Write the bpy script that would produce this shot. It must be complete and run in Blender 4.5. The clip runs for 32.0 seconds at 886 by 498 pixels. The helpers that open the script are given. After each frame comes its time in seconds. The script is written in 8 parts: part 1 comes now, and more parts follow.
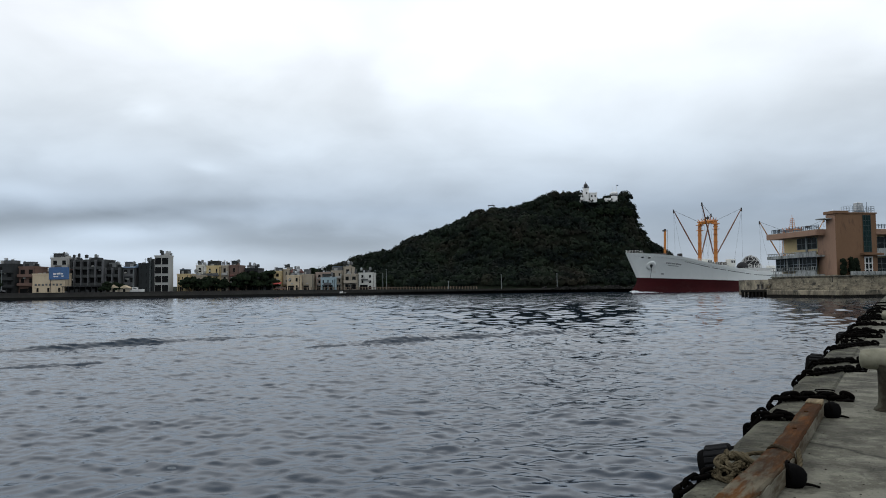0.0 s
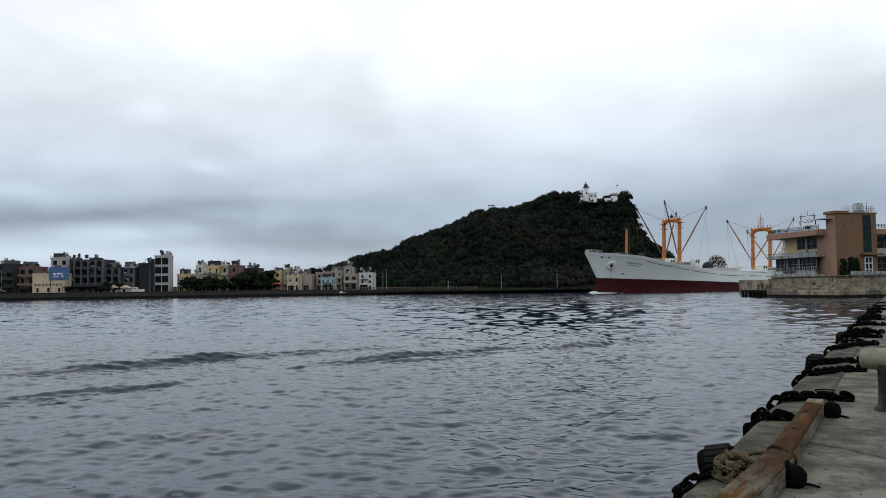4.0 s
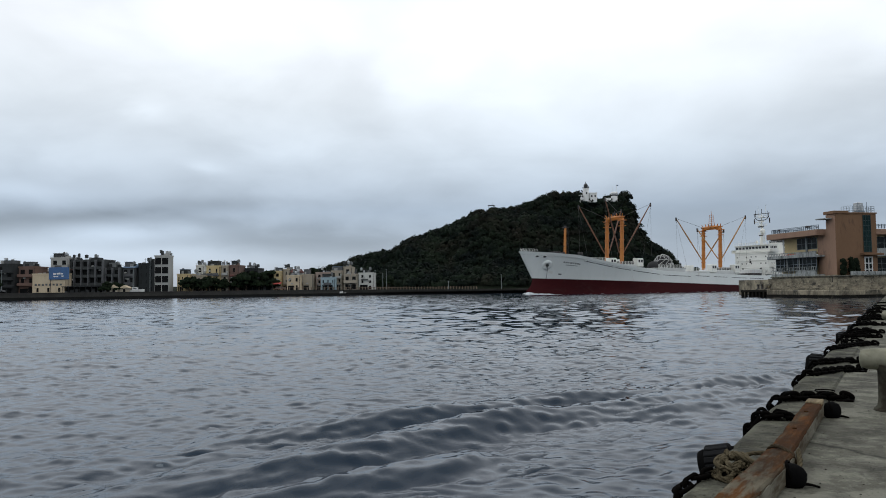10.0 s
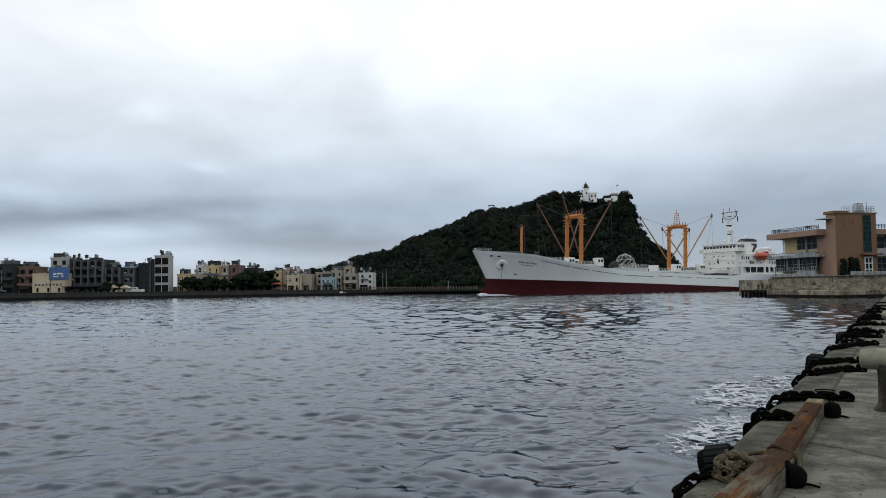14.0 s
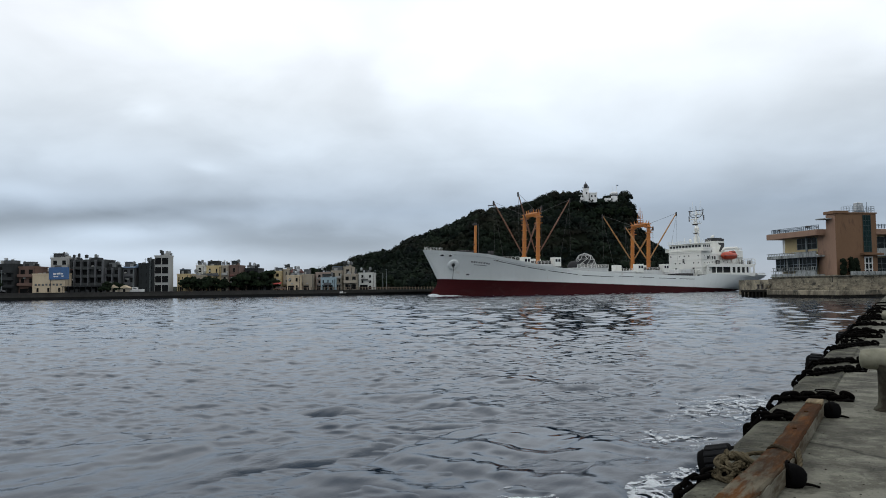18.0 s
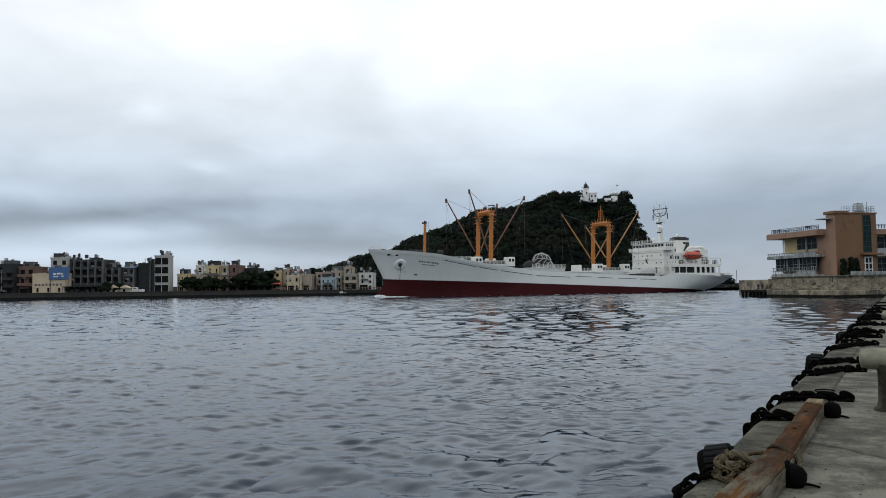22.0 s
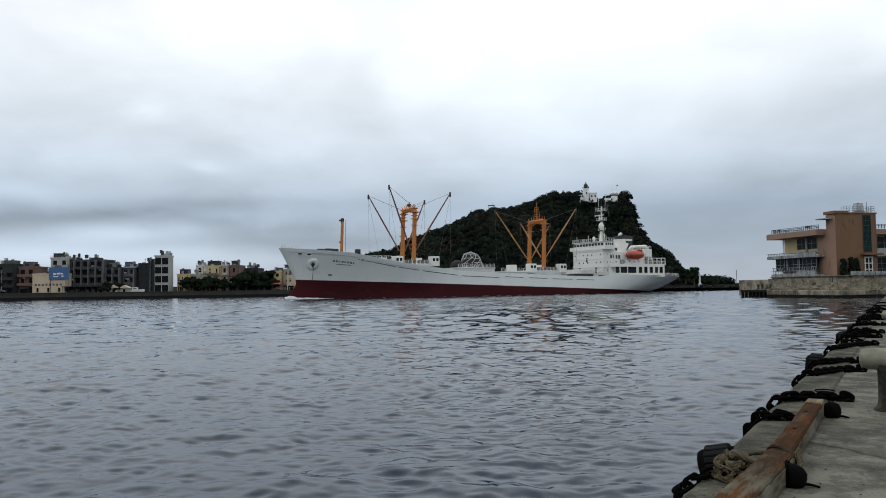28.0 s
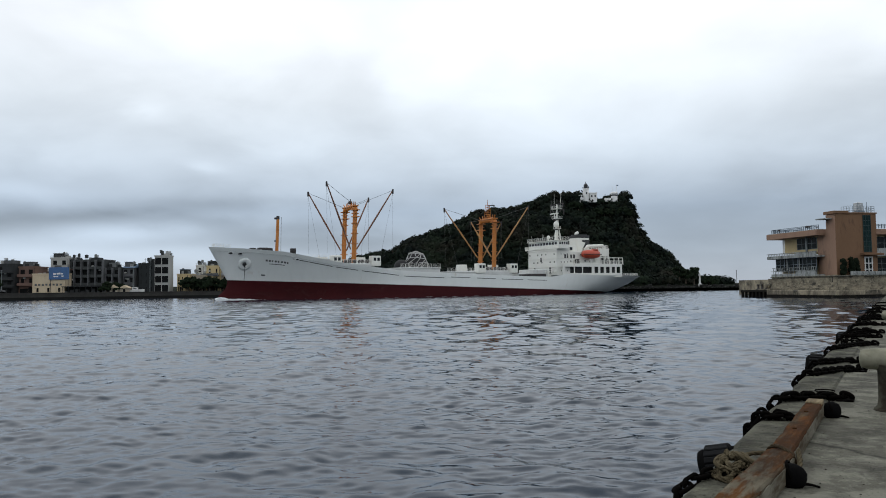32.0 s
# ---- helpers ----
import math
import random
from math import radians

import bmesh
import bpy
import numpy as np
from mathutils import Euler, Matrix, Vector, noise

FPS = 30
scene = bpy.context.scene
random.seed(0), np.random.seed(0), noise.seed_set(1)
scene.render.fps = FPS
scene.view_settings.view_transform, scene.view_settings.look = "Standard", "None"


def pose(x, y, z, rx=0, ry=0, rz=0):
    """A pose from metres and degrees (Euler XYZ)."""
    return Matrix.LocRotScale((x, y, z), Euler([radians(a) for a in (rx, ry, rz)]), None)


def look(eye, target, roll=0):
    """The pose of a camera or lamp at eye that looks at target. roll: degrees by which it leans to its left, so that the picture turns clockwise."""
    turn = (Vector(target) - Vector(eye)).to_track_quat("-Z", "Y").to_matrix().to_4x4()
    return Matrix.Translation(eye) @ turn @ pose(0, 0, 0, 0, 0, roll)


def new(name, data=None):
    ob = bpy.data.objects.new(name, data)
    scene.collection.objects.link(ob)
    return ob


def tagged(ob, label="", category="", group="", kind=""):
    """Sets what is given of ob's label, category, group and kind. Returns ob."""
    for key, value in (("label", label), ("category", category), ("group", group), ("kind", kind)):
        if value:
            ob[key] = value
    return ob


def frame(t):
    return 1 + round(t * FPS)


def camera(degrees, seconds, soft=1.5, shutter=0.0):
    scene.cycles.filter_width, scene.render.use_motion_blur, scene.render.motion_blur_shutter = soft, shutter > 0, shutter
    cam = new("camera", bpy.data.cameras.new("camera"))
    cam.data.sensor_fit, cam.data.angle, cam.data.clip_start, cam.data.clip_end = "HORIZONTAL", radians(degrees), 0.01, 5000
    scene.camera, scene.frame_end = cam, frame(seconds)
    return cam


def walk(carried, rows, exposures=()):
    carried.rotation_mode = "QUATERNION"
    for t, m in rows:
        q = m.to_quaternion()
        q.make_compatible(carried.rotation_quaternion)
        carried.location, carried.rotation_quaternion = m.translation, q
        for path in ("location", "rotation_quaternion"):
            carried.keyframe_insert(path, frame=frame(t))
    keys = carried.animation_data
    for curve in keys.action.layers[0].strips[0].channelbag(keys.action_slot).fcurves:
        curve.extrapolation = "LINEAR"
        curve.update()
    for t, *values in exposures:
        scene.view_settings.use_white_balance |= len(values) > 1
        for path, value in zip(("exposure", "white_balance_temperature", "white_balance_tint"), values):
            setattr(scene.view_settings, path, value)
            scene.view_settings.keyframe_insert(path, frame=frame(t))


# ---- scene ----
# ---- camera: a phone held still above a harbour quay, looking across the channel ----
cam = camera(59.91, 32.0, soft=0.95)
EYE = (0.0, 0.0, 2.1)
CAM_POSE = pose(*EYE, 92.963, 0, 0) @ pose(0, 0, 0, 0, 0, -0.752)
walk(cam, [(0.0, CAM_POSE), (32.0, CAM_POSE)], exposures=[(0.0, -0.07, 6390, 9), (32.0, -0.07, 6390, 9)])

# ---- light: overcast sky with layered clouds and a weak, wide sun ----
SUN_EL, SUN_AZ = radians(52), radians(-48)
world = bpy.data.worlds.new("overcast_sky")
scene.world = world
world.use_nodes = True


def nd(tree, kind, loc=None, **inputs):
    n = tree.nodes.new(kind)
    for k, v in inputs.items():
        n.inputs[k.replace("_", " ")].default_value = v
    return n


def build_sky():
    t = world.node_tree
    t.nodes.clear()
    ln = t.links.new
    out = nd(t, "ShaderNodeOutputWorld")
    bg = nd(t, "ShaderNodeBackground", Strength=1.0)
    ln(bg.outputs[0], out.inputs[0])
    sky = t.nodes.new("ShaderNodeTexSky")
    sky.sky_type, sky.sun_disc = "NISHITA", False
    sky.sun_elevation, sky.sun_rotation = SUN_EL, SUN_AZ
    tc = nd(t, "ShaderNodeTexCoord")
    sep = nd(t, "ShaderNodeSeparateXYZ")
    ln(tc.outputs["Generated"], sep.inputs[0])

    def m(op, a, b=None, c=None, clamp=False):
        n = t.nodes.new("ShaderNodeMath")
        n.operation, n.use_clamp = op, clamp
        for i, v in enumerate((a, b, c)):
            if v is None:
                continue
            if isinstance(v, (int, float)):
                n.inputs[i].default_value = v
            else:
                ln(v, n.inputs[i])
        return n.outputs[0]

    z = m("MAXIMUM", sep.outputs[2], 0.0)
    az = m("ARCTAN2", sep.outputs[0], sep.outputs[1])
    # cloud deck seen in perspective
    den = m("ADD", z, 0.30)
    cx, cy = m("DIVIDE", sep.outputs[0], den), m("DIVIDE", sep.outputs[1], den)
    comb = nd(t, "ShaderNodeCombineXYZ")
    ln(cx, comb.inputs[0]), ln(cy, comb.inputs[1])
    comb.inputs[2].default_value = CLOUD_SEED
    big = nd(t, "ShaderNodeTexNoise", Scale=1.15, Detail=5.0, Roughness=0.48, Distortion=0.25)
    ln(comb.outputs[0], big.inputs["Vector"])
    fine = nd(t, "ShaderNodeTexNoise", Scale=3.2, Detail=5.0, Roughness=0.5, Distortion=0.25)
    ln(comb.outputs[0], fine.inputs["Vector"])
    n = m("ADD", m("MULTIPLY", big.outputs["Fac"], 0.62), m("MULTIPLY", fine.outputs["Fac"], 0.38))
    n = m("MULTIPLY_ADD", n, 1.15, -0.575)

    # cloud banks: a soft form at (azimuth, height), with edges torn by the noise
    azw = m("MULTIPLY_ADD", m("SUBTRACT", fine.outputs["Fac"], 0.5), 0.16, az)
    zw = m("MULTIPLY_ADD", m("SUBTRACT", big.outputs["Fac"], 0.5), 0.012, m("MULTIPLY_ADD", m("SUBTRACT", fine.outputs["Fac"], 0.5), 0.024, z))

    def bank(a0, z0, wa, wz, amount):
        da = m("DIVIDE", m("SUBTRACT", azw, a0), wa)
        dz = m("DIVIDE", m("SUBTRACT", zw, z0), wz)
        r = m("ADD", m("MULTIPLY", da, da), m("MULTIPLY", dz, dz))
        return m("MULTIPLY", m("POWER", 2.718, m("MULTIPLY", r, -1.0)), amount)

    for args in CLOUD_BANKS:
        n = m("ADD", n, bank(*args))
    grad = t.nodes.new("ShaderNodeValToRGB")
    cr = grad.color_ramp
    cr.elements[0].position, cr.elements[0].color = 0.0, (0.50, 0.55, 0.62, 1)
    cr.elements[1].position, cr.elements[1].color = 1.0, (0.98, 1.0, 1.03, 1)
    for p, c in SKY_RAMP:
        e = cr.elements.new(p)
        e.color = (*c, 1)
    ln(z, grad.inputs[0])
    fac = m("ADD", 1.0, m("MULTIPLY", n, CLOUD_CONTRAST))
    mul = nd(t, "ShaderNodeVectorMath")
    mul.operation = "SCALE"
    ln(grad.outputs[0], mul.inputs[0]), ln(fac, mul.inputs["Scale"])
    mix = nd(t, "ShaderNodeMix")
    mix.data_type = "RGBA"
    mix.inputs[0].default_value = 0.06
    scl = nd(t, "ShaderNodeVectorMath")
    scl.operation = "SCALE"
    scl.inputs["Scale"].default_value = 0.1
    ln(sky.outputs[0], scl.inputs[0])
    ln(mul.outputs[0], mix.inputs[6]), ln(scl.outputs[0], mix.inputs[7])
    ln(mix.outputs[2], bg.inputs[0])


CLOUD_SEED, CLOUD_CONTRAST = 3.1, 0.85
CLOUD_BANKS = [
    # a dark wedge over the town with bright gaps below and above it
    (-0.53, 0.082, 0.10, 0.012, -0.46), (-0.43, 0.092, 0.09, 0.008, -0.34), (-0.33, 0.104, 0.09, 0.008, -0.24), (-0.25, 0.112, 0.10, 0.010, -0.14), (-0.20, 0.072, 0.12, 0.017, -0.28), (-0.30, 0.086, 0.07, 0.008, -0.16), (-0.10, 0.062, 0.14, 0.022, -0.16),
    (-0.40, 0.072, 0.07, 0.012, 0.46), (-0.49, 0.046, 0.10, 0.016, 0.42), (-0.35, 0.044, 0.10, 0.014, 0.42), (-0.20, 0.034, 0.10, 0.010, 0.20), (-0.52, 0.115, 0.08, 0.012, 0.26), (-0.44, 0.160, 0.09, 0.03, 0.12),
    (-0.36, 0.19, 0.14, 0.05, -0.10), (-0.27, 0.17, 0.06, 0.02, -0.07), (-0.285, 0.155, 0.03, 0.010, 0.18), (-0.38, 0.215, 0.025, 0.011, 0.14), (-0.42, 0.13, 0.10, 0.02, -0.05),
    (-0.50, 0.31, 0.11, 0.09, -0.16), (-0.10, 0.25, 0.04, 0.03, -0.07), (-0.22, 0.26, 0.06, 0.04, 0.06), (0.05, 0.16, 0.20, 0.05, 0.03),
    (0.46, 0.16, 0.18, 0.09, -0.18), (0.50, 0.23, 0.08, 0.05, -0.10), (0.38, 0.09, 0.26, 0.05, -0.20), (0.12, 0.30, 0.24, 0.09, 0.12)]
SKY_RAMP = [(0.05, (0.465, 0.54, 0.635)), (0.10, (0.485, 0.575, 0.695)), (0.17, (0.785, 0.87, 0.965)), (0.24, (0.97, 1.03, 1.09)), (0.31, (1.05, 1.08, 1.12)), (0.40, (1.10, 1.13, 1.17)), (0.7, (1.03, 1.06, 1.09))]
build_sky()
sun = new("sun", bpy.data.lights.new("sun", "SUN"))
sun.data.energy, sun.data.angle, sun.data.color = 0.4, radians(30), (0.97, 0.985, 1.0)
sun.matrix_world = look((0, 0, 50), (math.sin(SUN_AZ) * -math.cos(SUN_EL) * 50, math.cos(SUN_AZ) * -math.cos(SUN_EL) * 50, 50 - 50 * math.sin(SUN_EL)))


# ---- materials ----
def mat(name, c1, c2=None, rough=0.6, metal=0.0, scale=1.0, fine=8.0, bump=0.0, spec=0.5, stain=None, stain_amt=0.0, vary=0.0, alpha=1.0, stretch=(1, 1, 1), hard=0.0):
    """Two-scale mottled surface; stain: a third colour that breaks in by streaks; vary: change from piece to piece."""
    mt = bpy.data.materials.new(name)
    mt.use_nodes = True
    t = mt.node_tree
    ln = t.links.new
    b = t.nodes["Principled BSDF"]
    c2 = c2 or tuple(v * 0.75 for v in c1)
    tc = t.nodes.new("ShaderNodeTexCoord")
    mp = t.nodes.new("ShaderNodeMapping")
    mp.inputs["Scale"].default_value = stretch
    ln(tc.outputs["Object"], mp.inputs[0])
    if vary:
        # each piece takes its own stretch of the pattern
        own = t.nodes.new("ShaderNodeObjectInfo")
        sh = t.nodes.new("ShaderNodeVectorMath")
        sh.operation = "SCALE"
        sh.inputs[0].default_value = (37.0, 61.0, 23.0)
        ln(own.outputs["Random"], sh.inputs["Scale"]), ln(sh.outputs[0], mp.inputs["Location"])
    n1 = nd(t, "ShaderNodeTexNoise", Scale=scale, Detail=6.0, Roughness=0.6)
    n2 = nd(t, "ShaderNodeTexNoise", Scale=scale * fine, Detail=4.0, Roughness=0.6)
    ln(mp.outputs[0], n1.inputs["Vector"]), ln(mp.outputs[0], n2.inputs["Vector"])
    add = nd(t, "ShaderNodeMath")
    add.operation = "MULTIPLY_ADD"
    ln(n2.outputs["Fac"], add.inputs[0])
    add.inputs[1].default_value = 0.5
    ln(n1.outputs["Fac"], add.inputs[2])
    rmp = nd(t, "ShaderNodeMapRange")
    rmp.inputs["From Min"].default_value, rmp.inputs["From Max"].default_value = 0.5 + hard, 1.0 - hard
    ln(add.outputs[0], rmp.inputs[0])
    mx = t.nodes.new("ShaderNodeMix")
    mx.data_type = "RGBA"
    mx.inputs[6].default_value, mx.inputs[7].default_value = (*c1, 1), (*c2, 1)
    ln(rmp.outputs[0], mx.inputs[0])
    col = mx.outputs[2]
    if stain:
        n3 = nd(t, "ShaderNodeTexNoise", Scale=scale * 1.7, Detail=8.0, Roughness=0.7, Distortion=0.6)
        ln(mp.outputs[0], n3.inputs["Vector"])
        r3 = nd(t, "ShaderNodeMapRange")
        r3.inputs["From Min"].default_value, r3.inputs["From Max"].default_value = 0.66 - stain_amt * 0.3, 0.76 - stain_amt * 0.2
        ln(n3.outputs["Fac"], r3.inputs[0])
        m3 = t.nodes.new("ShaderNodeMix")
        m3.data_type = "RGBA"
        m3.inputs[7].default_value = (*stain, 1)
        ln(r3.outputs[0], m3.inputs[0]), ln(col, m3.inputs[6])
        col = m3.outputs[2]
    if vary:
        oi = t.nodes.new("ShaderNodeObjectInfo")
        hs = t.nodes.new("ShaderNodeHueSaturation")
        rr = nd(t, "ShaderNodeMapRange")
        rr.inputs["To Min"].default_value, rr.inputs["To Max"].default_value = 1 - vary, 1 + vary
        ln(oi.outputs["Random"], rr.inputs[0]), ln(rr.outputs[0], hs.inputs["Value"]), ln(col, hs.inputs["Color"])
        col = hs.outputs[0]
    ln(col, b.inputs["Base Color"])
    b.inputs["Roughness"].default_value, b.inputs["Metallic"].default_value = rough, metal
    b.inputs["Specular IOR Level"].default_value = spec
    if bump:
        bp = nd(t, "ShaderNodeBump", Strength=min(1.0, bump * 10), Distance=bump)
        ln(add.outputs[0], bp.inputs["Height"]), ln(bp.outputs[0], b.inputs["Normal"])
    return mt


def foliage_mat(name, dark, mid, warm, scale, leaf):
    mt = bpy.data.materials.new(name)
    mt.use_nodes = True
    t = mt.node_tree
    ln = t.links.new
    b = t.nodes["Principled BSDF"]
    tc = t.nodes.new("ShaderNodeTexCoord")
    n1 = nd(t, "ShaderNodeTexNoise", Scale=scale, Detail=5.0, Roughness=0.65)
    n2 = nd(t, "ShaderNodeTexNoise", Scale=scale * 0.45, Detail=3.0, Roughness=0.6, Distortion=0.5)
    gi = t.nodes.new("ShaderNodeNewGeometry")
    ln(tc.outputs["Object"], n1.inputs["Vector"]), ln(tc.outputs["Object"], n2.inputs["Vector"])
    a = nd(t, "ShaderNodeMath")
    a.operation = "MULTIPLY_ADD"
    ln(gi.outputs["Random Per Island"], a.inputs[0])
    a.inputs[1].default_value = leaf
    ln(n1.outputs["Fac"], a.inputs[2])
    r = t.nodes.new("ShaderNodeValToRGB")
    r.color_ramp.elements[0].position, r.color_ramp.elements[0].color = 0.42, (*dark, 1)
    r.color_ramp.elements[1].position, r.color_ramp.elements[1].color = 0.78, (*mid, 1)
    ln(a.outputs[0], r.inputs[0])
    m2 = t.nodes.new("ShaderNodeMix")
    m2.data_type = "RGBA"
    m2.inputs[7].default_value = (*warm, 1)
    rr = nd(t, "ShaderNodeMapRange")
    rr.inputs["From Min"].default_value, rr.inputs["From Max"].default_value, rr.inputs["To Max"].default_value = 0.5, 0.68, 0.8
    ln(n2.outputs["Fac"], rr.inputs[0]), ln(rr.outputs[0], m2.inputs[0]), ln(r.outputs[0], m2.inputs[6])
    ln(m2.outputs[2], b.inputs["Base Color"])
    b.inputs["Roughness"].default_value, b.inputs["Specular IOR Level"].default_value = 0.85, 0.08
    return mt


def water_mat():
    mt = bpy.data.materials.new("harbour_water")
    mt.use_nodes = True
    t = mt.node_tree
    ln = t.links.new
    b = t.nodes["Principled BSDF"]
    b.inputs["Base Color"].default_value = (0.006, 0.0125, 0.025, 1)
    b.inputs["Roughness"].default_value, b.inputs["IOR"].default_value = 0.03, 1.27
    b.inputs["Specular Tint"].default_value = (0.50, 0.82, 1.0, 1)
    tc = t.nodes.new("ShaderNodeTexCoord")
    mp = t.nodes.new("ShaderNodeMapping")
    mp.inputs["Scale"].default_value, mp.inputs["Rotation"].default_value = (0.5, 1.0, 1.0), (0, 0, 0.25)
    ln(tc.outputs["Object"], mp.inputs[0])
    n1 = nd(t, "ShaderNodeTexNoise", Scale=5.0, Detail=6.0, Roughness=0.6, Distortion=0.5)
    n2 = nd(t, "ShaderNodeTexNoise", Scale=0.09, Detail=2.0, Roughness=0.5)
    n3 = nd(t, "ShaderNodeTexNoise", Scale=2.2, Detail=3.0, Roughness=0.5, Distortion=0.4)
    ln(mp.outputs[0], n1.inputs["Vector"]), ln(tc.outputs["Object"], n2.inputs["Vector"]), ln(mp.outputs[0], n3.inputs["Vector"])

    def ramp(sock, a0, a1, b0, b1):
        r = nd(t, "ShaderNodeMapRange")
        r.inputs["From Min"].default_value, r.inputs["From Max"].default_value = a0, a1
        r.inputs["To Min"].default_value, r.inputs["To Max"].default_value = b0, b1
        ln(sock, r.inputs[0])
        return r.outputs[0]

    def mul(p, q):
        n = nd(t, "ShaderNodeMath")
        n.operation = "MULTIPLY"
        ln(p, n.inputs[0]), ln(q, n.inputs[1])
        return n.outputs[0]

    sep = t.nodes.new("ShaderNodeSeparateXYZ")
    ln(tc.outputs["Object"], sep.inputs[0])
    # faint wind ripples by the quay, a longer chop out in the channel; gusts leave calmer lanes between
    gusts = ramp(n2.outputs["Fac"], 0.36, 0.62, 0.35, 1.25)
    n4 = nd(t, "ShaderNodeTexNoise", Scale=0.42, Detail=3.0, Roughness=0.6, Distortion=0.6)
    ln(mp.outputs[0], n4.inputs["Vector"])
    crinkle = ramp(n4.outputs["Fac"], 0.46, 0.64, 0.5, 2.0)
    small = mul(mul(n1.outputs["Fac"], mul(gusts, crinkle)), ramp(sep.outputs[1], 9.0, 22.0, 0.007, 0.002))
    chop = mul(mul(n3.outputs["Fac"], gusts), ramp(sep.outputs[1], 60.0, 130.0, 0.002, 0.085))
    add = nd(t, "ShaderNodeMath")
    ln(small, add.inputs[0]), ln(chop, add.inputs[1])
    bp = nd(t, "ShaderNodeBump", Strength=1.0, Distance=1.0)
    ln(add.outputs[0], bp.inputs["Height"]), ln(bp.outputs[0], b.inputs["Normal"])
    return mt


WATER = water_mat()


def worn_mat(name, base, patch, dirt, rough=0.92, spec=0.15, big=0.5, grain=60.0, patch_at=0.5, dirt_at=0.58, crack=0.0, relief=0.01, stretch=(1, 1, 1), own=False):
    """A worn surface: base and patch colours in ragged areas, dirt in blotches, speckled grain, thin cracks."""
    mt = bpy.data.materials.new(name)
    mt.use_nodes = True
    t = mt.node_tree
    ln = t.links.new
    b = t.nodes["Principled BSDF"]
    tc = t.nodes.new("ShaderNodeTexCoord")
    mp = t.nodes.new("ShaderNodeMapping")
    mp.inputs["Scale"].default_value = stretch
    ln(tc.outputs["Object"], mp.inputs[0])
    if own:
        oi = t.nodes.new("ShaderNodeObjectInfo")
        sh = t.nodes.new("ShaderNodeVectorMath")
        sh.operation = "SCALE"
        sh.inputs[0].default_value = (37.0, 61.0, 23.0)
        ln(oi.outputs["Random"], sh.inputs["Scale"]), ln(sh.outputs[0], mp.inputs["Location"])

    def noise_tex(scale, detail, roughness, distortion=0.0, at=None):
        n = nd(t, "ShaderNodeTexNoise", Scale=scale, Detail=detail, Roughness=roughness, Distortion=distortion)
        ln(at or mp.outputs[0], n.inputs["Vector"])
        return n.outputs["Fac"]

    def step(sock, a0, a1, top=1.0):
        r = nd(t, "ShaderNodeMapRange")
        r.inputs["From Min"].default_value, r.inputs["From Max"].default_value, r.inputs["To Max"].default_value = a0, a1, top
        ln(sock, r.inputs[0])
        return r.outputs[0]

    def mixed(fac, a, c):
        m = t.nodes.new("ShaderNodeMix")
        m.data_type = "RGBA"
        ln(fac, m.inputs[0])
        for sock, v in ((m.inputs[6], a), (m.inputs[7], c)):
            if isinstance(v, tuple):
                sock.default_value = (*v, 1)
            else:
                ln(v, sock)
        return m.outputs[2]

    col = mixed(step(noise_tex(big * 2, 10.0, 0.68, 0.4), patch_at - 0.04, patch_at + 0.05), base, patch)
    col = mixed(step(noise_tex(big * 0.8, 9.0, 0.66, 0.2), dirt_at - 0.10, dirt_at + 0.08, 0.85), col, dirt)
    g = noise_tex(grain, 4.0, 0.7, 0.0, tc.outputs["Object"])
    col = mixed(step(g, 0.60, 0.72, 0.7), col, tuple(v * 0.4 for v in dirt))
    col = mixed(step(g, 0.40, 0.28, 0.45), col, tuple(min(0.9, v * 1.7) for v in base))
    h = nd(t, "ShaderNodeMath")
    h.operation = "MULTIPLY_ADD"
    ln(g, h.inputs[0]), ln(noise_tex(big * 9, 6.0, 0.6), h.inputs[2])
    h.inputs[1].default_value = 0.6
    if crack:
        v = nd(t, "ShaderNodeTexVoronoi", Scale=crack)
        v.feature = "DISTANCE_TO_EDGE"
        wob = nd(t, "ShaderNodeTexNoise", Scale=crack * 4, Detail=5.0, Roughness=0.6)
        ln(tc.outputs["Object"], wob.inputs["Vector"])
        add = nd(t, "ShaderNodeVectorMath")
        sc = nd(t, "ShaderNodeVectorMath")
        sc.operation = "SCALE"
        sc.inputs["Scale"].default_value = 0.5
        ln(wob.outputs["Color"], sc.inputs[0]), ln(tc.outputs["Object"], add.inputs[0]), ln(sc.outputs[0], add.inputs[1]), ln(add.outputs[0], v.inputs["Vector"])
        col = mixed(step(v.outputs["Distance"], 0.008, 0.0, 0.8), col, tuple(c * 0.35 for c in dirt))
    ln(col, b.inputs["Base Color"])
    b.inputs["Roughness"].default_value, b.inputs["Specular IOR Level"].default_value = rough, spec
    bp = nd(t, "ShaderNodeBump", Strength=0.8, Distance=relief)
    ln(h.outputs[0], bp.inputs["Height"]), ln(bp.outputs[0], b.inputs["Normal"])
    return mt


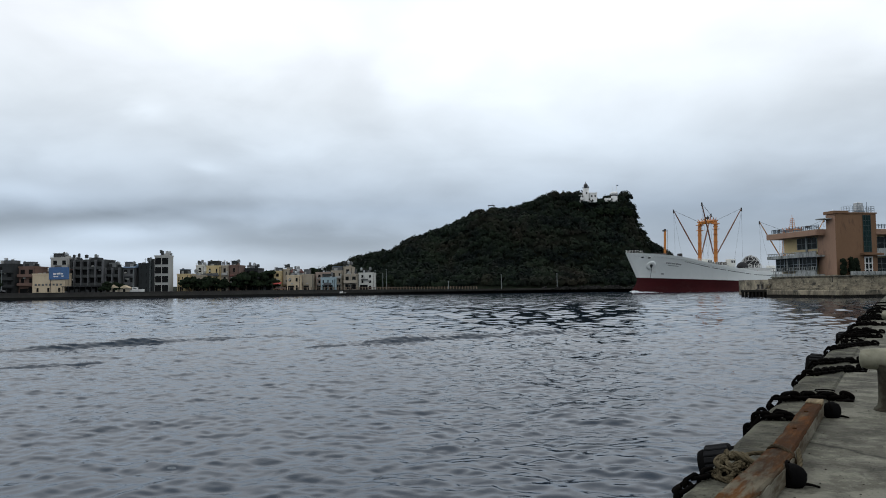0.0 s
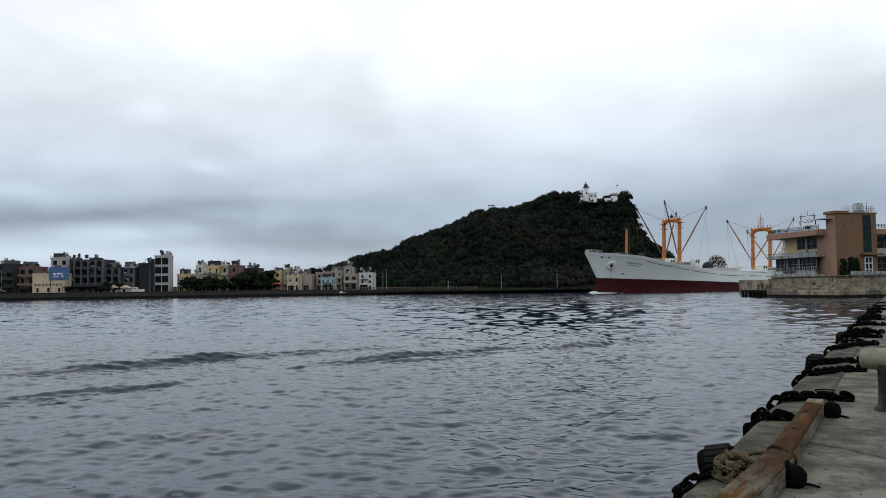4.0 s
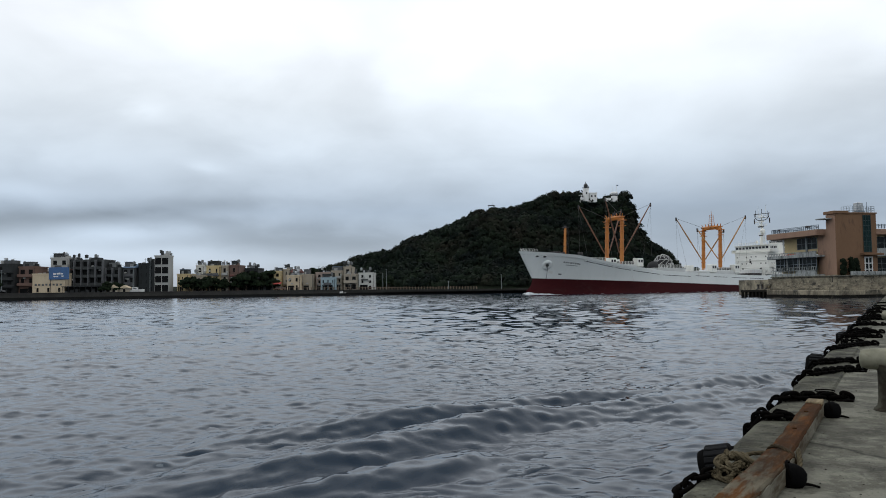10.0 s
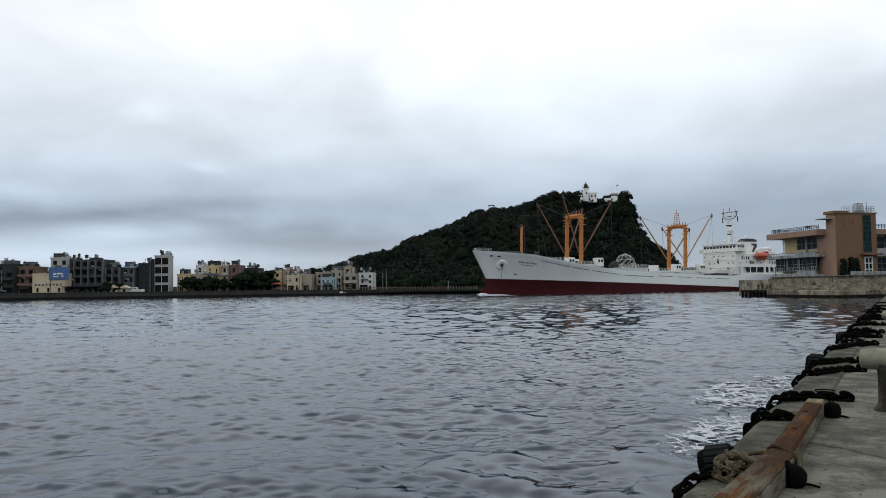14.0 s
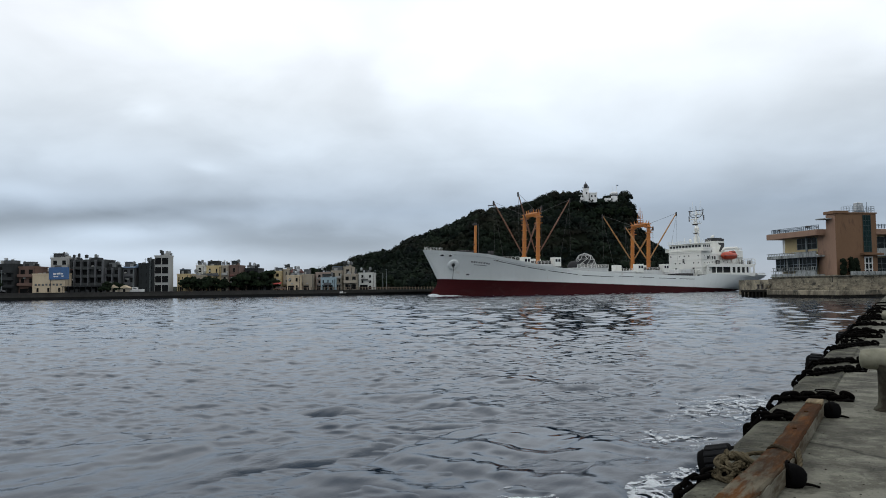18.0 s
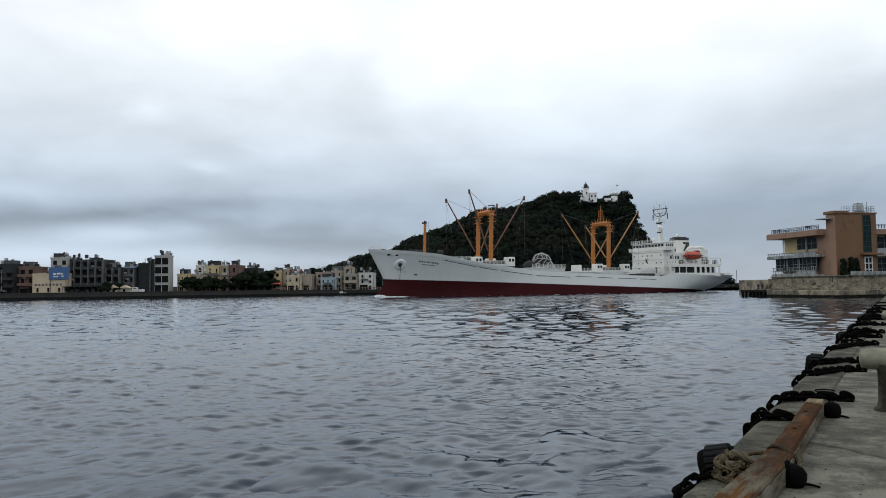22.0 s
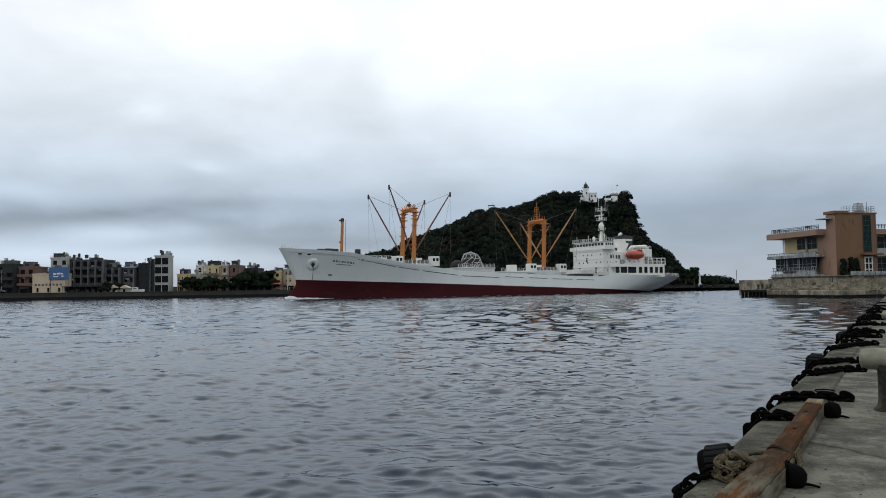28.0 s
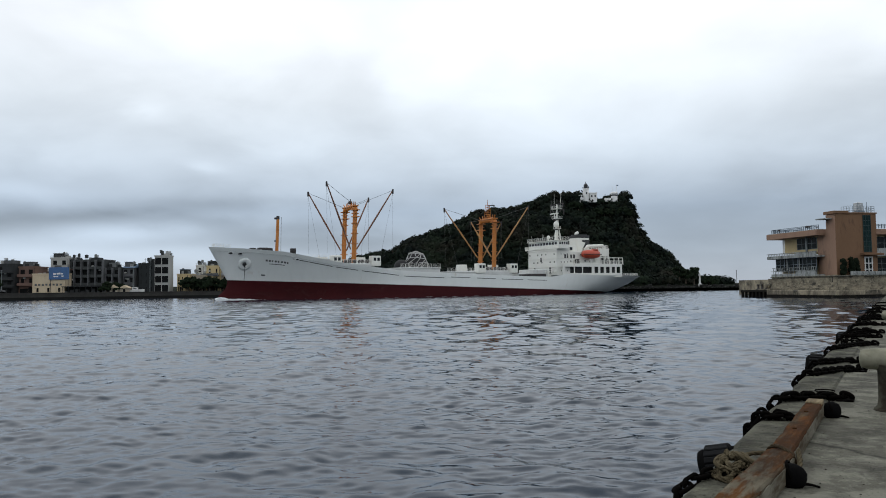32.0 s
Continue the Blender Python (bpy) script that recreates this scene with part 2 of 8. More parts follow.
CONCRETE = worn_mat("weathered_concrete", (0.168, 0.163, 0.130), (0.098, 0.095, 0.074), (0.042, 0.040, 0.032), big=2.2, grain=34, patch_at=0.5, dirt_at=0.54, crack=0.3, relief=0.02)
EDGE_CONC = worn_mat("edge_concrete", (0.112, 0.110, 0.082), (0.060, 0.058, 0.043), (0.024, 0.023, 0.018), big=2.4, grain=30, patch_at=0.5, dirt_at=0.52, crack=1.3, relief=0.02, own=True)
SEAWALL = mat("sea_wall_concrete", (0.045, 0.043, 0.038), (0.02, 0.019, 0.017), 0.9, scale=0.25, fine=9, bump=0.02)
WETWALL = mat("wet_algae_wall", (0.012, 0.0125, 0.0115), (0.007, 0.007, 0.0065), 0.8, spec=0.15, scale=0.4, fine=9, bump=0.02)
SOIL = mat("paved_ground", (0.10, 0.095, 0.085), (0.06, 0.058, 0.052), 0.95, scale=0.1, fine=12)
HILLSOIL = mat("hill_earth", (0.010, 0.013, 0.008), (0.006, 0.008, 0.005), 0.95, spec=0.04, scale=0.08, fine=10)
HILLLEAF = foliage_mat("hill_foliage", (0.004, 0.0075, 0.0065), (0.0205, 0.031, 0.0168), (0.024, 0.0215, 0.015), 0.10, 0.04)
TREELEAF = foliage_mat("tree_foliage", (0.007, 0.012, 0.007), (0.016, 0.026, 0.012), (0.017, 0.02, 0.010), 0.3, 0.2)
BARK = mat("bark", (0.09, 0.07, 0.05), (0.05, 0.04, 0.03), 0.9, scale=2.0, bump=0.01)
SHIPWHITE = mat("white_hull_paint", (0.74, 0.765, 0.745), (0.67, 0.695, 0.67), 0.42, scale=0.12, fine=9, stain=(0.55, 0.50, 0.44), stain_amt=0.12, stretch=(1, 1, 0.35))
HOUSEWHITE = mat("white_superstructure_paint", (0.74, 0.74, 0.69), (0.67, 0.67, 0.62), 0.45, scale=0.3, fine=7, stain=(0.52, 0.45, 0.36), stain_amt=0.1, stretch=(1, 1, 0.3))
HULLRED = mat("red_bottom_paint", (0.054, 0.0062, 0.0075), (0.034, 0.0046, 0.006), 0.7, spec=0.15, scale=0.18, fine=9, stain=(0.05, 0.014, 0.014), stain_amt=0.3, stretch=(0.5, 1, 1))
CRANEORANGE = mat("orange_crane_paint", (0.50, 0.185, 0.026), (0.38, 0.125, 0.02), 0.5, scale=0.5, fine=6, stain=(0.25, 0.08, 0.03), stain_amt=0.2)
DARKSTEEL = mat("dark_steel", (0.05, 0.045, 0.045), (0.025, 0.022, 0.022), 0.55, scale=2.0, metal=0.3)
DECKGREY = mat("grey_deck_paint", (0.16, 0.17, 0.16), (0.10, 0.11, 0.10), 0.7, scale=0.4)
HATCHWHITE = mat("hatch_coaming_paint", (0.60, 0.61, 0.60), (0.48, 0.49, 0.48), 0.5, scale=0.4, stain=(0.35, 0.28, 0.2), stain_amt=0.15)
PANE = mat("dark_window_glass", (0.012, 0.014, 0.016), (0.02, 0.022, 0.025), 0.12, scale=0.6)
BLACKPAINT = mat("black_paint", (0.02, 0.02, 0.022), (0.03, 0.03, 0.03), 0.5, scale=0.8)
BOATRED = mat("orange_red_boat_shell", (0.50, 0.07, 0.03), (0.38, 0.05, 0.022), 0.4, scale=0.8)
FOAM = mat("white_foam", (0.74, 0.77, 0.79), (0.42, 0.45, 0.47), 0.8, scale=5.0)
WIRE = mat("steel_wire", (0.10, 0.095, 0.09), None, 0.6, scale=3.0)


# ---- mesh helpers ----
class Geo:
    """A growing list of corners and faces that becomes one mesh."""

    def __init__(self):
        self.v, self.f = [], []

    def add(self, vs, fs):
        o = len(self.v)
        self.v += [tuple(p) for p in vs]
        self.f += [tuple(o + i for i in f) for f in fs]
        return self

    def box(self, x0, x1, y0, y1, z0, z1, m=None):
        vs = [(x, y, z) for x in (x0, x1) for y in (y0, y1) for z in (z0, z1)]
        if m:
            vs = [m @ Vector(p) for p in vs]
        return self.add(vs, [(0, 1, 3, 2), (4, 6, 7, 5), (0, 4, 5, 1), (2, 3, 7, 6), (0, 2, 6, 4), (1, 5, 7, 3)])

    def cbox(self, x0, x1, y0, y1, z0, z1, b=0.02, m=None):
        """A box with chamfered edges."""
        lo, hi = (x0, y0, z0), (x1, y1, z1)
        vs, idx = [], {}
        for s in [(i, j, k) for i in (0, 1) for j in (0, 1) for k in (0, 1)]:
            for ax in range(3):
                p = [hi[a] - b if s[a] else lo[a] + b for a in range(3)]
                p[ax] = hi[ax] if s[ax] else lo[ax]
                idx[s, ax] = len(vs)
                vs.append(p)
        fs = []
        for ax in range(3):
            o = [a for a in range(3) if a != ax]
            for side in (0, 1):
                q = []
                for u, w in ((0, 0), (1, 0), (1, 1), (0, 1)):
                    s = [0, 0, 0]
                    s[ax], s[o[0]], s[o[1]] = side, u, w
                    q.append(idx[tuple(s), ax])
                fs.append(q if (side == 1) != (ax == 1) else q[::-1])
        for ax in range(3):
            o = [a for a in range(3) if a != ax]
            for u in (0, 1):
                for w in (0, 1):
                    s0, s1 = [0, 0, 0], [0, 0, 0]
                    s0[o[0]] = s1[o[0]] = u
                    s0[o[1]] = s1[o[1]] = w
                    s1[ax] = 1
                    fs.append((idx[tuple(s0), o[0]], idx[tuple(s1), o[0]], idx[tuple(s1), o[1]], idx[tuple(s0), o[1]]))
        for s in [(i, j, k) for i in (0, 1) for j in (0, 1) for k in (0, 1)]:
            fs.append((idx[s, 0], idx[s, 1], idx[s, 2]))
        if m:
            vs = [m @ Vector(p) for p in vs]
        return self.add(vs, fs)

    def tube(self, p0, p1, r0, r1=None, n=8, caps=True):
        p0, p1 = Vector(p0), Vector(p1)
        r1 = r0 if r1 is None else r1
        d = (p1 - p0).normalized()
        a = d.orthogonal().normalized()
        b = d.cross(a)
        vs = []
        for p, r in ((p0, r0), (p1, r1)):
            vs += [p + (a * math.cos(k * math.tau / n) + b * math.sin(k * math.tau / n)) * r for k in range(n)]
        fs = [(k, (k + 1) % n, n + (k + 1) % n, n + k) for k in range(n)]
        if caps:
            fs += [tuple(range(n))[::-1], tuple(range(n, 2 * n))]
        return self.add(vs, fs)

    def path(self, pts, r, n=6):
        """A round bar bent along points; r: one radius or one per point."""
        pts = [Vector(p) for p in pts]
        rs = [r] * len(pts) if isinstance(r, (int, float)) else r
        vs, fs = [], []
        ref = None
        for i, p in enumerate(pts):
            d = (pts[min(i + 1, len(pts) - 1)] - pts[max(i - 1, 0)]).normalized()
            a = d.orthogonal().normalized() if ref is None else (ref - d * ref.dot(d)).normalized()
            ref = a
            b = d.cross(a)
            vs += [p + (a * math.cos(k * math.tau / n) + b * math.sin(k * math.tau / n)) * rs[i] for k in range(n)]
        for i in range(len(pts) - 1):
            fs += [(i * n + k, i * n + (k + 1) % n, (i + 1) * n + (k + 1) % n, (i + 1) * n + k) for k in range(n)]
        fs += [tuple(range(n))[::-1], tuple(range((len(pts) - 1) * n, len(pts) * n))]
        return self.add(vs, fs)

    def lathe(self, rings, n=16, c=(0, 0, 0), m=None):
        """rings: (radius, z) from bottom to top."""
        vs, fs = [], []
        for r, z in rings:
            vs += [Vector((c[0] + r * math.cos(k * math.tau / n), c[1] + r * math.sin(k * math.tau / n), c[2] + z)) for k in range(n)]
        for i in range(len(rings) - 1):
            fs += [(i * n + k, i * n + (k + 1) % n, (i + 1) * n + (k + 1) % n, (i + 1) * n + k) for k in range(n)]
        fs += [tuple(range(n))[::-1], tuple(range((len(rings) - 1) * n, len(rings) * n))]
        if m:
            vs = [m @ p for p in vs]
        return self.add(vs, fs)

    def prism(self, outline, z0, z1):
        """outline: (x, y) counter-clockwise."""
        n = len(outline)
        vs = [(x, y, z0) for x, y in outline] + [(x, y, z1) for x, y in outline]
        return self.add(vs, [(k, (k + 1) % n, n + (k + 1) % n, n + k) for k in range(n)] + [tuple(range(n))[::-1], tuple(range(n, 2 * n))])

    def torus(self, m, R, r, n=16, k=8, squash=1.0):
        vs, fs = [], []
        for i in range(n):
            a = i * math.tau / n
            for j in range(k):
                b = j * math.tau / k
                vs.append(m @ Vector(((R + r * math.cos(b)) * math.cos(a), (R + r * math.cos(b)) * math.sin(a) * squash, r * math.sin(b))))
        for i in range(n):
            for j in range(k):
                fs.append((i * k + j, ((i + 1) % n) * k + j, ((i + 1) % n) * k + (j + 1) % k, i * k + (j + 1) % k))
        return self.add(vs, fs)

    def mesh(self, name, smooth=False):
        me = bpy.data.meshes.new(name)
        me.from_pydata(self.v, [], self.f)
        if smooth:
            me.shade_smooth()
        return me


def array_mesh(name, v, f, smooth=False):
    """A mesh from numpy corners (n, 3) and faces (m, k)."""
    me = bpy.data.meshes.new(name)
    k = f.shape[1]
    me.vertices.add(len(v)), me.loops.add(f.size), me.polygons.add(len(f))
    me.vertices.foreach_set("co", np.ascontiguousarray(v, np.float32).ravel())
    me.loops.foreach_set("vertex_index", np.ascontiguousarray(f, np.int32).ravel())
    me.polygons.foreach_set("loop_start", np.arange(0, f.size, k, dtype=np.int32))
    me.update(calc_edges=True)
    me.validate()
    if smooth:
        me.shade_smooth()
    return me


def part(name, geo, material, parent=None, label="", smooth=False):
    me = geo.mesh(name, smooth) if isinstance(geo, Geo) else geo
    me.materials.append(material)
    ob = new(name, me)
    if parent:
        ob.parent = parent
    if label:
        tagged(ob, label)
    return ob


def empty(name, m, label, category, group="", kind=""):
    ob = new(name)
    ob.matrix_world = m
    return tagged(ob, label, category, group, kind)


def smoothstep(a, b, x):
    x = np.clip((np.asarray(x, float) - a) / (b - a), 0, 1)
    return x * x * (3 - 2 * x)


# ---- water ----
def waves(x, y, res, seed, lam0, lam1, count, height, head, spread):
    """Sum of running crests; those too short for the net at a place fade out."""
    rng = np.random.default_rng(seed)
    z = np.zeros_like(x)
    for i in range(count):
        lam = lam0 * (lam1 / lam0) ** ((i + rng.random()) / count)
        th = head + rng.normal(0, spread)
        k = math.tau / lam
        ph = rng.random() * math.tau
        amp = height * lam / math.sqrt(count)
        gate = 0.55 + 0.9 * np.sin(x * rng.uniform(0.01, 0.12) / lam ** 0.4 + y * rng.uniform(0.01, 0.1) / lam ** 0.4 + rng.random() * 6) ** 2
        s = np.sin(k * (x * math.cos(th) + y * math.sin(th)) + ph + 0.8 * np.sin(x * 0.11 / lam ** 0.5 + y * 0.07 + i))
        z += amp * gate * (s + 0.25 * s * s - 0.12) * smoothstep(1.8, 3.6, lam / res)
    return z


def water_sheet(name, label, seed, z0, lam0, lam1, height, head, fine, cols):
    """A net of water, finest by the quay; fine: the row spacing there."""
    y = [-9.0]
    while y[-1] < 330:
        y.append(y[-1] + float(np.clip(fine * 0.0055 * max(y[-1] - 4, 8) ** 2, fine, 0.46) if y[-1] > 2 else 0.25))
    y = np.array(y)
    u = np.linspace(-1, 1, cols)
    half = np.maximum((y[:, None] + 14) * 0.62, 10.0)
    X = u[None, :] * half
    Y = np.repeat(y[:, None], cols, 1)
    res = np.maximum(np.gradient(y)[:, None], half * 2 / cols * 0.7) + 0 * X
    # short ripples by the quay, slanting wash of passing boats, a longer chop out in the channel
    Z = z0 + waves(X, Y, res, seed, lam0, lam1, 60, height, head, 0.75) * np.interp(Y, (11, 26), (1.0, 0.8))
    Z = Z + waves(X, Y, res, seed + 80, 0.45, 1.6, 40, 0.009, radians(-60), 1.1) * np.interp(Y, (3, 7, 14, 26), (1.0, 0.9, 0.6, 0.2))
    Z = Z + waves(X, Y, res, seed + 20, 0.4, 1.7, 70, 0.0175, radians(-85), 0.8) * np.interp(Y, (9, 20, 34, 70), (0.6, 1.2, 1.2, 0.8))
    Z = Z + waves(X, Y, res, seed + 40, 0.9, 4.2, 60, 0.020, radians(-90), 0.95) * np.interp(Y, (20, 60, 110, 200), (0.1, 1.0, 0.8, 0.5))
    Z = Z + waves(X, Y, res, seed + 60, 2.5, 7.0, 14, 0.006, radians(-60), 0.5)
    v = np.stack([X, Y, Z], -1).reshape(-1, 3)
    i = (np.arange(len(y) - 1)[:, None] * cols + np.arange(cols - 1)[None, :]).ravel()
    ob = part(name, array_mesh(name, v, np.stack([i, i + 1, i + cols + 1, i + cols], -1), True), WATER)
    return tagged(ob, label, "water", kind="structure")


water_floor = part("water", Geo().add([(-4000, -300, -0.9), (4000, -300, -0.9), (4000, 4800, -0.9), (-4000, 4800, -0.9)], [(0, 1, 2, 3)]), WATER)
tagged(water_floor, "grey sea that reaches the horizon", "water", kind="structure")
surface_a = water_sheet("water_surface", "choppy grey harbour water with short dark ripples", 3, 0.0, 0.16, 0.6, 0.024, radians(-98), 0.034, 560)
surface_b = water_sheet("water_surface", "grey harbour water with low crossing waves", 8, -0.11, 0.3, 1.4, 0.021, radians(-75), 0.09, 180)


# ---- far shore: ground, sea wall ----
def shore_y(x):
    """Front of the far quay."""
    return float(np.interp(x, (-320, -146, -40, 40, 70, 140, 320), (236, 262, 300, 306, 316, 330, 372)))


def far_shore():
    xs = [-320 + 8 * i for i in range(81)]
    top = [float(np.interp(x, (-320, -60, 20, 320), (2.7, 2.3, 1.7, 1.6))) for x in xs]
    g = Geo()
    for i in range(len(xs) - 1):
        a, b = xs[i], xs[i + 1]
        ya, yb = shore_y(a), shore_y(b)
        g.add([(a, ya + 0.6, top[i]), (b, yb + 0.6, top[i + 1]), (b, 700, top[i + 1]), (a, 700, top[i])], [(0, 1, 2, 3)])
    ob = part("ground", g, SOIL)
    tagged(ob, "dark paved land along the far quay", "ground", kind="structure")
    w = Geo()
    lo = Geo()
    for i in range(len(xs) - 1):
        a, b = xs[i], xs[i + 1]
        ya, yb, za, zb = shore_y(a), shore_y(b), top[i], top[i + 1]
        sec = [(0.0, 0.9), (0.0, za - 0.12), (-0.15, za - 0.12), (-0.15, za + 0.12), (0.75, za + 0.12), (0.75, 0.9)]
        sec2 = [(0.0, 0.9), (0.0, zb - 0.12), (-0.15, zb - 0.12), (-0.15, zb + 0.12), (0.75, zb + 0.12), (0.75, 0.9)]
        n = len(sec)
        w.add([(a, ya + d, z) for d, z in sec] + [(b, yb + d, z) for d, z in sec2], [(k, n + k, n + (k + 1) % n, (k + 1) % n) for k in range(n)] + [tuple(range(n)), tuple(range(n, 2 * n))[::-1]])
        sec = [(-0.5, -1.5), (-0.45, 0.95), (0.7, 0.95), (0.7, -1.5)]
        n = 4
        lo.add([(a, ya + d, z) for d, z in sec] + [(b, yb + d, z) for d, z in sec], [(k, n + k, n + (k + 1) % n, (k + 1) % n) for k in range(n)])
    tagged(part("sea_wall", w, SEAWALL), "grey concrete sea wall with a projecting coping", "sea wall", kind="structure")
    tagged(part("sea_wall_footing", lo, WETWALL), "dark wet footing of the sea wall at the waterline", "sea wall", kind="structure")


far_shore()


def leaf_cloud(centres, radii, per, size, rng, flat=0.75, loose=0.5, tilt=0.22):
    """Small leaf clumps strewn over many uneven crowns; returns corners and faces."""
    n = len(centres)
    d = rng.normal(size=(n, per, 3))
    d[..., 2] = np.abs(d[..., 2]) * 0.9 - 0.25
    d /= np.linalg.norm(d, axis=-1, keepdims=True)
    bulge = 0.97 - loose / 2 + loose * rng.random((n, per, 1)) ** 1.5
    c = centres[:, None, :] + d * bulge * radii[:, None, None] * np.array([1, 1, flat])
    nrm = d + rng.normal(scale=tilt, size=d.shape)
    nrm /= np.linalg.norm(nrm, axis=-1, keepdims=True)
    up = rng.normal(size=d.shape)
    a = np.cross(nrm, up)
    a /= np.linalg.norm(a, axis=-1, keepdims=True)
    b = np.cross(nrm, a)
    s = size * (0.6 + 0.8 * rng.random((n, per, 1))) * (radii[:, None, None] / np.mean(radii)) ** 0.5
    j = lambda: (0.7 + 0.6 * rng.random((n, per, 1)))
    q = np.stack([c - a * s * j(), c - b * s * 0.7 * j(), c + a * s * j(), c + b * s * 0.7 * j()], 2).reshape(-1, 3)
    return q, np.arange(len(q)).reshape(-1, 4)


def ridge(xs):
    """Height of the crest against the sky, from the low spur to the cliff."""
    return np.interp(xs, (-150, -90, -62, -44, -24, -18, -5.6, 1, 8.7, 15.6, 24.6, 35.3, 44.3, 53.2, 60.3, 76, 89, 91.2, 92.4, 94.5, 97.5, 101.5, 107, 112.5, 114.5, 118, 126, 138, 170),
                     (3, 4.5, 8.5, 13.2, 18, 23.4, 27.6, 28.8, 32, 37, 40.6, 42, 42.8, 43.2, 42.6, 42.8, 44.4, 43.6, 42, 32.5, 26, 20.4, 16.4, 13.2, 10.6, 6, 3.5, 2, 1.5))


def hill_z(X, Y):
    """Height of the wooded hill; it falls to the channel in front and breaks off in a cliff at one end."""
    xs = X * 380 / Y
    base = np.interp(X, (-320, -146, -40, 40, 70, 140, 320), (236, 262, 300, 306, 316, 330, 372)) + np.interp(X, (-60, -20, 30), (24, 16, 5))
    s = np.clip((Y - base) / np.maximum(380 - base, 1), 0, 1)
    back = 1 - smoothstep(395, 470, Y)
    wob = 1 + 0.05 * np.sin(X * 0.13 + Y * 0.05) + 0.05 * np.sin(X * 0.05 - Y * 0.11 + 2)
    return ridge(xs) * (s ** 0.85) * (0.35 + 0.65 * s + 0.13 * np.sin(s * 9 + X * 0.04) * (1 - s) * s * 4) * wob * back + 1.2


def hill():
    gx, gy = np.linspace(-150, 175, 220), np.linspace(300, 472, 120)
    X, Y = np.meshgrid(gx, gy)
    v = np.stack([X, Y, hill_z(X, Y)], -1).reshape(-1, 3)
    c = len(gx)
    i = (np.arange(len(gy) - 1)[:, None] * c + np.arange(c - 1)[None, :]).ravel()
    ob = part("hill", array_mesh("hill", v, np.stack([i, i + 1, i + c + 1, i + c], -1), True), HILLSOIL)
    tagged(ob, "steep dark earth hill that breaks off in a cliff", "hill", kind="structure")
    rng = np.random.default_rng(5)
    n = 5400
    x, y = rng.uniform(-80, 140, n), rng.uniform(304, 396, n)
    z = hill_z(x, y)
    k = z > 2.6
    x, y, z = x[k], y[k], z[k]
    r = 1.1 + 1.9 * rng.random(len(x)) ** 1.7
    q, f = leaf_cloud(np.stack([x, y, z + r * 0.35], -1), r, 52, 0.55, rng, 0.9, 0.3, 0.14)
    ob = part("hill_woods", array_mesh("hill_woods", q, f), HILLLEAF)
    tagged(ob, "dense dark green and brownish trees covering the hill", "woods", kind="stuff")


hill()


# ---- the ship: a white refrigerated cargo ship, stem at x = 0, x aft is negative, port is +y ----
def stem_u(z):
    return np.interp(z, (-1.5, 0, 2.5, 4.84, 12.64), (4.9, 4.8, 4.5, 3.95, -0.35))


def stern_u(z):
    return np.interp(z, (-1.5, 0, 1.2, 3.0, 5.1, 7), (111, 118.5, 123.8, 128, 131.0, 132.5))


def sheer(u):
    return np.interp(u, (0, 8, 16, 22, 28, 36, 47, 60, 78, 92, 94, 97, 110, 134.3), (12.64, 12.1, 11.4, 10.25, 9.1, 8.0, 6.75, 6.2, 5.5, 5.1, 5.2, 5.9, 5.5, 5.25))


def paint_z(u):
    return 4.84 - 0.0368 * (u - 3.35)


def half_breadth(u, z):
    s = np.clip((u - stem_u(z)) / (stern_u(z) - stem_u(z)), 0, 1)
    deck = np.interp(s, (0, .015, .04, .08, .13, .2, .27, .8, .88, .94, .98, 1), (0.12, 1.9, 3.7, 5.7, 7.2, 8.5, 9, 9, 8.7, 7.6, 5.6, 3.6))
    wl = np.interp(s, (0, .05, .12, .2, .3, .4, .74, .84, .92, 1), (0.1, 1.3, 3.5, 5.9, 8.2, 9, 9, 7.4, 4.0, .3))
    q = np.clip(z / sheer(u), 0, 1) ** 1.25
    return wl * (1 - q) + deck * q


def hull_band(lo, hi, levels, name):
    """Both sides of the hull between two lines, closed at the stern."""
    st = np.concatenate([np.linspace(0, .08, 10), np.linspace(.1, .3, 12), np.linspace(.34, .78, 12), np.linspace(.8, 1, 14)])
    vs = np.zeros((2, levels, len(st), 3))
    for j in range(levels):
        k = j / (levels - 1)
        u = st * 134
        for _ in range(6):
            z = lo(u) + (hi(u) - lo(u)) * k
            u = stem_u(z) + st * (stern_u(z) - stem_u(z))
        hb = half_breadth(u, z)
        for side, sg in ((0, 1), (1, -1)):
            vs[side, j] = np.stack([-u, sg * hb, z], -1)
    n = len(st)
    f = []
    off = levels * n
    for side in (0, 1):
        for j in range(levels - 1):
            for i in range(n - 1):
                a = side * off + j * n + i
                f.append((a, a + n, a + n + 1, a + 1) if side else (a, a + 1, a + n + 1, a + n))
    for j in range(levels - 1):
        a, b = j * n + n - 1, off + j * n + n - 1
        f.append((a, b, b + n, a + n))
        a, b = j * n, off + j * n
        f.append((a, a + n, b + n, b))
    return array_mesh(name, vs.reshape(-1, 3), np.array(f), True)


def sbox(g, u0, u1, w0, w1, z0, z1, b=0.06):
    return g.cbox(-u1, -u0, w0, w1, z0, z1, b)


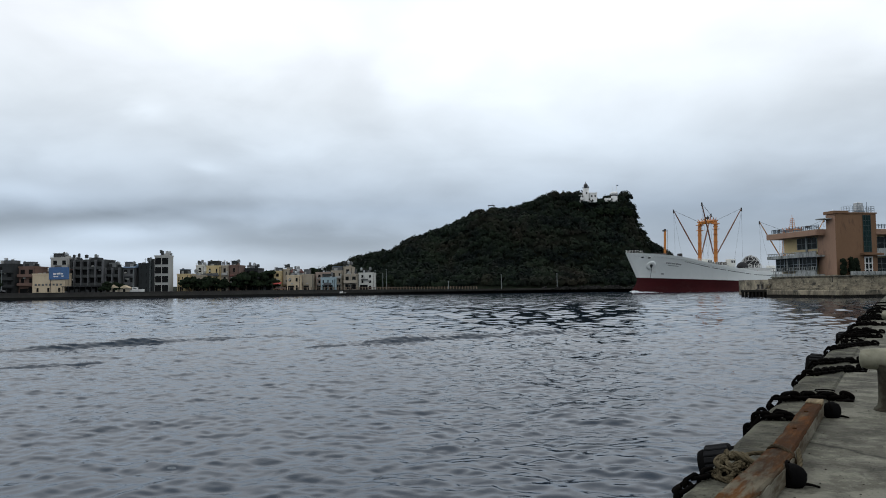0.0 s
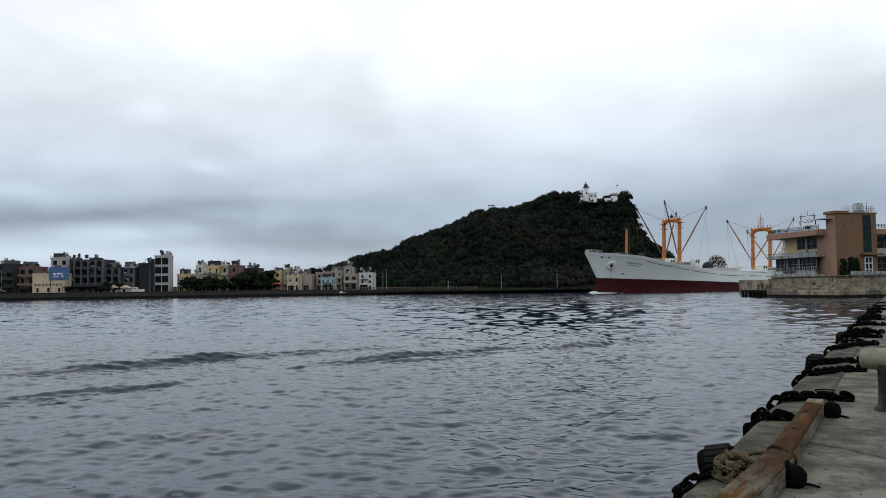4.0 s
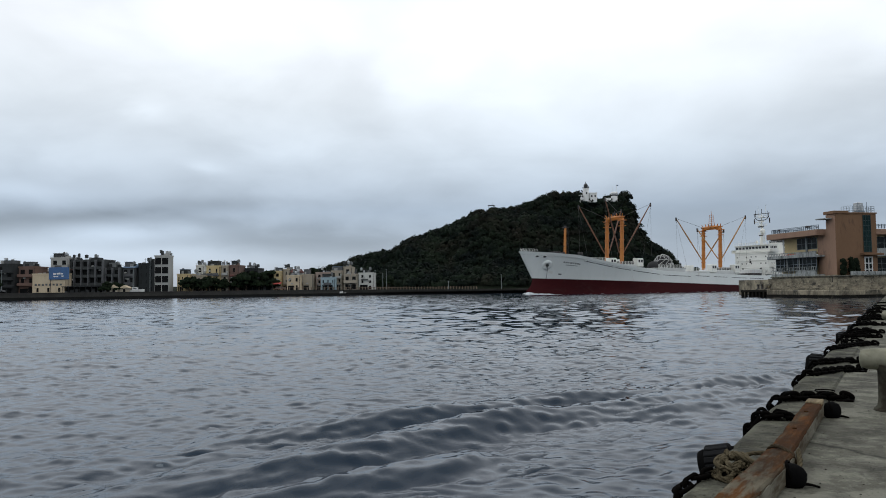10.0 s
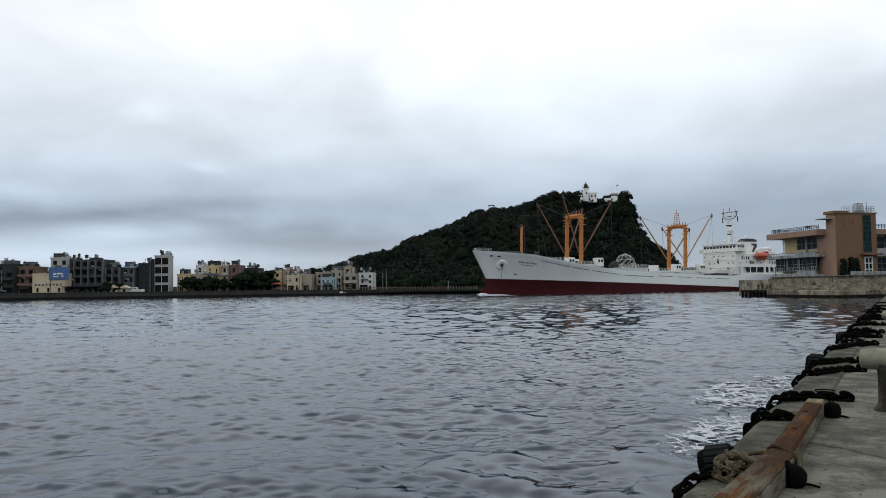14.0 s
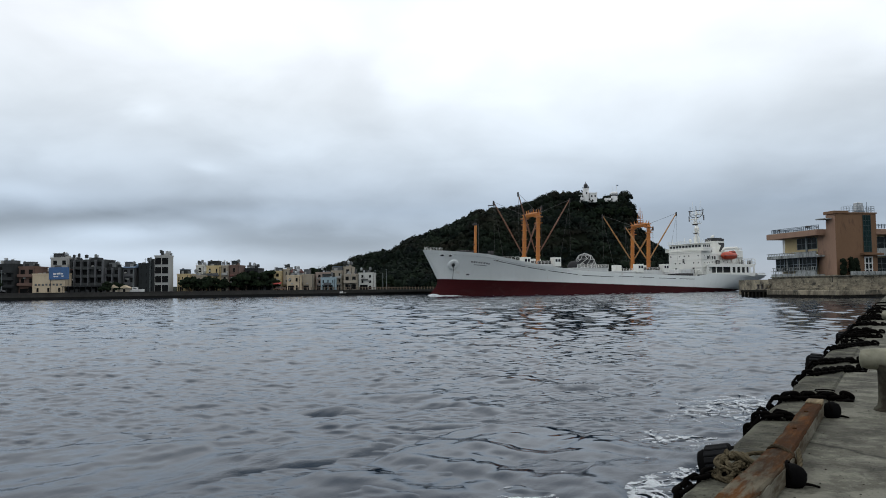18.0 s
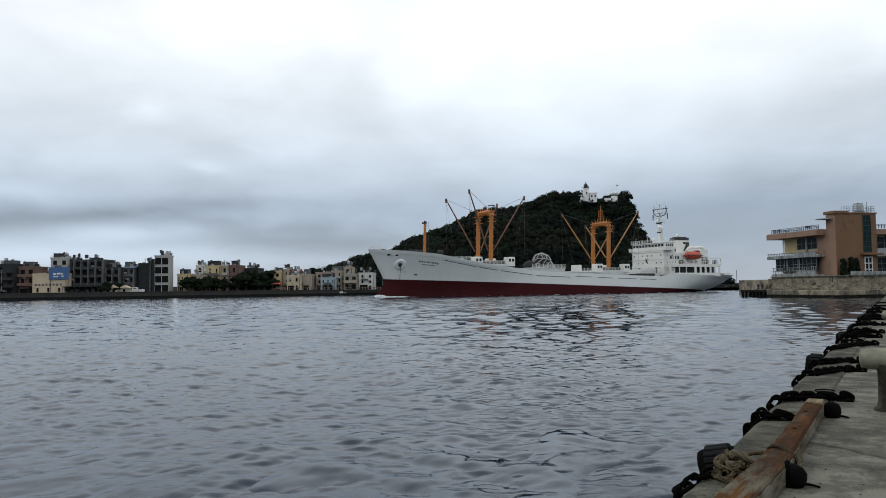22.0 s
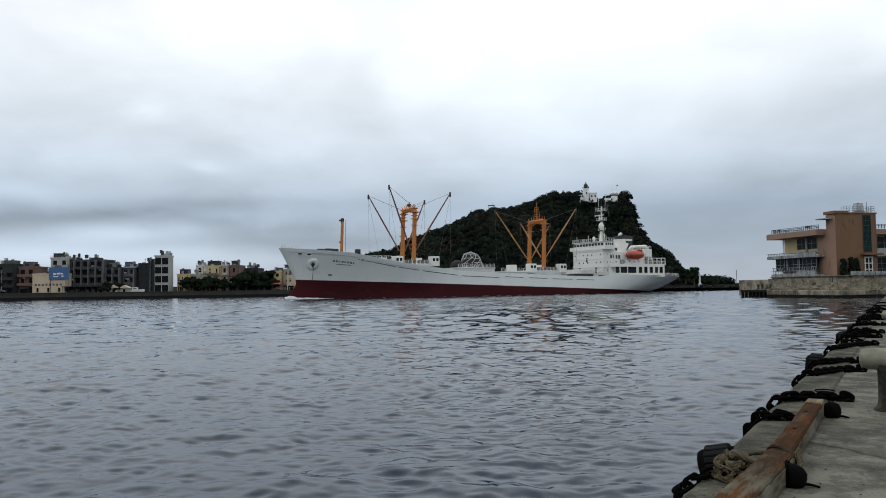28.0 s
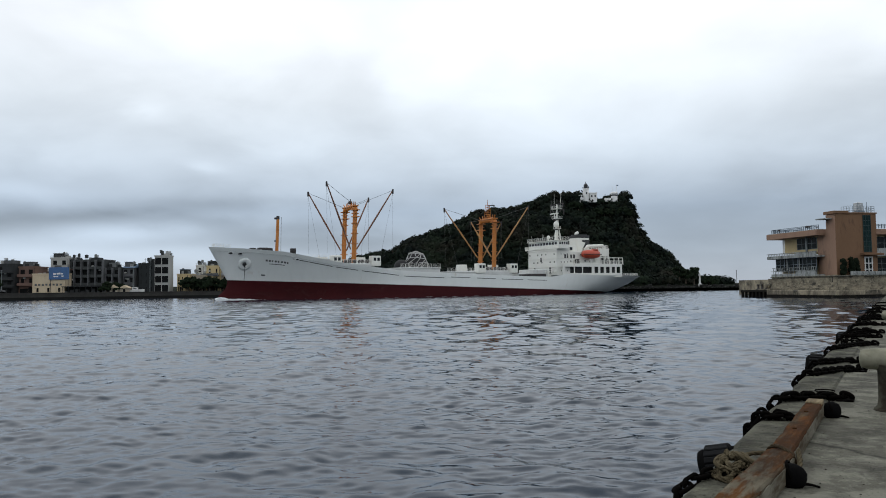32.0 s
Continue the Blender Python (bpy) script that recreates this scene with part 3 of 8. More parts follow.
def hull_strip(u0, u1, drop, tall, out=0.03, side=1, n=10):
    """A thin plate that follows the hull side below the sheer."""
    g = Geo()
    us = np.linspace(u0, u1, n)
    vs = []
    for u in us:
        for z in (sheer(u) - drop, sheer(u) - drop - tall):
            hb = float(half_breadth(u, z))
            vs += [(-u, side * (hb + out), z), (-u, side * (hb - 0.1), z)]
    fs = []
    for i in range(n - 1):
        a = i * 4
        fs += [(a, a + 4, a + 6, a + 2), (a + 1, a + 5, a + 4, a), (a + 2, a + 6, a + 7, a + 3)]
    fs += [(0, 2, 3, 1), ((n - 1) * 4, (n - 1) * 4 + 1, (n - 1) * 4 + 3, (n - 1) * 4 + 2)]
    return g.add(vs, fs)


def hull_frame(u, z, sg):
    """A pose on the hull side: x aft, y up along the plating, z outward."""
    hb = float(half_breadth(u, z))
    du = Vector((-1, float(half_breadth(u + 0.5, z) - half_breadth(u - 0.5, z)) * sg, 0)).normalized()
    dz = Vector((0, float(half_breadth(u, z + 0.5) - half_breadth(u, z - 0.5)) * sg, 1)).normalized()
    n = dz.cross(du).normalized()
    n = n if n.y * sg > 0 else -n
    return Matrix(((du.x, dz.x, n.x, -u), (du.y, dz.y, n.y, sg * hb), (du.z, dz.z, n.z, z), (0, 0, 0, 1)))


def rail(pts, h=1.0, step=1.6, r=0.035, bars=3):
    g = Geo()
    for a, b in zip(pts, pts[1:]):
        a, b = Vector(a), Vector(b)
        for k in range(1, bars + 1):
            o = Vector((0, 0, h * k / bars))
            g.tube(a + o, b + o, r, n=4)
        m = max(1, round((b - a).length / step))
        for i in range(m + 1):
            p = a.lerp(b, i / m)
            g.tube(p, p + Vector((0, 0, h)), r * 1.2, n=4)
    return g


def gallows(ship, u, w, zb, zt, tips, foot, tall_mast):
    """A derrick gallows: two posts under an arched head, booms with stays."""
    th = math.radians(2.0)                      # the ship is down by the stern
    lean = (zt - zb) * math.tan(th)
    top = part("gallows_head", Geo(), CRANEORANGE, ship, "orange arched head of the derrick posts")
    g = Geo()
    pts = []
    for i in range(13):
        a = math.pi * i / 12
        pts.append((-u - lean, -w * math.copysign(abs(math.cos(a)) ** 0.55, math.cos(a)), zt - 2.0 + 1.25 * math.sin(a) ** 0.55))
    g.path(pts, 0.68, 8)
    g.cbox(-u - lean - 0.75, -u - lean + 0.75, -w - 0.5, w + 0.5, zt - 0.75, zt - 0.45, 0.06)
    for sg in (-1, 1):
        g.cbox(-u - lean - 1.0, -u - lean + 1.0, sg * w - 0.95, sg * w + 0.95, zt - 1.75, zt - 1.55, 0.05)
    for i in range(-3, 4):
        y = i * w / 3.0
        zz = zt - 0.75 + 0.5 * math.sqrt(max(0, 1 - (i / 3.4) ** 2))
        g.tube((-u - lean, y, zz), (-u - lean + 0.25 * (i % 2), y + 0.18 * i, zz + 0.95), 0.2, 0.08, n=5)
    g.box(-u - lean - 0.9, -u - lean + 0.9, -w - 0.8, -w + 0.8, zt - 3.5, zt - 3.3)
    g.box(-u - lean - 0.9, -u - lean + 0.9, w - 0.8, w + 0.8, zt - 3.5, zt - 3.3)
    top.data = g.mesh("gallows_head")
    top.data.materials.append(CRANEORANGE)
    if tall_mast:
        m = Geo().tube((-u - lean, 0, zt - 0.5), (-u - lean - 0.1, 0, zt + 1.5), 0.16, 0.1, n=6)
        m.cbox(-u - lean - 0.45, -u - lean + 0.45, -0.45, 0.45, zt + 0.2, zt + 0.9, 0.1)
        part("topmast", m, DARKSTEEL, ship)
    else:
        m = Geo()
        for sx, sy in ((-1, -1), (-1, 1), (1, -1), (1, 1)):
            m.tube((-u - lean + 0.7 * sx, 0.7 * sy, zt - 0.5), (-u - lean + 0.4 * sx, 0.4 * sy, zt + 3.6), 0.07, n=5)
        for k in range(6):
            r = 0.72 - 0.06 * k
            m.cbox(-u - lean - r, -u - lean + r, -r, r, zt + 0.1 + k * 0.68, zt + 0.18 + k * 0.68, 0.02)
        m.tube((-u - lean, 0, zt + 3.5), (-u - lean, 0, zt + 5.0), 0.1, 0.05, n=5)
        part("topmast", m, CRANEORANGE, ship, "orange lattice topmast")
    for sg in (-1, 1):
        p = Geo().tube((-u, sg * w, zb), (-u - lean * 0.94, sg * w, zt - 1.2), 0.62, 0.56, n=12)
        for k in range(1, 6):
            f = k / 6
            p.lathe([(0.78, -0.07), (0.78, 0.07)], 12, (-u - lean * f, sg * w, zb + (zt - zb) * f))
            p.box(-u - lean * f - 1.0, -u - lean * f + 1.0, sg * w - 0.1, sg * w + 0.1, zb + (zt - zb) * f - 0.08, zb + (zt - zb) * f + 0.08)
        part("derrick_post", p, CRANEORANGE, ship, smooth=False)
    for (bu, sg), (tu, tw, tz) in zip(((-1.6, -1), (-1.6, 1), (1.6, -1), (1.6, 1)), tips):
        base = Vector((-(u + bu * 0.5), sg * w * 0.98, foot))
        tip = Vector((-tu, tw, tz))
        bo = part("derrick_boom", Geo().path([base, base.lerp(tip, 0.5), tip], [0.17, 0.24, 0.15], 8), BOOMTAN if not tall_mast else BOOMBROWN, ship, "slim brown-orange cargo boom")
        part("boom_head_block", Geo().cbox(-0.2, 0.2, -0.2, 0.2, -0.9, 0.35, 0.06, Matrix.Translation(tip)), DARKSTEEL, bo)
        part("stay", Geo().tube(tip, (-u - lean * 0.95, sg * w, zt - 0.6), 0.05, n=4), WIRE, bo)
        d = Vector((-tu + (0.35 * (tu - u)), tw * 0.9, zb + 1.0))
        part("runner_wire", Geo().tube(tip + Vector((0, 0, -0.8)), d, 0.025, n=3).tube(tip + Vector((0, 0, -0.8)), (tip.x * 0.96 + d.x * 0.04, tip.y, zb + 2.5), 0.025, n=3), WIRE, bo)


def window_row(parent, u0, u1, w, z0, z1, n, gap=0.25, side=1):
    """Single wheelhouse or cabin windows on a side wall."""
    step = (u1 - u0) / n
    for i in range(n):
        a = u0 + i * step + gap * step / 2
        b = u0 + (i + 1) * step - gap * step / 2
        g = Geo().cbox(-b, -a, min(w, w + 0.04 * side), max(w, w + 0.04 * side), z0, z1, 0.015)
        part("window", g, PANE, parent, "dark window")


def build_ship():
    ship = empty("cargo_ship", Matrix(), "white cargo ship with red bottom paint and orange derricks, under way", "ship")
    hull = part("hull", hull_band(lambda u: paint_z(u), sheer, 9, "hull"), SHIPWHITE, ship, "white flared hull side, faintly streaked")
    part("hull_bottom", hull_band(lambda u: 0 * u - 1.5, paint_z, 6, "hull_bottom"), HULLRED, ship, "dark red bottom paint below the load line")
    # bulb just awash, faired into the stem
    b = Geo()
    rings = []
    for i in range(13):
        a = i / 12
        rings.append((0.05 + 1.45 * math.sin(math.pi * min(a * 0.62, 0.5)), a * 10))
    b.lathe(rings, 16, m=Matrix.Translation((-1.15, 0, -0.5)) @ Matrix.Rotation(radians(-90), 4, "Y") @ Matrix.Diagonal((1.0, 0.8, 1, 1)))
    part("bulbous_bow", b, HULLRED, ship, "red bulb at the foot of the stem", True)
    fill = Geo()
    levels = ((4.5, -4.02), (3.8, -3.95), (3.2, -3.75), (2.6, -3.4), (2.0, -2.9), (1.4, -2.3), (0.8, -1.75), (0.3, -1.45), (-0.4, -1.3))
    for sg in (1, -1):
        vs = []
        for z, x in levels:
            back = float(half_breadth(10.0, z)) + 0.03
            for f, w in ((0.0, 0.0), (0.04, 0.12), (0.16, 0.24), (0.45, 0.48), (1.0, 1.0)):
                vs.append((x + (-10.0 - x) * f, sg * back * w, z))
        for j in range(len(levels) - 1):
            for k in range(4):
                q = (j * 5 + k, j * 5 + k + 1, j * 5 + k + 6, j * 5 + k + 5)
                fill.add([vs[i] for i in q], [(0, 1, 2, 3) if sg > 0 else (3, 2, 1, 0)])
    part("stem_fairing", fill, HULLRED, ship)
    # decks
    us = np.concatenate([np.linspace(0.8, 30, 20), np.linspace(33, 130.4, 34)])
    d = Geo()
    vs = []
    for u in us:
        z = float(sheer(u)) - (0.9 if u < 95 else 0.75)
        hb = float(half_breadth(u, float(sheer(u)) - 0.3)) - 0.12
        vs += [(-u, hb, z), (-u, -hb, z)]
    d.add(vs, [(2 * i, 2 * i + 1, 2 * i + 3, 2 * i + 2) for i in range(len(us) - 1)])
    part("deck", d, DECKGREY, ship, "grey steel deck")
    # side openings in the bulwark
    for a, bb in ((18, 21.6), (22, 27.5), (28.5, 34), (35, 45), (46.5, 58), (60, 66), (68, 74), (76, 83), (84.5, 91)):
        for sg in (1, -1):
            part("freeing_port", hull_strip(a, bb, 1.25 if a < 60 else 0.95, 0.15, side=sg), BLACKPAINT, hull)
    # mooring chocks, hawse plate, anchor chain, name bars
    for sg in (1, -1):
        for u, big in ((4.2, 1.0), (6.2, 1.0), (19.0, 0.8)):
            m = hull_frame(u, float(sheer(u)) - 1.25, sg)
            c = part("mooring_chock", Geo().torus(m, 0.62 * big, 0.17, 18, 6, 0.55), SHIPWHITE, hull, "white-rimmed mooring chock", True)
            part("chock_opening", Geo().cbox(-0.56 * big, 0.56 * big, -0.27, 0.27, -0.05, 0.06, 0.03, m), BLACKPAINT, c)
    for sg in (1, -1):
        u, z = 7.4, 8.6
        hb = float(half_breadth(u, z))
        m = hull_frame(u, z, sg)
        hp = part("hawse_plate", Geo().lathe([(1.55, -0.3), (1.5, 0.12), (1.2, 0.24), (0.55, 0.3), (0.45, 0.1)], 28, m=m), SHIPWHITE, hull, "round white bolster of the anchor pocket", True)
        part("anchor", Geo().lathe([(0.42, 0.1), (0.45, 0.4), (0.25, 0.5)], 12, m=m).box(-0.12, 0.12, -0.7, -0.2, 0.25, 0.5, m), BLACKPAINT, hp, "dark anchor head in its pipe")
        zb = 4.7
        hb2 = float(half_breadth(u, zb))
        part("anchor_chain", Geo().tube((-u, sg * (hb + 0.45), z - 0.3), (-u, sg * (hb2 + 1.0), zb), 0.06, n=5), BLACKPAINT, hull)
        x = 11.9
        while x < 17.2:
            part("name_bar", hull_strip(x, x + (0.46 if int(x * 7) % 3 else 0.3), 1.95 + 0.02 * x, 0.42, 0.03, sg, 3), NAMEGREY, hull, "dark grey unreadable name letter")
            x += 0.7
        part("name_bar", hull_strip(12.8, 16.4, 3.05, 0.16, 0.03, sg, 5), NAMEGREY, hull)
        part("bow_mark", hull_strip(11.3, 12.2, 5.7, 0.35, 0.03, sg, 3), NAMEGREY, hull)
        part("draught_mark", Geo().box(-5.12, -5.08, sg * float(half_breadth(5.1, 2.5)) - 0.06, sg * float(half_breadth(5.1, 2.5)) + 0.06, 1.4, 4.2), HULLRED, hull)
    # bow rail and fittings
    pr = [(-u, float(half_breadth(u, float(sheer(u)))) - 0.1, float(sheer(u))) for u in (0.6, 2, 4)]
    part("bow_rail", rail([(-4, -p[1], p[2]) if i == 0 else p for i, p in enumerate([pr[2]])] + [(p[0], -p[1], p[2]) for p in pr[::-1]][1:] + pr, 0.8, 0.9, 0.03), HOUSEWHITE, ship)
    for u, w, s in ((9.5, 2.2, 0.7), (10.5, -2.0, 0.7), (12.5, 0, 1.1), (13.6, 1.5, 0.8), (19, 3.6, 0.6)):
        wl = part("windlass", Geo().cbox(-u - s, -u + s, w - s, w + s, 10.3, 12.1 + s * 0.5, 0.1), DARKSTEEL, ship, "dark anchor winch on the foredeck")
        part("drum", Geo().tube((-u, w - s * 1.3, 11.9), (-u, w + s * 1.3, 11.9), s * 0.6, n=10), DARKSTEEL, wl)
    # foremast
    fm = part("foremast", Geo().tube((-16.0, 0, 10.4), (-16.35, 0, 20.0), 0.42, 0.36, n=10), CRANEORANGE, ship, "short orange foremast")
    part("mast_light", Geo().cbox(-16.7, -15.5, -0.35, 0.35, 19.7, 20.15, 0.05).lathe([(0.4, 20.1), (0.4, 20.5)], 8, (-16.36, 0, 0)), DARKSTEEL, fm)
    part("steaming_light", Geo().cbox(-15.9, -15.45, -0.2, 0.2, 14.2, 14.5, 0.04), DARKSTEEL, fm)
    part("ladder", Geo().tube((-16.9, 0.4, 10.5), (-17.1, 0.4, 20.2), 0.05, n=4), WIRE, fm)
    # derricks
    gallows(ship, 34.9, 3.47, 8.8, 24.1, [(26.2, -6.0, 27.4), (26.8, 6.0, 28.6), (43.0, -5.5, 26.6), (44.8, 6.0, 27.6)], 12.4, 1)
    gallows(ship, 76.9, 3.63, 7.4, 22.2, [(65.8, -4.5, 24.6), (73.2, -2.4, 21.0), (80.4, 2.4, 20.6), (88.0, 5.0, 25.2)], 10.8, 0)
    for u, z in ((34.9, 7.2), (76.9, 5.4)):
        mh = part("mast_house", sbox(Geo(), u - 6.2, u + 5.0, -5.4, 5.4, z - 1.0, z + 1.6, 0.12), HATCHWHITE, ship, "low white winch house under the derricks")
        part("house_rail", rail([(-(u - 6), 5.2, z + 1.6), (-(u + 4.8), 5.2, z + 1.6)], 0.9, 1.2, 0.04), HOUSEWHITE, mh)
        for du, wz in ((-5.4, 5.0), (5.2, 5.0), (-5.4, -5.0), (5.2, -5.0)):
            cb = part("winch_cab", sbox(Geo(), u + du - 1.2, u + du + 1.2, wz - 1.1, wz + 1.1, z + 0.9, z + 3.5, 0.1), HOUSEWHITE, ship, "small white winch control cab")
            for k in (-0.5, 0.5):
                part("window", Geo().cbox(-(u + du + k) - 0.35, -(u + du + k) + 0.35, wz + 1.09 if wz > 0 else wz - 1.13, wz + 1.13 if wz > 0 else wz - 1.09, z + 2.2, z + 3.0, 0.01), PANE, cb)
        wn = Geo()
        for k in range(-2, 3):
            wn.tube((-(u + k * 1.9), 2.6, z + 2.1), (-(u + k * 1.9), 4.4, z + 2.1), 0.5, n=10).cbox(-(u + k * 1.9) - 0.5, -(u + k * 1.9) + 0.5, 3.2, 3.8, z + 1.6, z + 2.5)
        part("cargo_winch", wn, DARKSTEEL, mh, "dark cargo winches")
    # hatches
    for u0, u1, z0, z1, w in ((21, 28, 8.2, 9.9, 4.5), (46.5, 58, 5.6, 7.75, 6.9), (60.5, 69, 5.0, 6.7, 6.5), (86.2, 88.6, 4.4, 6.2, 5.5)):
        h = part("hatch_coaming", sbox(Geo(), u0, u1, -w, w, z0, z1 - 0.35, 0.08), HATCHWHITE, ship, "white hatch coaming")
        part("hatch_cover", sbox(Geo(), u0 - 0.15, u1 + 0.15, -w - 0.15, w + 0.15, z1 - 0.35, z1, 0.08), HATCHWHITE, h)
        part("hatch_rail", rail([(-u0, w, z1), (-u1, w, z1)], 0.9, 1.3, 0.04), HOUSEWHITE, h)
    # lattice cage over a black net bundle on the second hatch
    cg = Geo()
    c = Vector((-53.6, 1.5, 7.8))
    prof = [(3.2, 0.0), (3.25, 1.2), (2.8, 2.5), (1.9, 3.7), (0.5, 4.3)]
    jit = random.Random(6)
    knot = [[c + Vector(((r + jit.uniform(-.25, .25)) * math.cos((i + jit.uniform(-.3, .3)) * math.tau / 12), (r + jit.uniform(-.25, .25)) * math.sin((i + jit.uniform(-.3, .3)) * math.tau / 12), z + jit.uniform(-.2, .2))) for i in range(12)] for r, z in prof]
    for j in range(len(prof)):
        for i in range(12):
            cg.tube(knot[j][i], knot[j][(i + 1) % 12], 0.085, n=5)
            if j + 1 < len(prof):
                cg.tube(knot[j][i], knot[j + 1][(i + (j % 2)) % 12], 0.085, n=5)
                if jit.random() < 0.6:
                    cg.tube(knot[j][i], knot[j + 1][(i + 1) % 12], 0.07, n=5)
    part("lattice_cage", cg, CAGEGREY, ship, "grey-white lattice cage on the hatch")
    part("cage_net", Geo().lathe([(2.95, 0.0), (2.95, 1.2), (2.5, 2.5), (1.6, 3.6), (0.1, 4.1)], 14, c), BLACKNET, ship, "black net bundle inside the cage")
    part("net_heap", Geo().lathe([(1.9, 0.0), (1.95, 0.6), (1.5, 1.5), (0.7, 2.0), (0.1, 2.1)], 12, c + Vector((4.6, 0.5, 0))), BLACKNET, ship, "low heap of black net", True)
    dg = Geo()
    rng = random.Random(4)
    for i in range(14):
        u = rng.uniform(59, 71)
        w = rng.choice((-1, 1)) * rng.uniform(5.5, 7.6)
        s = rng.uniform(0.25, 0.5)
        dg.lathe([(s, 0), (s, s * 2.4), (s * 1.4, s * 2.7), (0.1, s * 3)], 8, (-u, w, 5.0))
    part("deck_vent", dg, HATCHWHITE, ship)
    superstructure(ship)
    return ship


def superstructure(ship):
    W = HOUSEWHITE
    F = HOUSE_FRONT
    fh = part("bridge_house", sbox(Geo(), F, 101, -7.1, 7.1, 4.6, 13.4, 0.1), W, ship, "white bridge house of four decks")
    part("wheelhouse", sbox(Geo(), F + 0.4, 100.4, -7.3, 7.3, 13.45, 15.6, 0.15), W, ship, "white wheelhouse with a band of windows")
    part("bridge_wing", sbox(Geo(), F - 0.2, F + 3.4, -8.4, 8.4, 13.2, 13.42, 0.05).box(-F - 3.4, -F + 0.2, 8.26, 8.4, 13.4, 14.4).box(-F - 3.4, -F + 0.2, -8.4, -8.26, 13.4, 14.4), W, ship)
    wh = part("wheelhouse_roof", sbox(Geo(), F, 100.8, -7.5, 7.5, 15.6, 15.8, 0.05), W, ship)
    for side in (1, -1):
        window_row(fh, F + 0.7, 100.2, side * 7.3, 14.5, 15.25, 4, 0.3, side)
    for i in range(10):
        a = -6.9 + i * 1.4
        part("window", Geo().cbox(-F - 0.4, -F - 0.35, a, a + 1.05, 14.5, 15.25, 0.01), PANE, fh)
    for z in (6.4, 8.9, 11.2):
        window_row(fh, F + 1, 100.5, 7.1, z + 0.3, z + 0.72, 3, 0.8)
        for i in range(7):
            a = -6.3 + i * 2.0
            if (i + int(z)) % 4:
                part("window", Geo().cbox(-F, -F + 0.05, a, a + 0.42, z + 0.3, z + 0.75, 0.01), PANE, fh)
        part("deck_edge", sbox(Geo(), F - 0.15, 101.1, -7.25, 7.25, z + 1.55, z + 1.66, 0.02), W, fh)
    for a, z, hh in ((-0.9, 9.6, 1.3), (3.4, 6.0, 1.9), (-4.2, 6.0, 1.9)):
        part("door", Geo().cbox(-F, -F + 0.04, a, a + 0.8, z, z + hh, 0.01), SHADEGREY, fh)
    part("roof_rail", rail([(-100.4, 7.4, 15.8), (-F, 7.4, 15.8), (-F, -7.4, 15.8)], 0.9, 1.0, 0.035), W, wh)
    for u, w, h in ((0.4, -5.5, 2.2), (0.8, -3, 1.5), (1.2, -1, 2.4), (0.6, 2, 1.6), (1.5, 5, 1.3), (4, 4, 2.2)):
        part("antenna", Geo().tube((-F - u, w, 15.4), (-F - u, w, 15.4 + h), 0.06, n=4), W, wh)
    part("radome", Geo().lathe([(0.12, 0), (0.12, 0.9), (0.4, 1.1), (0.5, 1.5), (0.35, 1.9), (0.1, 2.05)], 12, (-F - 1.6, 1.2, 15.4)), W, wh, "white satellite dome", True)
    # main radar mast
    mm = part("radar_mast", Geo().tube((-101.4, 0, 13.2), (-101.8, 0, 19.5), 0.7, 0.45, n=10).tube((-101.8, 0, 19.5), (-102.1, 0, 27.0), 0.34, 0.2, n=10), W, ship, "white lattice radar mast with platforms")
    for z, r in ((17.4, 0.9), (19.6, 1.0), (22.6, 1.4), (25.6, 1.6)):
        part("platform", Geo().cbox(-102 - r * 0.6, -102 + r * 0.6, -r, r, z, z + 0.1, 0.02), W, mm)
        part("platform_rail", rail([(-102 + r * 0.6, -r, z), (-102 + r * 0.6, r, z), (-102 - r * 0.6, r, z)], 0.8, 0.8, 0.03), W, mm)
    part("radar_scanner", Geo().box(-101.2, -100.9, -1.9, 1.9, 24.0, 24.3).tube((-101.1, 0, 22.7), (-101.1, 0, 24.1), 0.15), W, mm)
    part("yard", Geo().box(-102.2, -102.0, -3.4, 3.4, 26.9, 27.1).tube((-102.1, 2.6, 24.9), (-102.1, 2.6, 27.9), 0.07, n=4).tube((-102.1, -2.6, 26.0), (-102.1, -2.6, 28.4), 0.07, n=4).tube((-102.1, 0, 27.0), (-102.1, 0, 28.6), 0.09, n=5), DARKSTEEL, mm)
    for w in (-1.0, 1.0):
        part("mast_leg", Geo().tube((-102.6, w * 1.1, 13.2), (-102.1, w * 0.3, 22.6), 0.12, n=5).tube((-102.6, w * 1.0, 14.5), (-102.3, -w * 0.7, 17.5), 0.05, n=4).tube((-102.3, w * 0.7, 17.5), (-102.2, -w * 0.5, 20.5), 0.05, n=4), W, mm)
        part("yard_arm", Geo().path([(-102.1, 0, 24.6), (-102.1, w * 1.8, 24.9), (-102.1, w * 2.9, 25.8), (-102.1, w * 3.0, 27.2)], 0.13, 5), DARKSTEEL, mm, "", True)
        part("signal_flag", Geo().cbox(-102.2, -102.1, w * 3.2 - 0.22, w * 3.2 + 0.22, 23.6, 25.4, 0.03), DARKSTEEL, mm, "dark furled signal flag")
        part("whip_aerial", Geo().tube((-102.1, w * 1.4, 25.6), (-102.4, w * 1.7, 30.2), 0.05, n=4), W, mm)
    part("mast_floodlight", Geo().cbox(-101.7, -101.3, -1.1, 1.1, 22.2, 22.6, 0.06).cbox(-101.7, -101.3, -0.8, 0.8, 19.2, 19.55, 0.06), DARKSTEEL, mm)
    part("radome", Geo().lathe([(0.3, 0), (0.75, 0.5), (0.85, 1.1), (0.6, 1.7), (0.1, 1.95)], 14, (-100.6, 1.4, 19.8)), W, mm, "white satellite dome", True)
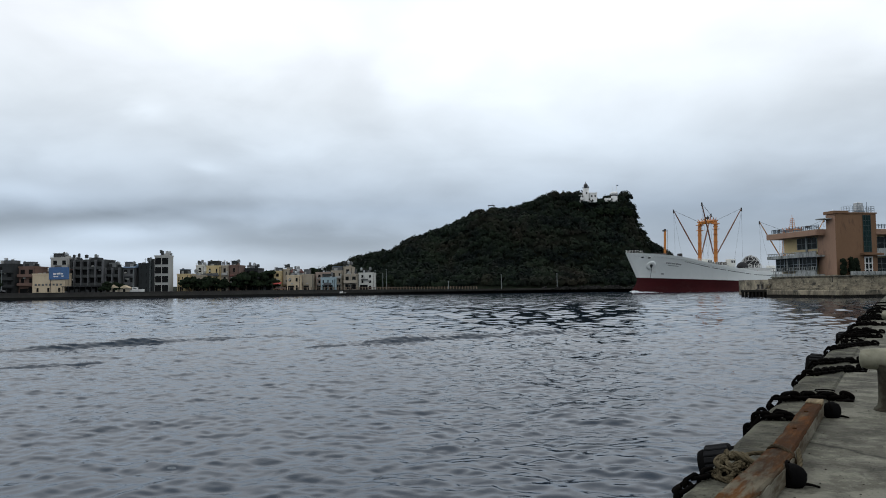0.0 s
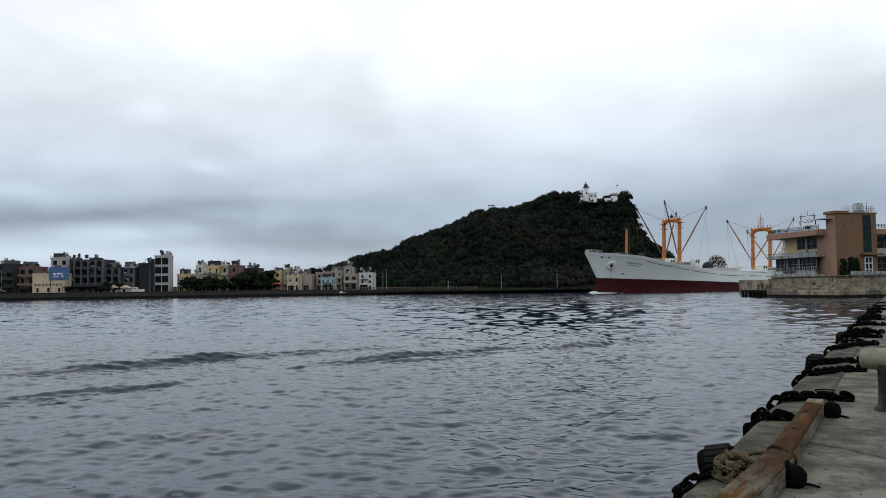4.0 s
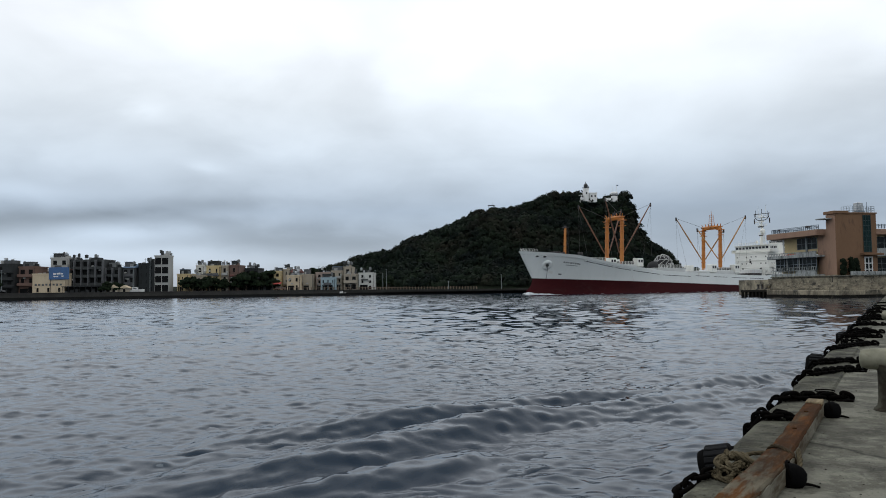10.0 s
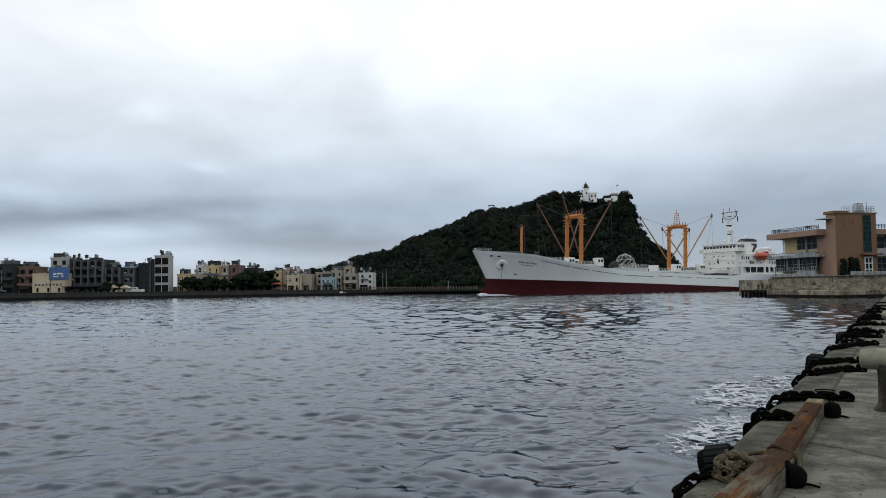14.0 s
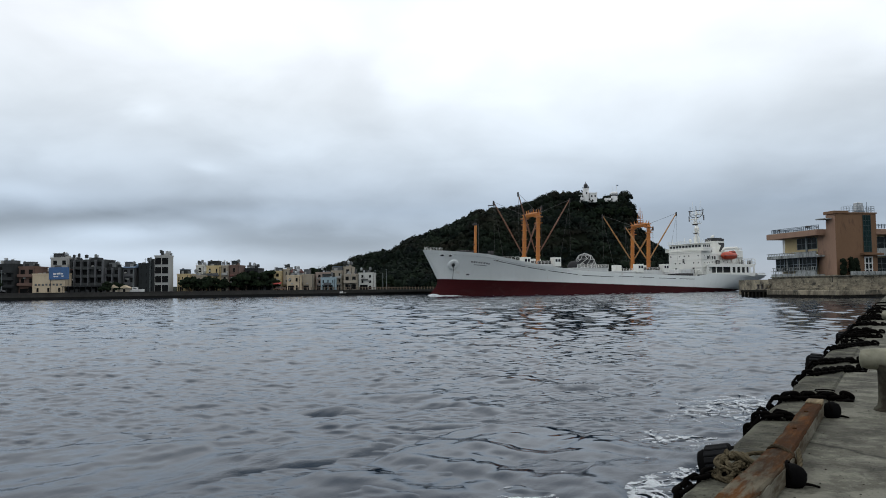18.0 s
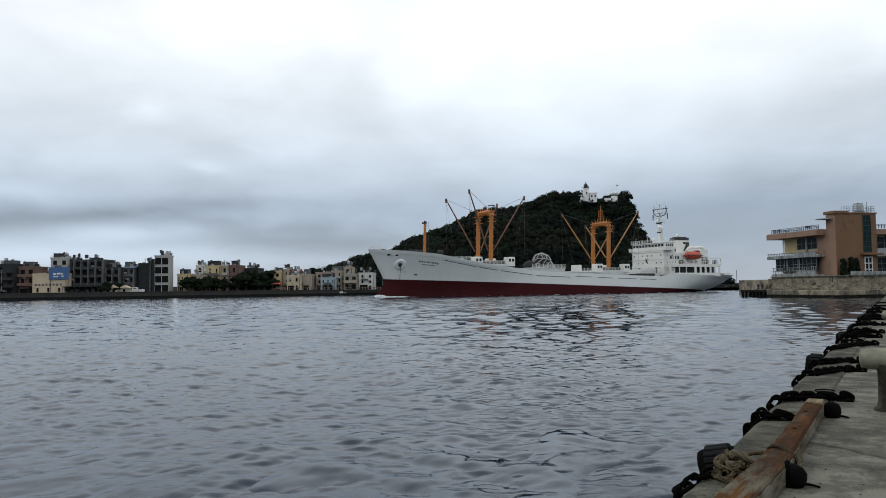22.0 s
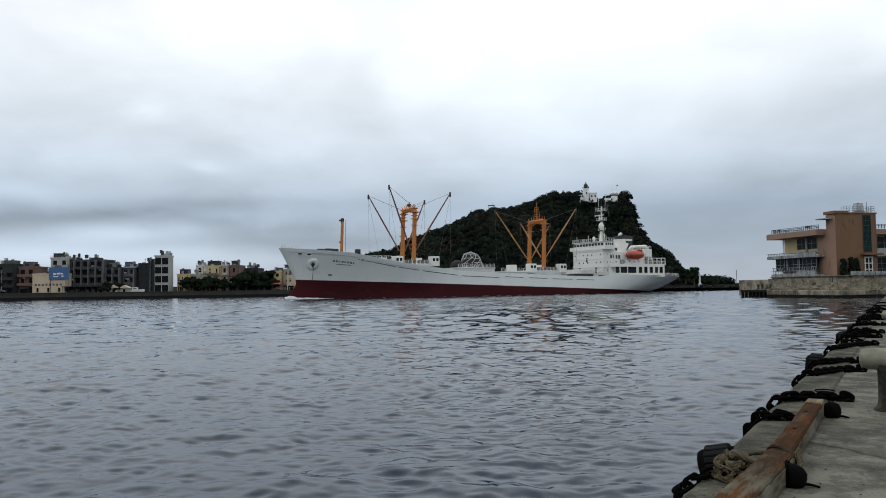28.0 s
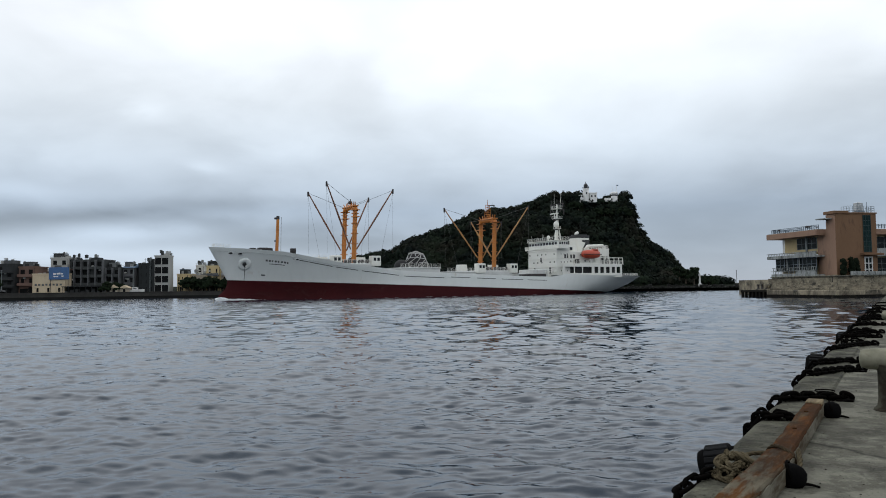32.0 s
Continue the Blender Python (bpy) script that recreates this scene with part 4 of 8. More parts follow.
    # middle and after houses
    mid = part("accommodation_block", sbox(Geo(), 101.02, 113, -6.6, 6.6, 5.0, 12.6, 0.1), W, ship, "white accommodation block with portholes and markings")
    part("upper_block", sbox(Geo(), 100.9, 105.6, -4.6, 4.6, 12.4, 14.6, 0.1), W, ship)
    part("fan_housing", sbox(Geo(), 101.6, 103.4, -0.6, 1.6, 14.5, 15.7, 0.15), RUSTRED, ship, "rusty red fan housing")
    for i in range(6):
        part("window", Geo().lathe([(0.28, 0), (0.28, 0.05)], 10, m=Matrix.Translation((-101.6 - i * 1.8, 6.6, 9.6 + 0.2 * (i % 2))) @ Matrix.Rotation(radians(-90), 4, "X")), PANE, mid)
    for u0, u1, w in ((98.9, 99.6, 7.1), (99.95, 100.25, 7.1), (101.5, 102.1, 6.6), (102.5, 103.2, 6.6)):
        part("marking_bar", Geo().box(-u1, -u0, w, w + 0.05, 10.5, 11.6), BLACKPAINT, mid, "dark unreadable company mark")
    for i in range(2):
        part("air_intake", Geo().cbox(-102.6 - i * 1.3, -101.6 - i * 1.3, 4.58, 4.66, 13.0, 13.9, 0.02), PANE, mid)
    # funnel
    fn = part("funnel", Geo(), W, ship, "white funnel with a black top")
    g = Geo()
    out = [(-112.9, -1.3), (-112.5, -2.0), (-111.6, -2.35), (-108.9, -2.35), (-108.1, -2.0), (-107.7, -1.3), (-107.7, 1.3), (-108.1, 2.0), (-108.9, 2.35), (-111.6, 2.35), (-112.5, 2.0), (-112.9, 1.3)]
    g.prism([(x, y) for x, y in out], 12.4, 16.9)
    fn.data = g.mesh("funnel")
    fn.data.materials.append(W)
    part("funnel_top", Geo().prism([(-110.3 + (x + 110.3) * 1.02, y * 1.03) for x, y in out], 16.9, 17.7).prism([(-110.3 + (x + 110.3) * 0.8, y * 0.8) for x, y in out], 17.7, 18.0), BLACKPAINT, fn, "black funnel top")
    part("exhaust_pipe", Geo().path([(-109.0, 0, 17.6), (-109.1, 0, 18.3), (-109.8, 0, 18.7)], 0.5, 8), W, fn)
    part("funnel_mark", Geo().add([(-112.2, 2.40, 16.3), (-109.3, 2.40, 16.3), (-109.6, 2.40, 15.7), (-110.7, 2.40, 15.5), (-109.5, 2.40, 13.4), (-110.5, 2.40, 13.3), (-112.2, 2.40, 15.2)], [(0, 1, 2, 3, 6), (3, 4, 5, 6)]), BLACKPAINT, fn, "black abstract funnel emblem")
    # lifeboats under davits
    for sg in (1, -1):
        lb = part("lifeboat", Geo(), BOATRED, ship, "orange-red enclosed lifeboat")
        g = Geo()
        rings = []
        n = 15
        for i in range(n):
            a = i / (n - 1)
            s = max(0.03, math.sin(math.pi * a) ** 0.24)
            rings.append((1.25 * s, a * 6.8))
        g.lathe(rings, 14, m=Matrix.Translation((-104.7, sg * 7.9, 11.7)) @ Matrix.Rotation(radians(-90), 4, "Y") @ Matrix.Diagonal((1.05, 0.95, 1, 1)))
        g.cbox(-110.6, -108.6, sg * 7.9 - 0.7, sg * 7.9 + 0.7, 12.4, 13.3, 0.25)
        lb.data = g.mesh("lifeboat", True)
        lb.data.materials.append(BOATRED)
        part("boat_gunwale", Geo().cbox(-111.2, -105.0, sg * 7.9 - 1.3, sg * 7.9 + 1.3, 11.55, 11.7, 0.04), BLACKPAINT, lb)
        for u in (105.6, 110.4):
            part("davit", Geo().path([(-u, sg * 6.7, 9.4), (-u, sg * 7.2, 12.6), (-u, sg * 7.9, 13.5)], 0.16, 6), W, ship)
    part("boat_deck", sbox(Geo(), 99, 120.4, -8.3, 8.3, 8.75, 8.95, 0.04), W, ship)
    part("boat_deck_rail", rail([(-99, 8.2, 8.95), (-120, 8.2, 8.95)], 0.95, 1.2, 0.04), W, ship)
    # gallery screen with openings along the poop
    for sg in (1, -1):
        sc = part("gallery_screen", Geo().box(-119.6, -97.2, sg * 8.3 - 0.08, sg * 8.3 + 0.08, 8.0, 8.75).box(-119.6, -97.2, sg * 8.3 - 0.08, sg * 8.3 + 0.08, 5.0, 6.15), W, ship, "white screen with rounded openings")
        for u0, u1 in ((97.2, 98.1), (101.4, 101.7), (104.4, 104.7), (108.0, 109.0), (110.4, 111.2), (112.6, 113.4), (114.8, 115.6), (116.9, 117.5), (118.9, 119.6)):
            part("pillar", Geo().cbox(-u1, -u0, sg * 8.3 - 0.08, sg * 8.3 + 0.08, 6.15, 8.0, 0.02), W, sc)
    part("poop_house", sbox(Geo(), 101.1, 118.5, -6.75, 6.75, 5.0, 8.7, 0.05), SHADEGREY, ship, "house wall inside the gallery, its shade put into the dark colour")
    ah = part("aft_house", Geo(), W, ship, "white after house with open doorways")
    g = sbox(Geo(), 113.02, 116.6, -6.2, 6.2, 11.2, 13.6, 0.08)
    for u0, u1 in ((113.02, 113.5), (114.9, 115.4), (116.2, 116.6)):
        sbox(g, u0, u1, -6.2, 6.2, 8.95, 11.2, 0.02)
    ah.data = g.mesh("aft_house")
    ah.data.materials.append(W)
    part("aft_house_core", sbox(Geo(), 113.3, 116.4, -5.5, 5.5, 8.95, 11.2, 0.02), SHADEGREY, ah)
    part("aft_house_rail", rail([(-113, 6.0, 13.6), (-116.4, 6.0, 13.6), (-116.4, -6.0, 13.6)], 0.95, 1.1, 0.04), W, ah)
    for sg in (1, -1):
        # open square frames along the boat deck's after end
        for u in (104.2, 107.9, 111.6, 113.2, 115.0, 116.8, 118.6, 120.2):
            part("deck_frame", Geo().box(-u - 0.09, -u + 0.09, sg * 8.05 - 0.09, sg * 8.05 + 0.09, 8.95, 10.6), W, ship)
        part("frame_beam", Geo().box(-120.3, -111.5, sg * 8.05 - 0.09, sg * 8.05 + 0.09, 10.6, 10.8).box(-120.3, -111.5, sg * 8.05 - 0.05, sg * 8.05 + 0.05, 9.7, 9.78), W, ship)
        for u in (103.0, 114.1, 117.7):
            part("deck_locker", sbox(Geo(), u, u + 1.1, sg * 7.2 - 0.4, sg * 7.2 + 0.4, 8.95, 10.2, 0.06), DARKSTEEL, ship)
    # access stair and open cage in front of the bridge house
    for k in range(9):
        part("stair_tread", Geo().box(-95.4 + k * 0.28, -95.15 + k * 0.28, 6.6, 7.5, 7.0 - k * 0.27, 7.05 - k * 0.27), DECKGREY, ship)
    part("access_cage", rail([(-95.8, 7.6, 4.8), (-92.4, 7.6, 4.8), (-92.4, 5.6, 4.8)], 2.4, 0.8, 0.05, 4), W, ship, "white open cage round the deck stair")
    part("exhaust_trunk", Geo().path([(-108.6, 4.6, 13.2), (-109.4, 4.9, 14.2), (-115.2, 4.9, 14.5), (-116.0, 4.8, 13.6)], 0.5, 8), W, ship, "white bent ventilation trunk", True)
    part("taffrail", rail([(-120.5, 7.7, 5.3), (-125, 6.9, 5.25), (-128.6, 5.0, 5.25), (-130.7, 3.2, 5.25), (-130.7, -3.2, 5.25)], 0.8, 1.3, 0.04), W, ship)
    part("stern_winch", Geo().cbox(-126, -124, -2, 2, 4.4, 6.0, 0.2).tube((-128, -2, 5.4), (-128, 2, 5.4), 0.7, n=10), DARKSTEEL, ship)
    ga = part("gangway_stow", sbox(Geo(), 94, 100, 7.3, 8.2, 5.0, 5.6, 0.05), DECKGREY, ship, "stowed grey gangway and gear beside the bridge house")
    part("deck_store", sbox(Geo(), 88.8, 93.6, -1.5, 6.5, 4.4, 7.3, 0.1), HATCHWHITE, ship, "white deck store in front of the bridge house")
    part("cargo_gear", sbox(Geo(), 86, 92, 2.5, 7.6, 4.4, 6.0, 0.15), DARKSTEEL, ship)


BLACKNET = mat("black_net", (0.012, 0.012, 0.013), (0.025, 0.025, 0.025), 0.9, scale=2.0, bump=0.05)
CAGEGREY = mat("grey_cage_paint", (0.55, 0.55, 0.53), (0.3, 0.3, 0.29), 0.6, scale=1.0)
HOUSE_FRONT = 96.2
BOOMBROWN = mat("brown_boom_paint", (0.20, 0.085, 0.045), (0.12, 0.055, 0.032), 0.55, scale=0.6)
BOOMTAN = mat("faded_orange_boom_paint", (0.42, 0.22, 0.075), (0.3, 0.15, 0.05), 0.55, scale=0.6)
NAMEGREY = mat("grey_lettering", (0.07, 0.075, 0.08), (0.1, 0.1, 0.1), 0.6, scale=1.0)
RUSTRED = mat("rusty_red_paint", (0.22, 0.06, 0.04), (0.13, 0.04, 0.03), 0.7, scale=0.8)
# near-black grey that paints the shade inside the gallery and doorways
SHADEGREY = mat("recess_shade_grey", (0.035, 0.035, 0.034), (0.022, 0.022, 0.021), 0.6, scale=0.5)
SHIP = build_ship()


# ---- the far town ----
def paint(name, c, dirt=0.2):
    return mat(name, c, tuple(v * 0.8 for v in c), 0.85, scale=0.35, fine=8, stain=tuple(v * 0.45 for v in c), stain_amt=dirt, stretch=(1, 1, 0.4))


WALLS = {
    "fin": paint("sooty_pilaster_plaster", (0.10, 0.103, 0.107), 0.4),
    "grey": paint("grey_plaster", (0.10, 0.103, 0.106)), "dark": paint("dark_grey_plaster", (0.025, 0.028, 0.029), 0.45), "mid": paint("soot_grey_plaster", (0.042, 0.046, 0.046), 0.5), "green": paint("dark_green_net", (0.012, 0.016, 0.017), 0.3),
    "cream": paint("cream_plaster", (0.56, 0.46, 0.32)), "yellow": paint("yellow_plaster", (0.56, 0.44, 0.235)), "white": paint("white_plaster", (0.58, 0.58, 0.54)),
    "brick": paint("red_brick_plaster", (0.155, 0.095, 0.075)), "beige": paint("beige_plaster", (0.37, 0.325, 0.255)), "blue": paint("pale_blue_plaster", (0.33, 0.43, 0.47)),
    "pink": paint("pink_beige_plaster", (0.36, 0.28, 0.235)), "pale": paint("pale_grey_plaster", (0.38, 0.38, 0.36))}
# near-black fill stands in for the shade of unlit interiors
OPENING = mat("interior_shade_black", (0.006, 0.0065, 0.007), (0.012, 0.0125, 0.013), 0.6, spec=0.06, scale=0.6)
ROOFBLUE = paint("blue_sheet_roof", (0.10, 0.16, 0.24))
ROOFRED = paint("dark_red_roof", (0.16, 0.06, 0.05))
ROOFGREY = paint("grey_sheet_roof", (0.17, 0.18, 0.18))
TANKSTEEL = mat("stainless_tank", (0.45, 0.46, 0.46), (0.33, 0.34, 0.34), 0.35, 0.8, scale=1.0)


def house(label, x0, x1, y, z1, wall, storeys, cols, deep=10.0, z0=2.0, roof="parapet", tank=False, balcony=False, wide=0.5, tall=(0.3, 0.8), fins=0, plain=False):
    """A town house: walls, roof, windows in frames with sills, sometimes balconies and a water tank."""
    cx, w = (x0 + x1) / 2, (x1 - x0) / 2
    H = z1 - z0
    th = empty("town_house", pose(cx, y, z0), label, "house", "houses along the far quay")
    W = WALLS[wall]
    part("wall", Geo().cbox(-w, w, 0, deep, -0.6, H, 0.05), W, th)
    if roof == "parapet":
        rf = part("roof", Geo().box(-w - 0.12, w + 0.12, -0.12, 0.12, H, H + 0.55).box(-w - 0.12, -w + 0.12, 0.12, deep, H, H + 0.55).box(w - 0.12, w + 0.12, 0.12, deep, H, H + 0.55), W, th)
    elif roof == "shed":
        rf = part("roof", Geo().add([(-w - 0.5, -1.0, H - 0.1), (w + 0.5, -1.0, H - 0.1), (w + 0.5, deep, H + 1.4), (-w - 0.5, deep, H + 1.4), (-w - 0.5, -1.0, H + 0.1), (w + 0.5, -1.0, H + 0.1), (w + 0.5, deep, H + 1.6), (-w - 0.5, deep, H + 1.6)],
                              [(0, 3, 2, 1), (4, 5, 6, 7), (0, 1, 5, 4), (1, 2, 6, 5), (2, 3, 7, 6), (3, 0, 4, 7)]), ROOFGREY, th)
    elif roof in ("red", "blue"):
        rf = part("roof", Geo().add([(-w - 0.3, -0.5, H), (w + 0.3, -0.5, H), (w + 0.3, deep, H), (-w - 0.3, deep, H), (-w - 0.1, deep * 0.4, H + 1.5), (w + 0.1, deep * 0.4, H + 1.5)],
                              [(0, 3, 2, 1), (0, 1, 5, 4), (2, 3, 4, 5), (1, 2, 5), (3, 0, 4)]), ROOFRED if roof == "red" else ROOFBLUE, th)
    rc = random.Random(int(abs(x0) * 7) + storeys)
    for k in range(rc.randint(1, 3)):
        a, hh, rr = rc.uniform(-w * 0.85, w * 0.8), rc.uniform(0.8, 1.6), rc.uniform(0.4, 0.65)
        stand = part("tank_stand", Geo().tube((a - 0.4, 2.2, H), (a - 0.4, 2.2, H + hh), 0.05, n=4).tube((a + 0.4, 2.2, H), (a + 0.4, 2.2, H + hh), 0.05, n=4).box(a - 0.5, a + 0.5, 1.7, 2.7, H + hh, H + hh + 0.08), WALLS["dark"], th)
        part("roof_tank", Geo().lathe([(rr, 0), (rr * 1.03, 0.1), (rr * 1.03, 1.0), (rr * 0.5, 1.2)], 10, (a, 2.2, H + hh + 0.08)), rc.choice((TANKSTEEL, WALLS["mid"], ROOFGREY)), stand)
    for k in range(rc.randint(0, 2)):
        a, hh = rc.uniform(-w * 0.9, w * 0.9), rc.uniform(1.6, 3.2)
        part("aerial", Geo().tube((a, 1.2, H), (a, 1.2, H + hh), 0.045, n=4).box(a - 0.45, a + 0.45, 1.18, 1.22, H + hh - 0.3, H + hh - 0.24).box(a - 0.3, a + 0.3, 1.18, 1.22, H + hh - 0.65, H + hh - 0.59), WIRE, th)
    if not plain and rc.random() < 0.55:
        part("roof_rail", rail([(-w, 0.0, H + 0.5), (w, 0.0, H + 0.5)], 0.7, 1.1, 0.04, 2), WALLS["fin"], th)
    for k in range(rc.randint(2, 5)):
        a, q, hh = rc.uniform(-w * 0.8, w * 0.6), rc.uniform(0.5, 1.3), rc.uniform(0.6, 1.7)
        part("roof_clutter", Geo().cbox(a, a + q, 0.6 + k * 1.0, 1.5 + k * 1.0, H, H + hh, 0.03), rc.choice((ROOFGREY, WALLS["dark"], WALLS["pale"], TANKSTEEL)), th)
    if not plain and rc.random() < 0.7:
        a, zz = rc.uniform(-w * 0.9, 0), (H / storeys) * rc.randint(1, max(1, storeys - 1))
        part("awning", Geo().add([(a, -1.0, zz - 0.35), (a + w * 0.9, -1.0, zz - 0.35), (a + w * 0.9, -0.05, zz), (a, -0.05, zz), (a, -1.0, zz - 0.28), (a + w * 0.9, -1.0, zz - 0.28), (a + w * 0.9, -0.05, zz + 0.07), (a, -0.05, zz + 0.07)],
                                 [(0, 3, 2, 1), (4, 5, 6, 7), (0, 1, 5, 4), (1, 2, 6, 5), (2, 3, 7, 6), (3, 0, 4, 7)]), rc.choice((ROOFGREY, ROOFBLUE, ROOFRED, WALLS["dark"])), th)
    for k in range(0 if plain else rc.randint(1, 3)):
        a, zz = rc.uniform(-w * 0.85, w * 0.7), rc.uniform(H * 0.3, H * 0.85)
        part("air_conditioner", Geo().cbox(a, a + 0.75, -0.4, -0.02, zz, zz + 0.55, 0.03), WALLS["pale"], th)
    if not plain:
        part("shopfront", Geo().box(-w * 0.85, w * rc.uniform(0.1, 0.8), -0.06, -0.02, -0.2, 2.1), OPENING, th, "near-black plate for the unlit ground floor")
        if rc.random() < 0.6:
            a, b, hh = -w * rc.uniform(0.5, 0.95), w * rc.uniform(0.1, 0.9), rc.uniform(1.4, 2.4)
            sh_ = part("roof_shed", Geo().cbox(a, b, 1.0, 5.0, H, H + hh, 0.04), rc.choice((WALLS["dark"], WALLS["mid"], WALLS["fin"], ROOFGREY)), th, "dark sheet-metal roof room")
            part("shed_roof", Geo().cbox(a - 0.15, b + 0.15, 0.8, 5.2, H + hh, H + hh + 0.12, 0.02), rc.choice((ROOFGREY, WALLS["dark"], ROOFBLUE)), sh_)
        for s in range(1, storeys):
            if rc.random() < 0.4:
                a, b, zz = -w * rc.uniform(0.3, 1.0), w * rc.uniform(0.2, 1.0), H / storeys * s
                part("balcony", Geo().box(a, b, -0.9, 0, zz - 0.1, zz + 0.05).box(a, b, -0.9, -0.82, zz + 0.05, zz + 0.8), rc.choice((W, WALLS["pale"], WALLS["fin"])), th)
        part("drain_pipe", Geo().tube((w * 0.93, -0.08, 0), (w * 0.93, -0.08, H), 0.07, n=5), WALLS["dark"], th)
    if tank:
        tk = part("roof_room", Geo().cbox(-w * 0.05, w * 0.55, 2, 5, H, H + 1.3, 0.05), W, th)
        part("water_tank", Geo().lathe([(0.42, 0), (0.45, 0.1), (0.45, 0.9), (0.3, 1.0)], 10, (w * 0.25, 3.4, H + 1.3)), TANKSTEEL, th)
        part("aerial", Geo().tube((-w * 0.5, 3, H), (-w * 0.5, 3, H + 2.4), 0.06, n=4).box(-w * 0.5 - 0.5, -w * 0.5 + 0.5, 2.97, 3.03, H + 2.0, H + 2.06), WIRE, th)
    for k in range(fins):
        a = -w + 2 * w * k / max(1, fins - 1)
        part("pilaster", Geo().cbox(a - 0.22, a + 0.22, -1.35, -0.02, -0.3, H + 0.2, 0.03), WALLS["fin"], th)
    sh = H / storeys
    rng = random.Random(int(abs(x0) * 10))
    step = 2 * w / cols
    for s in range(storeys):
        for c in range(cols):
            a = -w + step * (c + 0.5)
            ww = step * wide / 2
            zb, zt = s * sh + sh * (tall[0] if s else 0.12), s * sh + sh * tall[1]
            if rng.random() < 0.1 and not plain:
                continue
            ww *= rng.uniform(0.7, 1.15) if not plain else 1.0
            wd = part("window", Geo().box(a - ww - 0.1, a - ww, -0.07, 0.0, zb, zt).box(a + ww, a + ww + 0.1, -0.07, 0.0, zb, zt).box(a - ww - 0.1, a + ww + 0.1, -0.07, 0.0, zt, zt + 0.1), W, th)
            part("pane", Geo().box(a - ww, a + ww, -0.03, 0.0, zb, zt), OPENING, wd)
            part("sill", Geo().box(a - ww - 0.2, a + ww + 0.2, -0.2, 0.0, zb - 0.12, zb), W, wd)
        if balcony and s:
            part("balcony", Geo().box(-w, w, -1.2, 0, s * sh - 0.08, s * sh + 0.08).box(-w, w, -1.2, -1.12, s * sh + 0.08, s * sh + 0.95), W, th)
    return th


house("dark grey house with a projecting sheet roof", -160, -153.6, 275, 12.6, "dark", 4, 2, tank=True, balcony=True)
house("grey house at the end of the row", -172, -161, 277, 11, "grey", 3, 3, tank=True)
house("red-brown brick house of three storeys", -153.0, -147.2, 277, 11.6, "brick", 3, 2, balcony=True)
house("low cream house with small dark openings", -147.0, -135.4, 275, 8.9, "cream", 1, 3, deep=5, wide=0.2, tall=(0.3, 0.33), plain=True)
house("tall pale grey house with a flat top", -144.6, -138, 283, 15.0, "pale", 4, 2, tank=True)
house("dark house with roof clutter", -137.9, -135.2, 284, 14.2, "dark", 4, 1, tank=True)
house("dark grey tower block with open balconies", -135.0, -124.6, 282, 14.0, "mid", 4, 4, tank=True, balcony=True, wide=0.8, tall=(0.1, 0.9), fins=5)
house("dark green low block with cluttered roof", -124.4, -119.4, 284, 11.2, "mid", 3, 2, balcony=True, wide=0.75, fins=3)
house("dark house with a blue sheet roof", -119.2, -114.8, 286, 11.4, "grey", 3, 2, roof="blue")
house("building wrapped in dark green scaffold netting", -113.4, -107.6, 286, 12.6, "green", 4, 3, wide=0.15, tank=True, plain=True)
house("white-grey concrete frame with large dark openings", -107.4, -102.2, 286, 15.4, "pale", 4, 2, deep=5.0, tank=True, wide=0.88, tall=(0.14, 0.86), plain=True)
house("low yellow house beside the trees", -100.4, -96.3, 290, 8.5, "yellow", 2, 3, wide=0.3)
house("small white house behind the row", -98.4, -95.4, 306, 12.4, "white", 3, 1, wide=0.4)
house("long pale low house with a flat roof", -96.0, -90.8, 294, 8.0, "beige", 2, 3, wide=0.35)
house("yellow corner house of three storeys", -90.6, -85.4, 294, 11.6, "yellow", 3, 2, tank=True, wide=0.3)
house("beige narrow house of three storeys", -85.2, -82.6, 295, 11.7, "beige", 3, 1, wide=0.35)
house("red-brick house with grey edge", -82.4, -78.8, 296, 11.8, "brick", 3, 1, tank=True, wide=0.3)
house("dark house behind the trees", -78.4, -73.2, 304, 10.8, "dark", 3, 2, tank=True)
house("pale flat roof behind the trees", -84.0, -66.6, 300, 5.8, "grey", 1, 5)
house("yellow house of three storeys", -66.2, -63.2, 300, 9.4, "yellow", 3, 1, wide=0.35)
house("grey narrow house with a roof tank", -63.0, -60.4, 302, 10.2, "beige", 3, 1, tank=True, wide=0.2)
house("white house with a dark red roof", -60.2, -56.8, 303, 9.3, "white", 3, 1, roof="red", wide=0.3)
house("low pale yellow house", -60.4, -55.4, 297, 7.6, "cream", 2, 2, deep=5, wide=0.3)
house("grey house with open floors", -55.2, -51.2, 302, 8.0, "beige", 2, 1, wide=0.6)
house("pink-beige house with roof rooms", -50.6, -44.8, 305, 8.8, "pink", 3, 2, wide=0.35)
house("low pale blue house", -47.8, -42.2, 300, 6.6, "blue", 2, 3, deep=4.5, wide=0.25)
house("beige house of three storeys", -44.6, -40.2, 306, 9.4, "beige", 3, 2, tank=True, wide=0.3)
house("tall beige house with a roof room", -40.0, -36.6, 308, 11.0, "beige", 3, 1, tank=True, wide=0.4)
house("grey house with open floors", -39.4, -34.0, 304, 8.0, "beige", 2, 2, deep=3.5, balcony=True, wide=0.6)
house("white house of three storeys with dark square windows", -33.6, -27.6, 305, 8.4, "white", 3, 2, wide=0.28)


